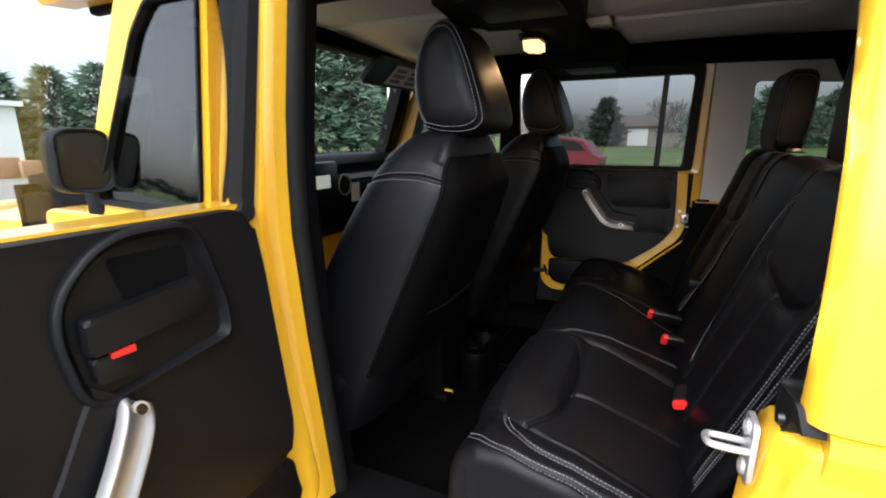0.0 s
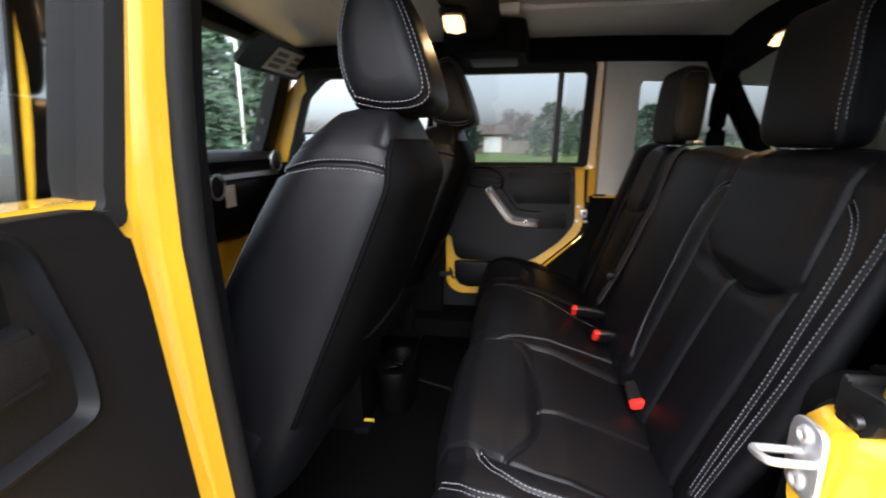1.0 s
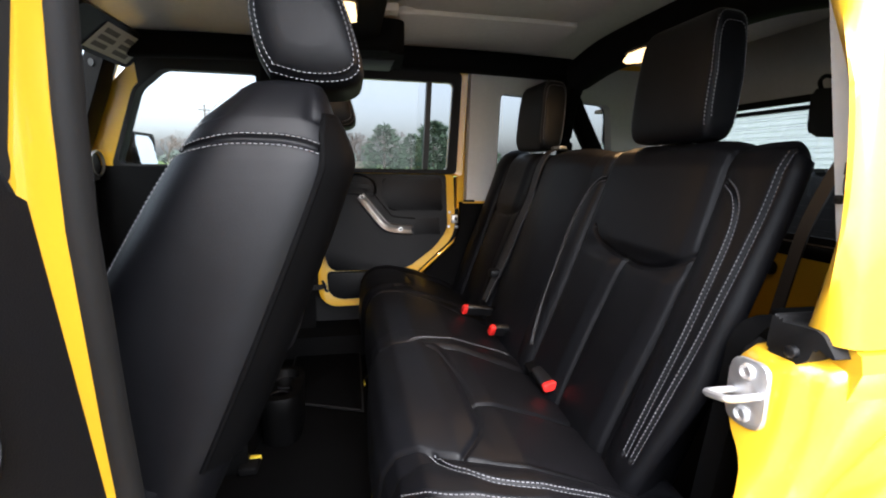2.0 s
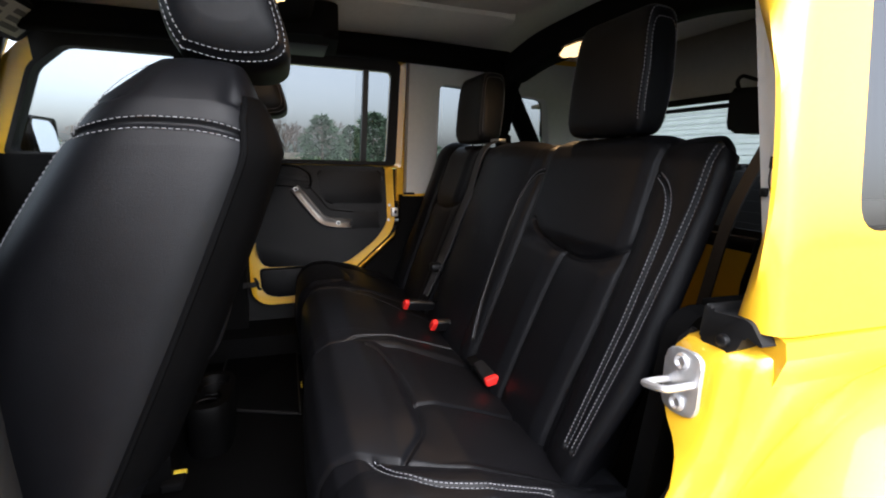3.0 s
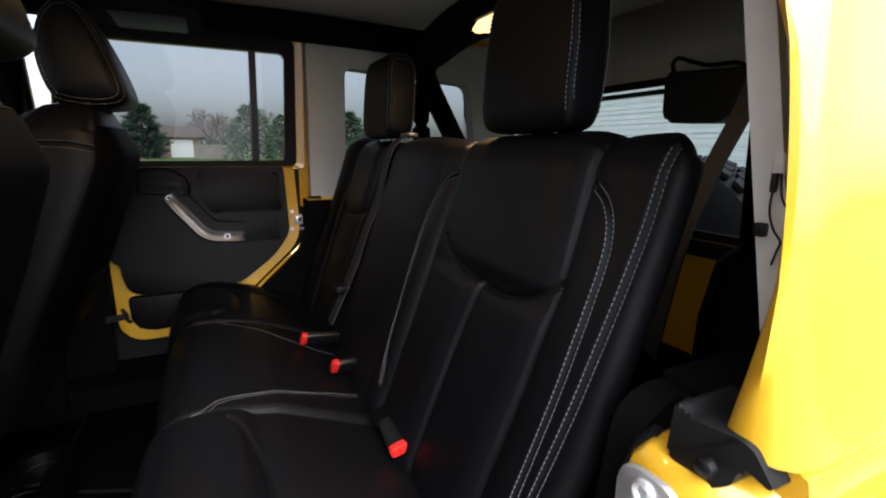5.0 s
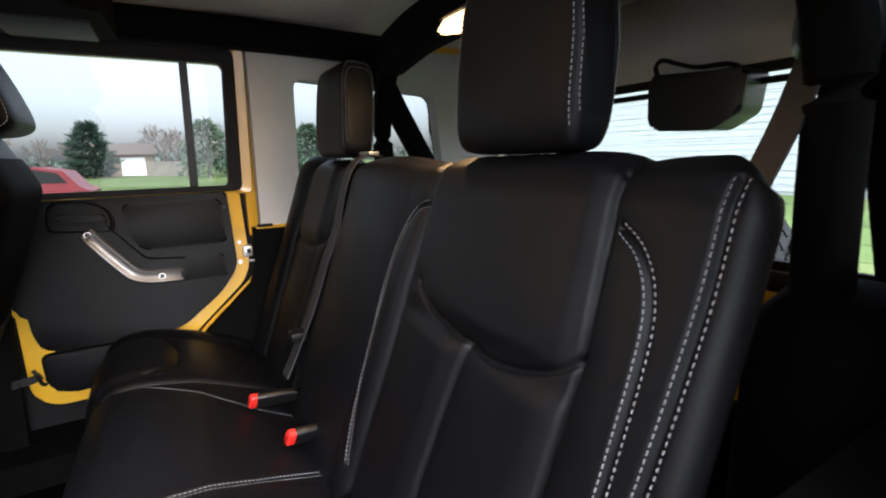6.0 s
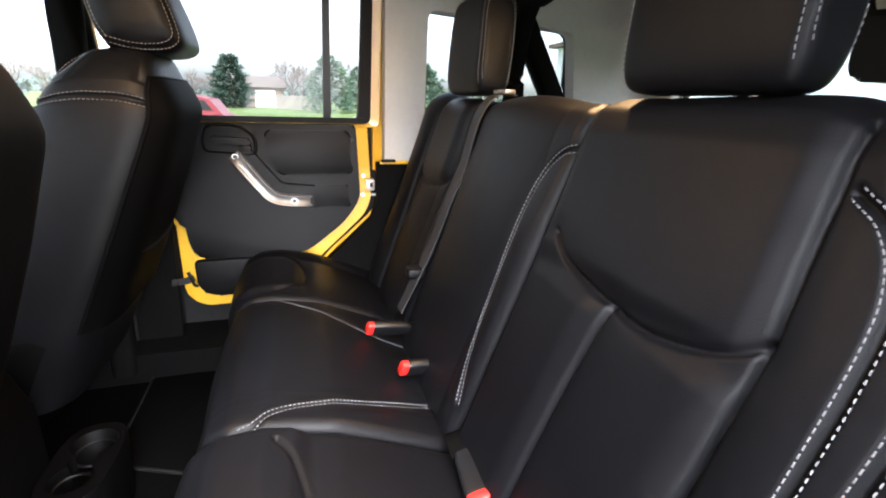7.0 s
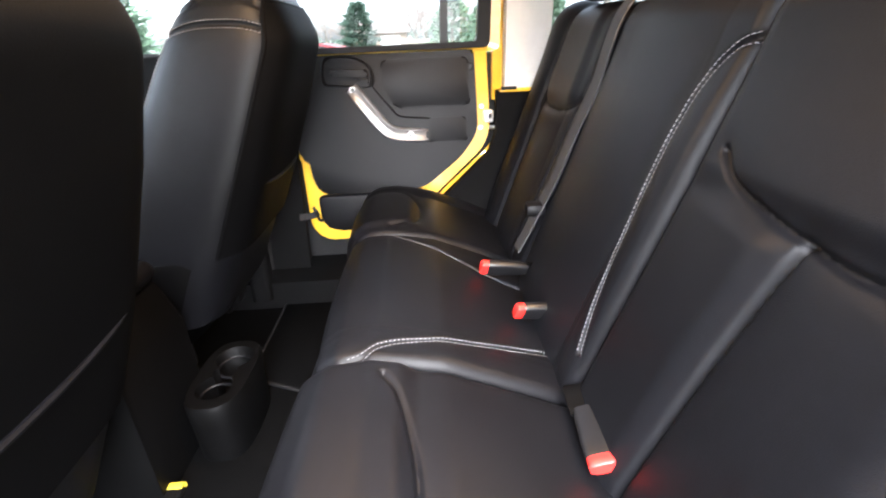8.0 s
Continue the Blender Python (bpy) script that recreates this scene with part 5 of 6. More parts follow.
def rear_door(name, put, label, field, shift, outlines=(DOOR, PANEL, LOW), glazing=TINTED, belt=1.238):
    """A rear door in the plane of the car's side; put(y, z, o) places it, o metres outwards."""
    at = lambda a, b: (lambda y, z, w: put(y, z, a + (b - a) * w))
    outer_line, panel_line, low_line = outlines
    bm = bmesh.new()
    slab(bm, outer_line, at(0.02, 0.075))
    d = part(name, bm, PAINT, body, label, angle=30)
    bm = bmesh.new()
    slab(bm, outer_line, at(0.019, 0.012), 0.004)
    part("door_edge", bm, PAINT, d, angle=50)
    bm = bmesh.new()
    slab(bm, panel_line, at(0.011, -0.018), 0.012, 3)
    panel = part("door_panel", bm, PLASTIC, d, "black moulded door panel", angle=50)
    bm = bmesh.new()
    slab(bm, low_line, at(0.011, -0.004), 0.008, 3)
    part("lower_panel", bm, PLASTIC, d, angle=50)
    # inner padding field above the armrest
    bm = bmesh.new()
    slab(bm, rounded([(0.075, 1.205), (0.07, 1.075), (0.285, 1.075), (0.318, 1.12), (0.322, 1.205)], 0.02), at(-0.016, -0.026), 0.006, 3)
    part("padded_insert", bm, LEATHER, d)
    bm = bmesh.new()
    slab(bm, rounded([(0.085, 1.045), (0.08, 0.975), (0.195, 0.975), (0.232, 1.045)], 0.012), at(-0.016, -0.023), 0.006, 3)
    part("pocket_cover", bm, PLASTIC, d)
    # handle recess with its lever
    bm = bmesh.new()
    y0, y1, z0, z1 = field
    fit_in = lambda pts: [(y0 + (y1 - y0) * u, z0 + (z1 - z0) * v) for u, v in pts]
    rr = 0.16 * (y1 - y0)
    ring_a = rounded(fit_in([(0.0, 0.62), (0.0, 0.0), (0.96, 0.12), (1.0, 0.40), (0.93, 1.0), (0.36, 1.0)]), [rr * 1.6, rr, rr * 0.5, rr, rr, rr * 2.4], 6)
    ring_b = grow2(ring_a, 0.90)
    loops = [[put(y, z, -0.0165) for y, z in ring_a], [put(y, z, -0.027) for y, z in grow2(ring_a, 0.995)], [put(y, z, -0.030) for y, z in grow2(ring_a, 0.975)], [put(y, z, -0.031) for y, z in grow2(ring_b, 1.04)], [put(y, z, -0.0175) for y, z in grow2(ring_b, 0.93)]]
    sheet(bm, loops, close_u=True)
    part("handle_bezel", bm, PLASTIC, d, angle=50)
    # flat slab, not hollow: the recess's shade is put into its dark colour
    bm = bmesh.new()
    slab(bm, rounded(fit_in([(0.37, 0.84), (0.40, 0.54), (0.79, 0.56), (0.82, 0.84)]), 0.008), at(-0.012, -0.0205))
    part("finger_recess_shade", bm, PADDING, d, "flat black slab painted as the shade of the finger recess")
    bm = bmesh.new()
    slab(bm, rounded(fit_in([(0.14, 0.555), (0.10, 0.34), (0.365, 0.365), (0.79, 0.41), (0.81, 0.63), (0.39, 0.573)]), 0.006), at(-0.020, -0.040), 0.006, 3)
    part("door_lever", bm, PLASTIC, d, "black door lever")
    bm = bmesh.new()
    slab(bm, rounded(fit_in([(0.115, 0.325), (0.105, 0.17), (0.315, 0.17), (0.345, 0.32)]), 0.004), at(-0.018, -0.036), 0.003)
    part("lock_slide", bm, PLASTIC, d)
    if glazing != TINTED:
      bm = bmesh.new()
      slab(bm, rounded(fit_in([(0.205, 0.335), (0.20, 0.300), (0.325, 0.300), (0.33, 0.345)]), 0.001), at(-0.018, -0.0385))
      part("lock_mark", bm, RED, d, "red lock mark")
    # silver grab handle: an angled bar with two bolts
    axis = curve([(0.405, 1.125, 0), (0.385, 1.10, 0), (0.33, 1.03, 0), (0.305, 1.005, 0), (0.27, 0.993, 0), (0.19, 0.985, 0)], 6)
    axis = [(p.x + shift[0], p.y + shift[1]) for p in axis]
    rings = []
    for i, (y, z) in enumerate(axis):
        a, b = Vector(axis[max(i - 1, 0)]), Vector(axis[min(i + 1, len(axis) - 1)])
        t = (b - a).normalized()
        nrm = Vector((-t.y, t.x))
        k = i / (len(axis) - 1)
        w = 0.0175
        lift_o = -0.020 - 0.035 * math.sin(math.pi * min(1, max(0, k))) ** 0.6
        rings.append([put(y + nrm.x * u, z + nrm.y * u, lift_o + v) for u, v in ((-w, 0.012), (-w, 0.002), (-w * 0.84, -0.005), (-w * 0.62, -0.005), (-w * 0.48, -0.0015), (w * 0.48, -0.0015), (w * 0.62, -0.005), (w * 0.84, -0.005), (w, 0.002), (w, 0.012))])
    bm = bmesh.new()
    loft(bm, rings)
    grab = part("grab_handle", bm, SILVER, d, "silver grab handle with two bolts", angle=60)
    for k in (0.08, 0.88):
        y, z = axis[int(k * (len(axis) - 1))]
        o = -0.020 - 0.035 * math.sin(math.pi * k) ** 0.6 - 0.0035
        for name_, r, h, m in (("bolt_ring", 0.0085, 0.001, STEEL), ("bolt", 0.0062, 0.0022, PLASTIC_FINE)):
            bm = bmesh.new()
            slab(bm, [(y + r * math.cos(a), z + r * math.sin(a)) for a in np.linspace(0, 2 * math.pi, 18)[:-1]], at(o + 0.003, o - h))
            part(name_, bm, m, d)
    bm = bmesh.new()
    rings = []
    for i, (y, z) in enumerate(axis):
        a, b = Vector(axis[max(i - 1, 0)]), Vector(axis[min(i + 1, len(axis) - 1)])
        t = (b - a).normalized()
        nrm = Vector((-t.y, t.x))
        rings.append([put(y + nrm.x * u, z + nrm.y * u, v) for u, v in ((-0.050, -0.015), (-0.044, -0.028), (0.020, -0.028), (0.026, -0.015))])
    loft(bm, rings)
    part("armrest_base", bm, PLASTIC, d)
    # window: frame, divider and panes
    low = lambda pts: [(y, z + (belt - 1.238) * max(0.0, (1.62 - z) / 0.39)) for y, z in pts]
    pane_line, frame_line = low(GLASS), low(FRAME)
    bm = bmesh.new()
    loops = [[put(y, z, o) for y, z in line_] for line_, o in ((frame_line, 0.01), (frame_line, 0.06), (pane_line, 0.055), (pane_line, 0.02))]
    sheet(bm, loops, close_u=True, close_v=True)
    part("window_frame", bm, PAINT, d, angle=40)
    bm = bmesh.new()
    inner = low(rounded([(0.010, 1.225), (0.002, 1.62), (0.63, 1.62), (0.672, 1.225)], 0.02, 4))
    loops = [[put(y, z, o) for y, z in line_] for line_, o in ((inner, 0.008), (inner, 0.002), (pane_line, 0.004), (grow2(pane_line, 0.990), 0.016), (pane_line, 0.034))]
    sheet(bm, loops, close_u=True)
    part("window_seal", bm, RUBBER, d, "black rubber window seal", angle=40)
    bm = bmesh.new()
    slab(bm, low([(0.128, 1.238), (0.121, 1.585), (0.141, 1.585), (0.150, 1.238)]), at(0.012, 0.045), 0.003)
    part("window_divider", bm, PLASTIC_FINE, d, "black window divider")
    for y0, y1 in ((0.0, 0.135), (0.135, 0.7)):
        poly = [(min(max(y, y0), y1), z) for y, z in pane_line]
        keep = []
        for q in poly:
            if not keep or (abs(q[0] - keep[-1][0]) + abs(q[1] - keep[-1][1])) > 1e-4:
                keep.append(q)
        bm = bmesh.new()
        bm.faces.new([bm.verts.new(put(y, z, 0.034)) for y, z in keep])
        bmesh.ops.remove_doubles(bm, verts=bm.verts[:], dist=1e-5)
        bmesh.ops.triangulate(bm, faces=bm.faces[:])
        pane = part("window_pane", bm, glazing, d, "tinted window glass" if glazing == TINTED else "clear window glass")
    bm = bmesh.new()
    slab(bm, low([(0.03, 1.226), (0.03, 1.242), (0.64, 1.242), (0.64, 1.226)]), at(-0.012, 0.012), 0.003)
    part("belt_seal", bm, RUBBER, d)
    return d


def grow2(pts, f):
    cy, cz = sum(p[0] for p in pts) / len(pts), sum(p[1] for p in pts) / len(pts)
    return [(cy + (y - cy) * f, cz + (z - cz) * f) for y, z in pts]


far_put = lambda y, z, o: (jamb(z, o + 0.005), y, z)
rear_door("door", far_put, "closed yellow rear door with black panel and silver grab handle", (0.340, 0.490, 1.132, 1.222), (0.002, 0.013))
OPEN = radians(93.4)


def near_put(y, z, o):
    """The driver's side door, swung open about its front edge."""
    hx, hy = -0.81 + (0.15 * (1.235 - z) if z < 1.235 else 0.18 * (z - 1.235)), 0.77
    z += 0.12 * max(0.0, z - 1.0) + 0.017
    dy, dx = y - 0.70, -(jamb(z, o + 0.005) - 0.84)
    c, sn = math.cos(OPEN), math.sin(OPEN)
    return (hx + dx * c + dy * sn, hy + dy * c - dx * sn, z)


rear_door("door", near_put, "open yellow rear door with black panel and silver grab handle", (0.370, 0.571, 1.050, 1.222), (0.018, -0.077), (DOOR_OPEN, PANEL_OPEN, LOW_OPEN), CLEAR, 1.214)

# striker plates on the rear pillars
for sign in (-1, 1):
    st = thing("door_striker", (sign * 0.75, -0.03, 1.02), "zinc door striker with a wire loop on the yellow pillar", "door striker", "door strikers")
    cx, cy, cz = sign * 0.757, -0.003 if sign < 0 else -0.022, 0.998
    bm = bmesh.new()
    slab(bm, rounded([(cx - 0.027, cz - 0.040), (cx + 0.027, cz - 0.044), (cx + 0.027, cz + 0.040), (cx - 0.027, cz + 0.044)], 0.018), lambda x, z, w: (x, cy - 0.016 + 0.006 * w, z), 0.002)
    part("plate", bm, STEEL, st)
    bm = bmesh.new()
    tube(bm, curve([(cx - 0.018, cy - 0.012, cz + 0.004), (cx - 0.018, cy + 0.02, cz + 0.004), (cx - 0.014, cy + 0.032, cz + 0.004), (cx + 0.012, cy + 0.032, cz - 0.002), (cx + 0.018, cy + 0.02, cz - 0.004), (cx + 0.018, cy - 0.012, cz - 0.004)], 5), 0.0045, 8)
    part("loop", bm, STEEL, st)
    for dz in (-0.027, 0.027):
        bm = bmesh.new()
        loft(bm, [[(cx + r * math.cos(a), cy + k, cz + dz + r * math.sin(a)) for a in (2 * math.pi * i / 18 for i in range(18))] for k, r in ((-0.011, 0.0105), (-0.007, 0.0105), (-0.005, 0.008), (-0.0065, 0.006), (-0.0085, 0.005))])
        part("screw", bm, STEEL, st)

# black corner cap at the belt line of the driver's side
cap = thing("corner_cap", (-0.79, -0.06, 1.06), "black plastic corner cap with a rivet on the rear pillar", "corner cap")
bm = bmesh.new()
slab(bm, rounded([(-0.756, 1.054), (-0.759, 1.098), (-0.765, 1.098), (-0.770, 1.091), (-0.810, 1.094), (-0.816, 1.090), (-0.829, 1.068), (-0.826, 1.067), (-0.811, 1.076), (-0.806, 1.058), (-0.794, 1.048), (-0.775, 1.044)], 0.003), lambda x, z, w: (x, -0.10 + 0.066 * w - 0.35 * max(0.0, -0.80 - x) * w, z), 0.004, 3)
part("cap_body", bm, RUBBER, cap)
bm = bmesh.new()
loft(bm, [[(-0.789 + r * math.cos(a), y, 1.062 + r * math.sin(a)) for a in (2 * math.pi * i / 18 for i in range(18))] for y, r in ((-0.036, 0.008), (-0.030, 0.007), (-0.0285, 0.005))])
part("rivet", bm, PLASTIC_FINE, cap)


# ---- front of the cabin ----
dash = thing("dashboard", (0, 1.4, 0.9), "black moulded dashboard with silver trim and round vents", "dashboard")
bm = bmesh.new()
prof = [(1.62, 1.27), (1.42, 1.295), (1.34, 1.285), (1.315, 1.255), (1.33, 1.215), (1.345, 1.20), (1.325, 1.17), (1.33, 1.05), (1.40, 0.95), (1.62, 0.92)]
loft(bm, [[(x, y, z) for y, z in prof] for x in (-0.70, -0.35, 0.0, 0.35, 0.70)])
part("dash_body", bm, PLASTIC, dash, angle=50)
bm = bmesh.new()
loft(bm, [[(x, y, z) for y, z in ((1.335, 1.213), (1.318, 1.208), (1.314, 1.190), (1.335, 1.183))] for x in (0.20, 0.45, 0.68)])
part("trim_strip", bm, SILVER, dash, "silver trim strip")
for x, z in ((0.66, 1.245), (0.12, 1.17), (0.24, 1.17), (-0.66, 1.245)):
    vent = None
    bm = bmesh.new()
    tube(bm, [(x + 0.042 * math.cos(a), 1.308, z + 0.042 * math.sin(a)) for a in np.linspace(0, 2 * math.pi, 33)], 0.005, 8)
    vent = part("air_vent", bm, SILVER, dash, "round air vent with silver ring")
    bm = bmesh.new()
    slab(bm, [(x + 0.036 * math.cos(a), z + 0.036 * math.sin(a)) for a in np.linspace(0, 2 * math.pi, 25)[:-1]], lambda a, b, w: (a, 1.326 - 0.012 * w, b))
    part("vent_disc", bm, PLASTIC_FINE, vent)
bm = bmesh.new()
box(bm, (-0.02, 1.29, 1.09), (0.18, 1.33, 1.27), 0.012)
part("centre_console_face", bm, PLASTIC_FINE, dash)
bm = bmesh.new()
box(bm, (0.03, 1.284, 1.17), (0.12, 1.292, 1.22), 0.003)
part("screen", bm, glow("radio_screen", (0.9, 0.95, 0.8, 1), 0.12), dash, "lit radio screen")
bm = bmesh.new()
slab(bm, [(0.30, 1.17), (0.36, 1.17), (0.36, 1.09), (0.30, 1.09)], lambda a, b, w: (a, 1.322 - 0.002 * w, b))
part("paper_tag", bm, PAPER, dash, "small white paper tag")

def ahead(sign, y):
    """The driver's side of the front is shorter than the passenger's."""
    return y if sign > 0 else 0.80 + (y - 0.80) * 0.70


# steering column stays hidden behind the driver's seat; pillars and header of the windscreen
for sign in (-1, 1):
    bm = bmesh.new()
    rings = []
    for k in range(9):
        t = k / 8
        y, z = ahead(sign, 1.42 - 0.20 * t) - (0.12 if sign < 0 else 0.0), 1.22 + 0.47 * t
        x = jamb(z) - 0.03
        rings.append([(sign * (x + a), y + b, z) for a, b in ((-0.05, 0.03), (-0.05, -0.03), (0.0, -0.045), (0.05, -0.03), (0.05, 0.04))])
    loft(bm, rings)
    part("windscreen_pillar", bm, PLASTIC, body, "grey-black windscreen pillar trim")
    bm = bmesh.new()
    rail(bm, [(sign * jamb(1.22 + 0.47 * k / 8, 0.035), ahead(sign, 1.46 - 0.20 * k / 8) - (0.13 if sign < 0 else 0.0), 1.22 + 0.47 * k / 8) for k in range(9)], [(-0.05, -0.02), (0.03, -0.02), (0.03, 0.03), (-0.05, 0.03)], (sign, 0, 0))
    part("windscreen_frame", bm, PAINT, body)
    for k in (2, 3.2, 6):
        t = k / 8
        bm = bmesh.new()
        z = 1.22 + 0.47 * t
        x = jamb(z) - 0.03 - 0.052
        slab(bm, [(ahead(sign, 1.42 - 0.20 * t) + 0.009 * math.cos(a), z + 0.012 * math.sin(a)) for a in np.linspace(0, 2 * math.pi, 15)[:-1]], lambda y, zz, w, sx=sign, xx=x: (sx * (xx - 0.003 * w), y, zz))
        part("pillar_bolt", bm, PLASTIC_FINE, body)
bm = bmesh.new()
box(bm, (-0.66, 1.17, 1.665), (0.66, 1.27, 1.72), 0.02, 3)
part("windscreen_header", bm, PADDING, body)
bm = bmesh.new()
bm.faces.new([bm.verts.new(p) for p in ((-0.66, 1.43, 1.24), (0.66, 1.43, 1.24), (0.62, 1.235, 1.70), (-0.62, 1.235, 1.70))])
screen = part("windscreen", bm, CLEAR, body, "clear windscreen")
visor = thing("sun_visor", (0.45, 1.1, 1.63), "dark grey sun visor with a printed paper label, folded up", "sun visor")


def visor_at(x, v, out):
    """A place on the visor's underside: v runs down and ahead, out stands off it."""
    return (x, 1.095 + 0.737 * v - 0.676 * out, 1.640 - 0.676 * v - 0.737 * out)


bm = bmesh.new()
slab(bm, rounded([(0.20, -0.01), (0.64, -0.01), (0.64, 0.115), (0.20, 0.115)], 0.03), lambda x, v, w: visor_at(x, v, -0.02 * w), 0.006, 3)
part("visor_board", bm, PLASTIC, visor)
bm = bmesh.new()
slab(bm, [(0.345, 0.004), (0.605, 0.004), (0.605, 0.10), (0.345, 0.10)], lambda x, v, w: visor_at(x, v, 0.001 + 0.0015 * w))
lab = part("paper_label", bm, PAPER, visor, "white printed paper label")
for k in range(6):
    bm = bmesh.new()
    v = 0.018 + 0.026 * (k % 3)
    x = 0.365 + 0.12 * (k // 3)
    slab(bm, [(x, v), (x + 0.075 + 0.012 * (k % 2), v), (x + 0.075 + 0.012 * (k % 2), v + 0.016), (x, v + 0.016)], lambda a, b, w: visor_at(a, b, 0.0028 + 0.001 * w))
    part("print_bar", bm, PRINT, lab)

# front doors
FDOOR = rounded([(0.752, 1.225), (0.752, 0.66), (0.80, 0.60), (1.40, 0.60), (1.44, 0.66), (1.46, 1.225)], 0.04, 4)
FGLASS = rounded([(0.782, 1.24), (0.772, 1.585), (1.10, 1.585), (1.19, 1.51), (1.29, 1.24)], 0.025, 4)
FFRAME = rounded([(0.752, 1.215), (0.742, 1.63), (1.16, 1.63), (1.27, 1.52), (1.39, 1.215)], 0.03, 4)
FGLASS_NEAR = rounded([(0.782, 1.24), (0.772, 1.585), (0.945, 1.585), (0.995, 1.54), (1.18, 1.25)], 0.02, 4)
FFRAME_NEAR = rounded([(0.752, 1.215), (0.742, 1.63), (0.995, 1.63), (1.045, 1.57), (1.255, 1.215)], 0.03, 4)
FRONT = {1: (FGLASS, FFRAME), -1: (FGLASS_NEAR, FFRAME_NEAR)}
for sign in (-1, 1):
    fglass, fframe = FRONT[sign]
    put = lambda y, z, o, sg=sign: (sg * jamb(z, o + (0.06 if sg < 0 else 0.02)), ahead(sg, y), z)
    bm = bmesh.new()
    slab(bm, FDOOR, lambda y, z, w: put(y, z, -0.015 + 0.075 * w), 0.008)
    d = part("door", bm, PAINT, body, "closed yellow front door with framed window", angle=30)
    bm = bmesh.new()
    slab(bm, rounded([(0.76, 1.238), (0.76, 0.64), (1.37, 0.64), (1.385, 1.238)], 0.03) if sign > 0 else grow2(FDOOR, 0.92), lambda y, z, w: put(y, z, -0.017 - 0.025 * w), 0.012, 3)
    part("door_panel", bm, PADDING, d, "black moulded door panel")
    bm = bmesh.new()
    loops = [[put(y, z, o) for y, z in ln] for ln, o in ((fframe, 0.0), (fframe, 0.055), (fglass, 0.05), (fglass, 0.01))]
    sheet(bm, loops, close_u=True, close_v=True)
    part("window_frame", bm, PAINT, d, angle=40)
    bm = bmesh.new()
    outer_seal = [g if g[0] > 1.13 and sign > 0 else p for p, g in zip(grow2(fframe, 0.99), grow2(fglass, 1.05))]
    loops = [[put(y, z, o) for y, z in ln] for ln, o in ((grow2(fglass, 1.025), 0.059), (grow2(fglass, 0.98), 0.058), (grow2(fglass, 0.975), 0.035), (grow2(fglass, 0.97), -0.004), (grow2(fglass, 1.03), -0.006), (outer_seal, -0.004))]
    sheet(bm, loops, close_u=True)
    part("window_seal", bm, RUBBER, d, "black rubber window seal")
    bm = bmesh.new()
    bm.faces.new([bm.verts.new(put(y, z, 0.033 if sign > 0 else 0.046)) for y, z in fglass])
    bmesh.ops.triangulate(bm, faces=bm.faces[:])
    pane = part("window_pane", bm, LIGHT_TINT if sign > 0 else PRIVACY, d, "lightly tinted window glass")
    my, mz, mx = (1.055, 1.325, 0.860) if sign < 0 else (1.27, 1.295, 0.95)
    turned = (lambda u: 0.42 * u) if sign < 0 else (lambda u: 0.0 * u)
    bm = bmesh.new()
    hw, hh = (0.10, 0.075) if sign > 0 else (0.039, 0.058)
    outline = rounded([(-hw, -hh), (hw, -hh), (hw, hh), (-hw, hh)], 0.028, 5)
    slab(bm, outline, lambda u, v, w: (sign * (mx + u), my + turned(u) + (0.075 if sign > 0 else 0.035) * w, mz + v), 0.012, 3)
    m = part("door_mirror", bm, PLASTIC, body, "black square door mirror on its arm")
    bm = bmesh.new()
    outer_l, inner_l = outline, grow2(outline, 0.84)
    loops = [[(sign * (mx + u), y + turned(u), mz + v) for u, v in ln] for ln, y in ((outer_l, my), (grow2(outline, 0.97), my - 0.01), (grow2(outline, 0.87), my - 0.008), (inner_l, my + 0.002))]
    sheet(bm, loops, close_u=True)
    part("mirror_rim", bm, PLASTIC, m)
    bm = bmesh.new()
    bm.faces.new([bm.verts.new((sign * (mx + u), my - (0.006 if sign < 0 else 0.012) + turned(u) - (0.10 * v if sign < 0 else -0.17 * v), mz + v)) for u, v in inner_l])
    # driver's side glass is satin black: its dark reflection is put into the colour
    part("mirror_glass", bm, MIRROR if sign > 0 else PLASTIC_FINE, m, "mirror glass")
    bm = bmesh.new()
    box(bm, (min(sign * 0.80, sign * (mx - 0.02)), my + 0.0, mz - hh - 0.055), (max(sign * 0.80, sign * (mx - 0.02)), my + 0.06, mz - hh + 0.01), 0.012)
    part("mirror_arm", bm, PLASTIC, m)

# bonnet, wing and front flare of the car
for sign in (-1, 1):
    bm = bmesh.new()
    rings = []
    for y, z in ((1.42, 1.06), (1.55, 1.075), (1.8, 1.08), (2.2, 1.06), (2.35, 1.0)):
        y = ahead(sign, y)
        rings.append([(sign * x, y, zz) for x, zz in ((0.70, z - 0.3), (0.70, z), (0.78, z + 0.01), (0.95, z - 0.005), (1.0, z - 0.05), (1.0, z - 0.10))])
    loft(bm, rings)
    part("front_flare", bm, PAINT, body, angle=40)
bm = bmesh.new()
loft(bm, [[(-0.70, y, 0.6), (-0.70, y, z - 0.05), (-0.5, y, z), (0.5, y, z), (0.70, y, z - 0.05), (0.70, y, 0.6)] for y, z in ((1.44, 1.20), (1.8, 1.19), (2.35, 1.14))])
part("bonnet", bm, PAINT, body, angle=40)


# ---- outside ----
bm = bmesh.new()
bm.faces.new([bm.verts.new(p) for p in ((-600, -600, 0), (600, -600, 0), (600, 600, 0), (-600, 600, 0))])
single("ground", bm, GRASS, "patchy green spring lawn reaching the horizon", "ground", kind="structure")
bm = bmesh.new()
slab(bm, [(-40, -2.6), (7, -2.6), (7, 60), (-40, 60)], lambda x, y, w: (x, y, -0.05 + 0.056 * w))
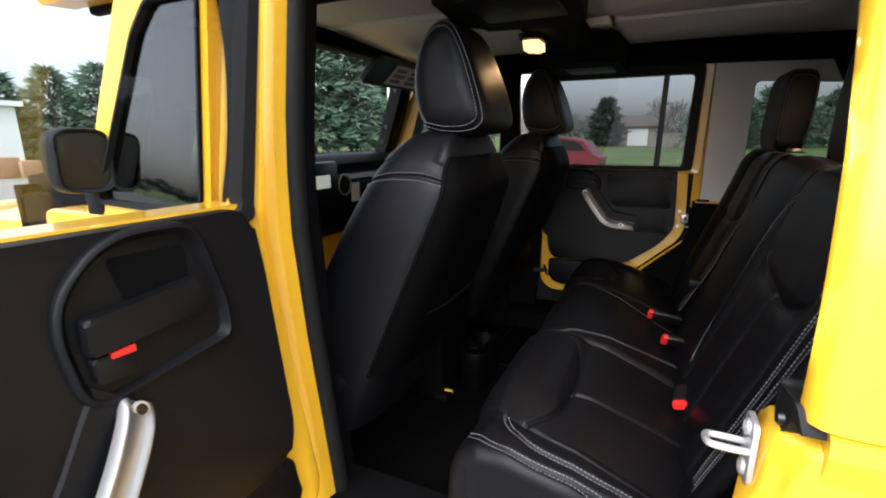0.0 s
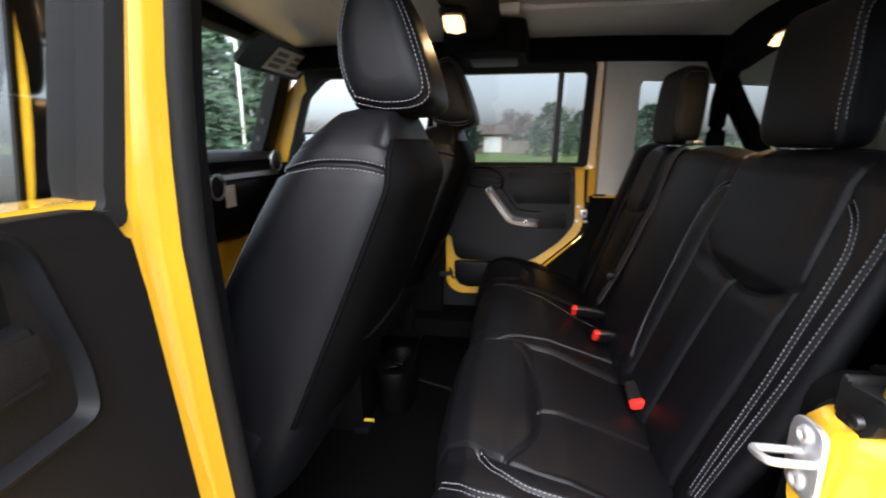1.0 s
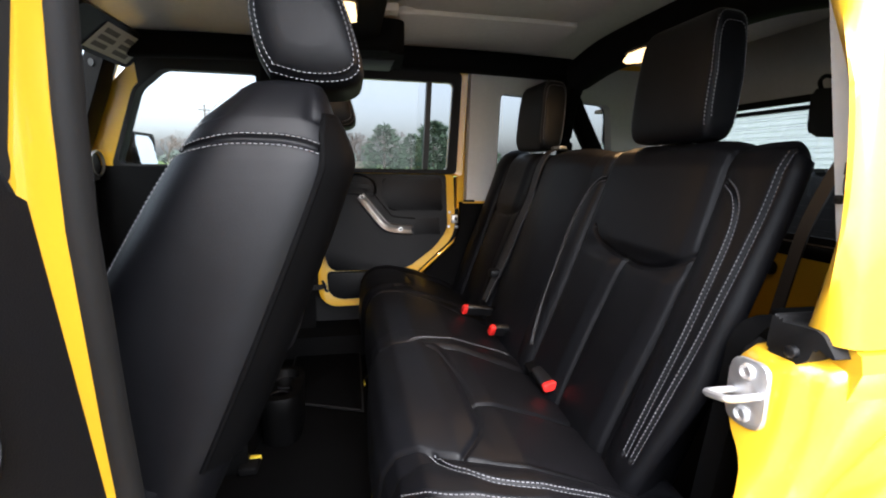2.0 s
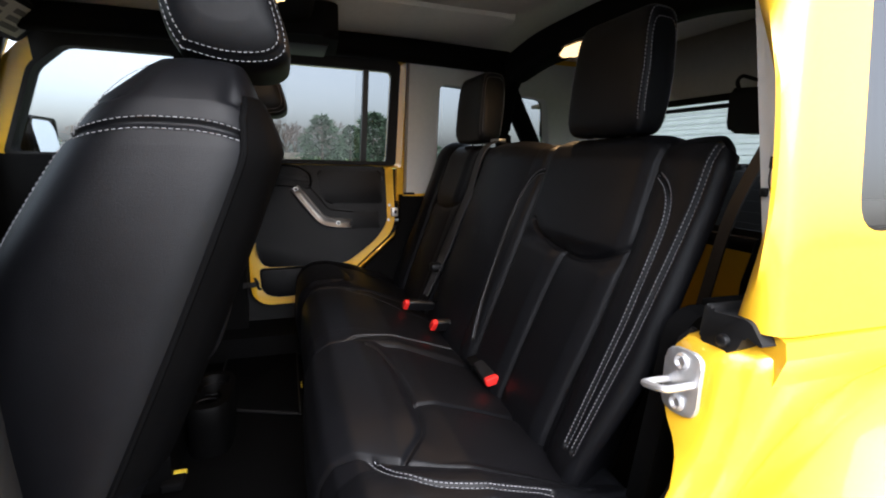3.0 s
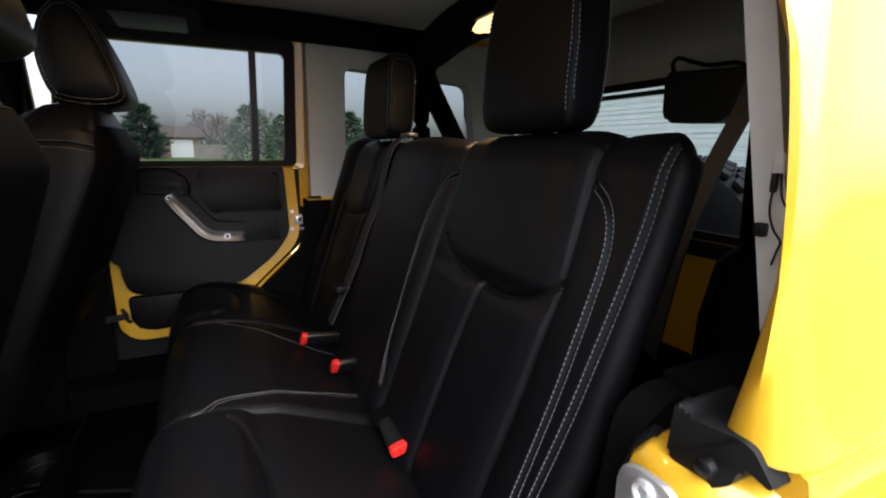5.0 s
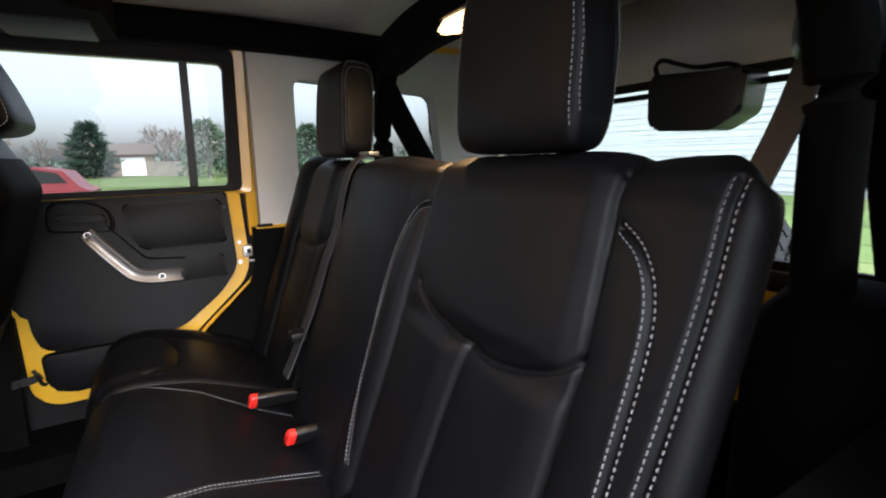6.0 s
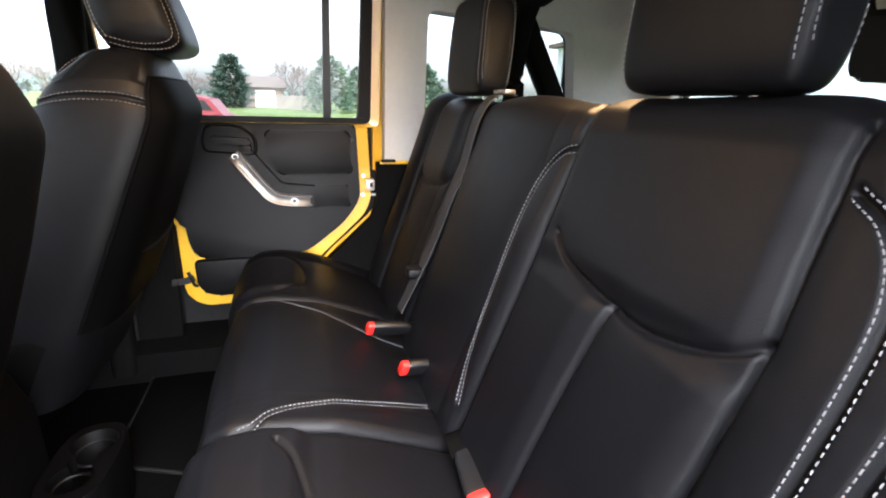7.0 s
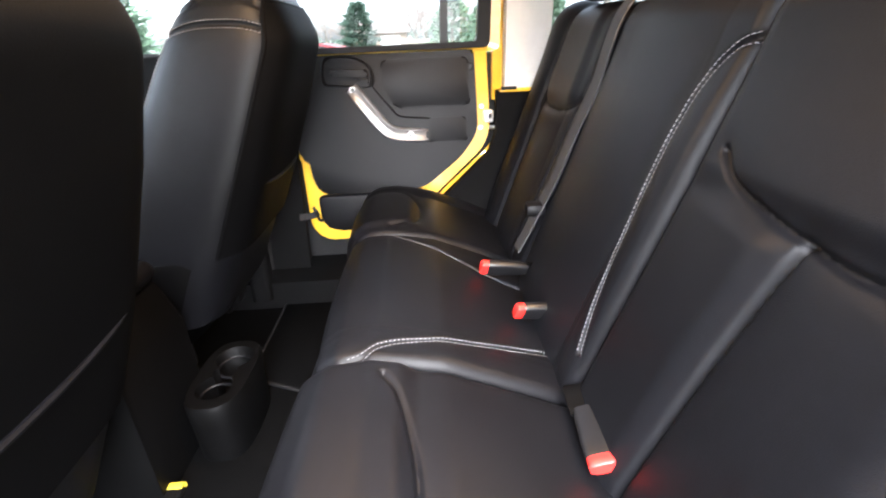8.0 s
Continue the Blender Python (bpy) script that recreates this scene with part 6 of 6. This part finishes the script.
single("pavement", bm, ASPHALT, "worn grey asphalt of a parking lot", "pavement", kind="structure")

BARK = material("grey_bark", (0.13, 0.11, 0.09, 1), 0.9, coarse=2, fine=20, spread=0.3, bump=0.6, bump_scale=30)
TWIG = material("bare_twigs", (0.16, 0.12, 0.10, 1), 0.9, coarse=2, fine=20, spread=0.3)
NEEDLE = material("pine_needles", (0.065, 0.11, 0.065, 1), 0.9, coarse=0.6, fine=6, spread=0.5)
DARK_LEAF = material("dark_evergreen", (0.022, 0.048, 0.03, 1), 0.9, coarse=0.6, fine=6, spread=0.5)
# paler and greyer than the near needles: distance haze put into the colour
HAZE_LEAF = material("hazed_grey_green_woods", (0.10, 0.12, 0.10, 1), 0.95, coarse=0.3, fine=3, spread=0.4)


def evergreen(at, high, wide, mat, label, seed, shape=1.0, count=900):
    rnd = random.Random(seed)
    t = thing("evergreen_tree", at, label, "tree", "evergreen trees")
    x, y, z = at
    bm = bmesh.new()
    tube(bm, [(x, y, z), (x + 0.05, y, z + high * 0.5), (x, y, z + high * 0.97)], [0.16, 0.10, 0.02], 8)
    part("trunk", bm, BARK, t)
    bm = bmesh.new()
    for k in range(count):
        h = 0.04 + 0.96 * rnd.random()
        r = wide * 0.5 * (1 - h) ** shape * (1.0 + 0.25 * math.sin(h * 37 + seed)) + 0.08
        if shape < 0.8:
            r *= min(1.0, 0.55 + h * 2.2)
        a = rnd.random() * 2 * math.pi
        rr = r * math.sqrt(0.25 + 0.75 * rnd.random()) * (1 + 0.16 * math.sin(3 * a + seed) + 0.12 * rnd.gauss(0, 1))
        c = Vector((x + rr * math.cos(a), y + rr * math.sin(a), z + h * high))
        out_dir = Vector((math.cos(a), math.sin(a), -0.15 + 0.5 * rnd.random()))
        size = high * (0.035 + 0.035 * rnd.random())
        for m in range(5):
            d = (out_dir + Vector((rnd.gauss(0, 0.5), rnd.gauss(0, 0.5), rnd.gauss(0, 0.4)))).normalized()
            w = d.orthogonal().normalized() * size * 0.22
            vs = [bm.verts.new(q) for q in (c - w, c + w, c + d * size * 1.5 + w * 0.3, c + d * size * 1.8)]
            bm.faces.new(vs)
    part("crown", bm, mat, t)
    return t


def bare_tree(at, high, wide, label, seed, mat=None, depth=5):
    rnd = random.Random(seed)
    t = thing("bare_tree", at, label, "tree", "bare trees")
    bm = bmesh.new()
    limbs = []

    def grow_branch(p, d, length, r, level):
        q = p + d * length
        mid = p + d * length * 0.5 + Vector((rnd.gauss(0, 0.05), rnd.gauss(0, 0.05), 0)) * length
        n = 6 if level > 2 else 4 if level > 1 else 3
        r = max(r, 0.022)
        tube(bm if level >= depth - 1 else twig, [p, mid, q], [r, r * 0.8, r * 0.6], n)
        if level == 0:
            return
        kids = 4 if level >= depth - 1 else 3
        for k in range(kids):
            a = 2 * math.pi * (k + rnd.random()) / kids
            bend = 0.35 + 0.35 * rnd.random()
            u = d.orthogonal().normalized()
            v = d.cross(u)
            nd = (d + (u * math.cos(a) + v * math.sin(a)) * bend * wide + Vector((0, 0, 0.12))).normalized()
            grow_branch(p + d * length * (0.65 + 0.35 * rnd.random()), nd, length * (0.62 + 0.18 * rnd.random()), r * 0.58, level - 1)

    twig = bmesh.new()
    grow_branch(Vector(at), Vector((0.03, 0.02, 1)).normalized(), high * 0.30, high * 0.018, depth)
    part("trunk", bm, mat or BARK, t)
    part("crown", twig, mat or TWIG, t, "fine bare branches")
    return t


evergreen((58, 6.7, 0), 5.4, 4.4, DARK_LEAF, "dark rounded evergreen tree on the lawn", 3, 0.55, 1200)
bare_tree((60.5, 0.2, 0), 6.6, 1.1, "bare spreading tree with grey branches beside the house", 5)
bare_tree((72, 3.4, 0), 6.0, 1.0, "bare tree with grey branches behind the house", 8, None, 4)
evergreen((46, -3.0, 0), 4.9, 5.0, NEEDLE, "loose green pine tree on the lawn", 11, 0.55, 520)
evergreen((50, -6.2, 0), 4.4, 4.0, NEEDLE, "small green pine tree on the lawn", 12, 0.6, 450)
evergreen((55, -9.5, 0), 6.2, 7.2, NEEDLE, "broad loose green pine on the lawn", 13, 0.55, 1400)
evergreen((60, -15.5, 0), 5.6, 6.6, NEEDLE, "broad loose green pine on the lawn", 14, 0.55, 1200)
bare_tree((66, -5.5, 0), 8.0, 1.25, "bare spreading tree with grey branches behind the pines", 21)
bare_tree((70, -13.0, 0), 7.5, 1.2, "bare grey tree behind the pines", 22, None, 4)
bare_tree((70, -1.0, 0), 7.0, 1.2, "bare grey tree behind the pines", 15, None, 4)
bare_tree((75, 18.0, 0), 7.5, 1.2, "bare grey tree by the road", 16, None, 4)
bare_tree((75, 24.0, 0), 7.0, 1.2, "bare grey tree by the road", 17, None, 4)
bare_tree((72, 21.0, 0), 6.0, 1.2, "bare grey tree by the road", 18, None, 4)
for k, (px, py, hh) in enumerate(((78, 14.0, 6.5), (80, 28.0, 7.0), (78, 32.0, 6.5), (82, 37.0, 7.5), (80, 11.0, 6.0), (79, -9.0, 6.5), (80, -17.5, 6.5))):
    bare_tree((px, py, 0), hh, 1.2, "bare grey tree in the row along the road", 60 + k, None, 4)
# pines ahead of the car, seen through the windscreen
k = 0
for px, py, hh, ww in ((33, 25, 11.0, 6.5), (37, 26, 12.0, 6.5), (41, 24.5, 11.0, 6.5), (45, 27, 10.6, 6.0), (29.5, 26, 10.5, 6.5), (25.5, 27, 10.0, 6.0), (11, 30, 4.6, 4.0), (13.6, 30.5, 5.0, 4.2), (16.4, 31, 5.6, 4.4), (19.6, 31, 6.0, 4.6), (8.8, 29, 4.2, 3.4)):
    evergreen((px, py, 0), hh, ww, NEEDLE, "tall green pine in a row at the edge of the lot", 30 + k, 0.75, 700)
    k += 1

# far woods: one low uneven belt round the horizon, haze painted into its colour
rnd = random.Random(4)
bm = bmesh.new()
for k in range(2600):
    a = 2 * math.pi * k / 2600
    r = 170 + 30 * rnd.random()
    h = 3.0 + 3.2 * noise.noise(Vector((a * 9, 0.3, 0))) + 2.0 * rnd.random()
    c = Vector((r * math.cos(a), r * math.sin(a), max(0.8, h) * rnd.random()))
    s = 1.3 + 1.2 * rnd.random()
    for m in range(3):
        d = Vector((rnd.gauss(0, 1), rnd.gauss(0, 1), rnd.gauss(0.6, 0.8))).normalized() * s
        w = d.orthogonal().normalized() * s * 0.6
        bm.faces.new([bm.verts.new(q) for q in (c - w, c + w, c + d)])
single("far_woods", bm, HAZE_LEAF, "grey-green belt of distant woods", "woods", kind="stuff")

# house with a white garage door, and its fence
house = thing("house", (64, 6.5, 0), "low brick house with brown roof and white garage door", "house")
BRICK = material("tan_brick", (0.26, 0.19, 0.15, 1), 0.9, coarse=1, fine=8, spread=0.2)
ROOF = material("brown_shingles", (0.14, 0.11, 0.09, 1), 0.9, coarse=1, fine=8, spread=0.2)
WHITE = material("white_paint", (0.78, 0.78, 0.76, 1), 0.6, coarse=1, fine=8, spread=0.04)
WOOD = material("weathered_fence", (0.24, 0.21, 0.18, 1), 0.9, coarse=1, fine=8, spread=0.25)
bm = bmesh.new()
box(bm, (62, 1.5, 0), (70, 9.0, 2.4))
part("wall", bm, BRICK, house)
bm = bmesh.new()
loft(bm, [[(61.4, y, 2.35), (70.6, y, 2.35), (66, y, 3.7)] for y in (1.0, 9.5)])
part("roof", bm, ROOF, house)
bm = bmesh.new()
box(bm, (61.93, 2.3, 0.05), (61.99, 4.6, 2.05))
gdoor = part("garage_door", bm, WHITE, house, "white garage door")
for k in range(4):
    bm = bmesh.new()
    box(bm, (61.90, 2.35, 0.1 + 0.49 * k), (61.929, 4.55, 0.54 + 0.49 * k))
    part("door_section", bm, WHITE, gdoor)
bm = bmesh.new()
box(bm, (61.96, 5.6, 0.9), (61.99, 6.8, 1.9))
part("window", bm, PLASTIC_FINE, house)
fence = thing("fence", (56, 1.5, 0), "weathered grey board fence beside the house", "fence")
for k in range(34):
    bm = bmesh.new()
    y = 1.9 - 0.125 * k
    box(bm, (56.0 - 0.1 * k, y - 0.055, 0.05), (56.03 - 0.1 * k, y + 0.055, 1.50 + 0.03 * math.sin(k * 1.7)))
    part("board", bm, WOOD, fence)

# red car parked on the far side of the lawn drive
red_car = thing("parked_car", (13, 2.6, 0), "red hatchback parked on the drive beyond the lawn", "car")
REDP = material("red_car_paint", (0.20, 0.018, 0.025, 1), 0.5, coat=0.2, spread=0.05)
bm = bmesh.new()
bprof = [(1.75, 0.3), (1.70, 0.75), (1.9, 0.86), (2.15, 1.20), (2.6, 1.30), (3.6, 1.30), (4.1, 0.95), (5.0, 0.85), (5.2, 0.6), (5.15, 0.3)]
loft(bm, [[(12.0 + s, y, z) for y, z in bprof] for s in (0.0, 0.1, 1.5, 1.6)])
part("body", bm, REDP, red_car, angle=30)
for xx in (11.985, 13.6):
    bm = bmesh.new()
    slab(bm, [(2.25, 1.16), (2.62, 1.25), (3.5, 1.25), (3.85, 0.98), (2.1, 0.95)], lambda y, z, w: (xx + 0.015 * w, y, z))
    part("window", bm, PLASTIC_FINE, red_car, "dark car window")
for yy in (2.3, 4.5):
    for xx in (11.97, 13.5):
        bm = bmesh.new()
        loft(bm, [[(xx + o, yy + r * math.cos(a), 0.31 + r * math.sin(a)) for a in (2 * math.pi * i / 24 for i in range(24))] for o, r in ((0.0, 0.26), (0.02, 0.31), (0.14, 0.31), (0.16, 0.26))])
        part("wheel", bm, RUBBER, red_car)

# pale sided building behind the car
hall = thing("sided_building", (4, -15, 0), "long pale grey building with horizontal siding beyond the lawn", "building")
SIDING = material("pale_grey_siding", (0.72, 0.74, 0.76, 1), 0.6, coarse=0.3, fine=4, spread=0.06)
bm = bmesh.new()
box(bm, (-3, -22, 0), (26, -15.02, 4.6))
part("wall", bm, SIDING, hall)
for k in range(22):
    bm = bmesh.new()
    loft(bm, [[(x, -15.019, 0.1 + 0.2 * k), (x, -14.98, 0.1 + 0.2 * k), (x, -14.995, 0.295 + 0.2 * k), (x, -15.019, 0.295 + 0.2 * k)] for x in (-3, 26)])
    part("siding_board", bm, SIDING, hall)
bm = bmesh.new()
loft(bm, [[(x, -22.5, 4.55), (x, -14.6, 4.55), (x, -14.6, 4.75), (x, -18.5, 5.8), (x, -22.5, 4.75)] for x in (-3.5, 26.5)])
part("roof", bm, ROOF, hall)

# pole and white shed beside the lot
pole = thing("light_pole", (35.3, 26, 0), "pale metal pole among the pines", "pole")
bm = bmesh.new()
tube(bm, [(34.5, 22, 0), (34.5, 22, 9)], 0.10, 10)
part("shaft", bm, WHITE, pole)
pole2 = thing("utility_pole", (75, 19.5, 0), "dark wooden utility pole by the road", "pole")
bm = bmesh.new()
tube(bm, [(72, 20.2, 0), (72, 20.2, 9.0)], [0.16, 0.11], 8)
part("shaft", bm, BARK, pole2)
bm = bmesh.new()
box(bm, (71.9, 19.4, 8.2), (72.1, 21.0, 8.35))
part("cross_arm", bm, BARK, pole2)

shed = thing("shed", (6.0, 23, 0), "white metal building at the edge of the lot", "building")
bm = bmesh.new()
box(bm, (2.0, 22, 0), (8.2, 27, 2.5))
part("wall", bm, WHITE, shed)
bm = bmesh.new()
loft(bm, [[(1.8, 21.8, z) , (8.4, 21.8, z), (8.4, 27.2, z), (1.8, 27.2, z)] for z in (2.52, 2.7)])
part("roof", bm, WHITE, shed)
for bx, by, bs in ((7.3, 21.2, 0.55), (7.9, 21.0, 0.45), (7.2, 21.3, 0.5)):
    crate = thing("box", (bx, by, 0), "brown cardboard box on the asphalt", "box", "boxes by the building")
    bm = bmesh.new()
    box(bm, (bx - bs, by - 0.4, 0.006), (bx + bs * 0.4, by + 0.3, bs * 1.3), 0.02)
    part("carton", bm, material("brown_cardboard", (0.30, 0.17, 0.11, 1), 0.85), crate)


# ---- small fittings ----
# connector and wires on the lining beside the driver's side rear pillar
plug = thing("wire_connector", (-0.785, -0.083, 1.27), "pale grey wire connector with two black wires on the lining", "connector")
bm = bmesh.new()
loft(bm, [ellipse_ring(Vector((-0.7815, -0.077, z)), Vector((1, 0, 0)), Vector((0, 1, 0)), a, 0.006, 5.0, 16) for z, a in ((1.272, 0.0062), (1.274, 0.0068), (1.291, 0.0055), (1.2925, 0.0045))])
part("connector_body", bm, LINER, plug)
bm = bmesh.new()
loft(bm, [ellipse_ring(Vector((-0.779, -0.075, z)), Vector((1, 0, 0)), Vector((0, 1, 0)), a, 0.0035, 4.0, 16) for z, a in ((1.252, 0.0024), (1.255, 0.003), (1.273, 0.003))])
part("connector_plug", bm, PLASTIC_FINE, plug)
for path in ([(-0.779, -0.075, 1.256), (-0.7785, -0.074, 1.24), (-0.781, -0.073, 1.226), (-0.787, -0.073, 1.212), (-0.794, -0.074, 1.202), (-0.790, -0.077, 1.19), (-0.786, -0.079, 1.175)],
             [(-0.784, -0.076, 1.274), (-0.786, -0.075, 1.258), (-0.790, -0.074, 1.245), (-0.796, -0.075, 1.235)]):
    bm = bmesh.new()
    tube(bm, curve(path, 6), 0.0012, 8)
    part("wire", bm, RUBBER, plug)
plug.scale = (0.66, 0.66, 0.66)
hook = thing("trim_hook", (-0.776, -0.08, 1.225), "small black trim hook on the lining", "hook")
bm = bmesh.new()
slab(bm, rounded([(-0.7795, 1.226), (-0.771, 1.226), (-0.771, 1.236), (-0.7795, 1.236)], 0.002), lambda x, z, w: (x, -0.084 + 0.006 * w, z), 0.001)
part("hook_plate", bm, PLASTIC_FINE, hook)
bm = bmesh.new()
slab(bm, [(-0.7755 + 0.002 * math.cos(a), 1.231 + 0.002 * math.sin(a)) for a in np.linspace(0, 2 * math.pi, 13)[:-1]], lambda x, z, w: (x, -0.0785 + 0.001 * w, z))
part("hook_eye", bm, RUBBER, hook)

# passenger side rear door: latch, hinge strap, plug, body flange behind its edge
latch = thing("door_latch", (0.727, 0.012, 1.04), "zinc door latch on the edge of the closed rear door", "door latch")
bm = bmesh.new()
box(bm, (0.700, 0.004, 1.022), (0.732, 0.030, 1.056), 0.004)
part("latch_case", bm, STEEL, latch)
bm = bmesh.new()
box(bm, (0.694, 0.010, 1.034), (0.704, 0.020, 1.048), 0.003)
part("latch_claw", bm, PLASTIC_FINE, latch)
for y, z in ((0.036, 1.066), (0.040, 1.006)):
    bm = bmesh.new()
    slab(bm, [(y + 0.006 * math.cos(a), z + 0.006 * math.sin(a)) for a in np.linspace(0, 2 * math.pi, 15)[:-1]], lambda a, b, w: (jamb(b, 0.016 - 0.004 * w), a, b))
    part("latch_screw", bm, STEEL, latch)
strap = thing("check_strap", (0.69, 0.56, 0.77), "black door check strap hooked at the hinge side of the door", "door strap")
bm = bmesh.new()
rail(bm, curve([(0.655, 0.600, 0.775), (0.670, 0.585, 0.772), (0.682, 0.566, 0.770), (0.688, 0.548, 0.776)], 6), [(-0.010, -0.002), (0.010, -0.002), (0.010, 0.002), (-0.010, 0.002)], (-0.8, -0.6, 0.0))
part("strap_web", bm, BELT, strap)
bm = bmesh.new()
tube(bm, curve([(0.684, 0.562, 0.795), (0.680, 0.556, 0.785), (0.680, 0.552, 0.770), (0.682, 0.548, 0.755), (0.686, 0.540, 0.750)], 5), 0.005, 8)
part("strap_hook", bm, PLASTIC_FINE, strap)
knob = thing("panel_plug", (0.708, 0.07, 1.18), "round black plug on the rear door panel", "plug")
bm = bmesh.new()
loft(bm, [ellipse_ring(Vector((0.712 - k, 0.071, 1.178)), Vector((0, 1, 0)), Vector((0, 0, 1)), r, r, 2.0, 18) for k, r in ((0.0, 0.010), (0.008, 0.010), (0.0095, 0.008), (0.007, 0.006))])
part("plug_head", bm, PLASTIC_FINE, knob)
bm = bmesh.new()
tube(bm, curve([(jamb(z, 0.03), y, z) for z, y in ((1.105, -0.010), (1.05, -0.012), (1.0, -0.012), (0.95, 0.008), (0.90, 0.062), (0.80, 0.174), (0.72, 0.216), (0.66, 0.240))], 5), 0.0055, 8)
part("body_flange", bm, PAINT, body, "yellow flange behind the closed rear door")
bm = bmesh.new()
box(bm, (0.688, -0.15, 1.106), (0.705, -0.012, 1.116), 0.003)
part("body_rail", bm, PAINT, body, "yellow rail under the lining")
bm = bmesh.new()
box(bm, (0.680, -0.060, 1.112), (0.694, -0.015, 1.121), 0.003)
part("rail_clip", bm, RUBBER, body, "black rubber clip")

# floor mat in the rear footwell
mat = thing("floor_mat", (0.36, 0.52, 0.525), "black ribbed carpet mat in the rear footwell", "floor mat", "floor mats")
bm = bmesh.new()
slab(bm, rounded([(0.12, 0.42), (0.58, 0.42), (0.58, 0.66), (0.22, 0.66)], 0.03), lambda x, y, w: (x, y, 0.522 + 0.008 * w), 0.004)
part("carpet", bm, CARPET, mat)
bm = bmesh.new()
tube(bm, [(x, y, 0.528) for x, y in rounded([(0.12, 0.42), (0.58, 0.42), (0.58, 0.66), (0.22, 0.66), (0.12, 0.42)], 0.03)], 0.004, 6)
part("mat_edging", bm, RUBBER, mat)

# release strap with a yellow end beside the console, and seat straps under the bench
YELLOW_WEB = material("yellow_webbing", (0.70, 0.52, 0.03, 1), 0.7, spread=0.15, bump=0.3, bump_scale=500)
release = thing("release_strap", (-0.085, 0.70, 0.522), "dark webbing release strap with a yellow end on the floor", "strap")
bm = bmesh.new()
box(bm, (-0.128, 0.676, 0.521), (-0.080, 0.722, 0.543), 0.007, 3)
part("strap_web", bm, PADDING, release)
bm = bmesh.new()
rail(bm, curve([(-0.092, 0.699, 0.5445), (-0.083, 0.699, 0.5455), (-0.0775, 0.699, 0.540), (-0.077, 0.699, 0.532)], 5), [(-0.024, -0.0012), (0.024, -0.0012), (0.024, 0.0012), (-0.024, 0.0012)], (0.6, 0.0, 1.0))
part("strap_end", bm, YELLOW_WEB, release, "yellow strap end")
for x in (0.193, -0.33):
    bm = bmesh.new()
    rail(bm, curve([(x, 0.36, 0.632), (x, 0.395, 0.625), (x, 0.408, 0.60), (x, 0.412, 0.588)], 5), [(-0.010, -0.001), (0.010, -0.001), (0.010, 0.001), (-0.010, 0.001)], (0.0, 1.0, 0.5))
    web = part("seat_strap", bm, PADDING, rear_seat, "black seat release strap")
    bm = bmesh.new()
    loft(bm, [ellipse_ring(Vector((x, 0.413, z)), Vector((1, 0, 0)), Vector((0, 1, 0)), 0.008 * w, 0.0025 * w, 3.0, 12) for z, w in ((0.574, 0.7), (0.576, 1.0), (0.588, 1.0), (0.590, 0.8))])
    part("strap_tip", bm, YELLOW_WEB, web, "yellow strap tip")

# gap between front door and pillar, hinge bolts and seal on the driver's side
bm = bmesh.new()
tube(bm, curve([(-0.748, 0.716, 1.62), (-0.754, 0.717, 1.559), (-0.766, 0.719, 1.477), (-0.780, 0.723, 1.379), (-0.784, 0.727, 1.34)], 5), [0.0042] * 16 + [0.003, 0.0025, 0.002, 0.0015, 0.001], 8)
part("door_gap", bm, RUBBER, body, "dark gap between front door and pillar")
bm = bmesh.new()
tube(bm, curve([(-0.775, 0.716, 1.06), (-0.763, 0.714, 0.96), (-0.751, 0.713, 0.878), (-0.738, 0.712, 0.76), (-0.728, 0.712, 0.64)], 5), 0.004, 8)
part("hinge_seal", bm, RUBBER, body, "black rubber strip beside the hinges")
for x, z in ((-0.752, 1.06), (-0.757, 0.993), (-0.727, 0.749)):
    bm = bmesh.new()
    slab(bm, [(x + 0.008 * math.cos(a), z + 0.008 * math.sin(a)) for a in np.linspace(0, 2 * math.pi, 7)[:-1]], lambda a, b, w: (a, 0.722 - 0.012 * w, b), 0.0015)
    part("hinge_bolt", bm, PAINT, body, "painted hinge bolt")
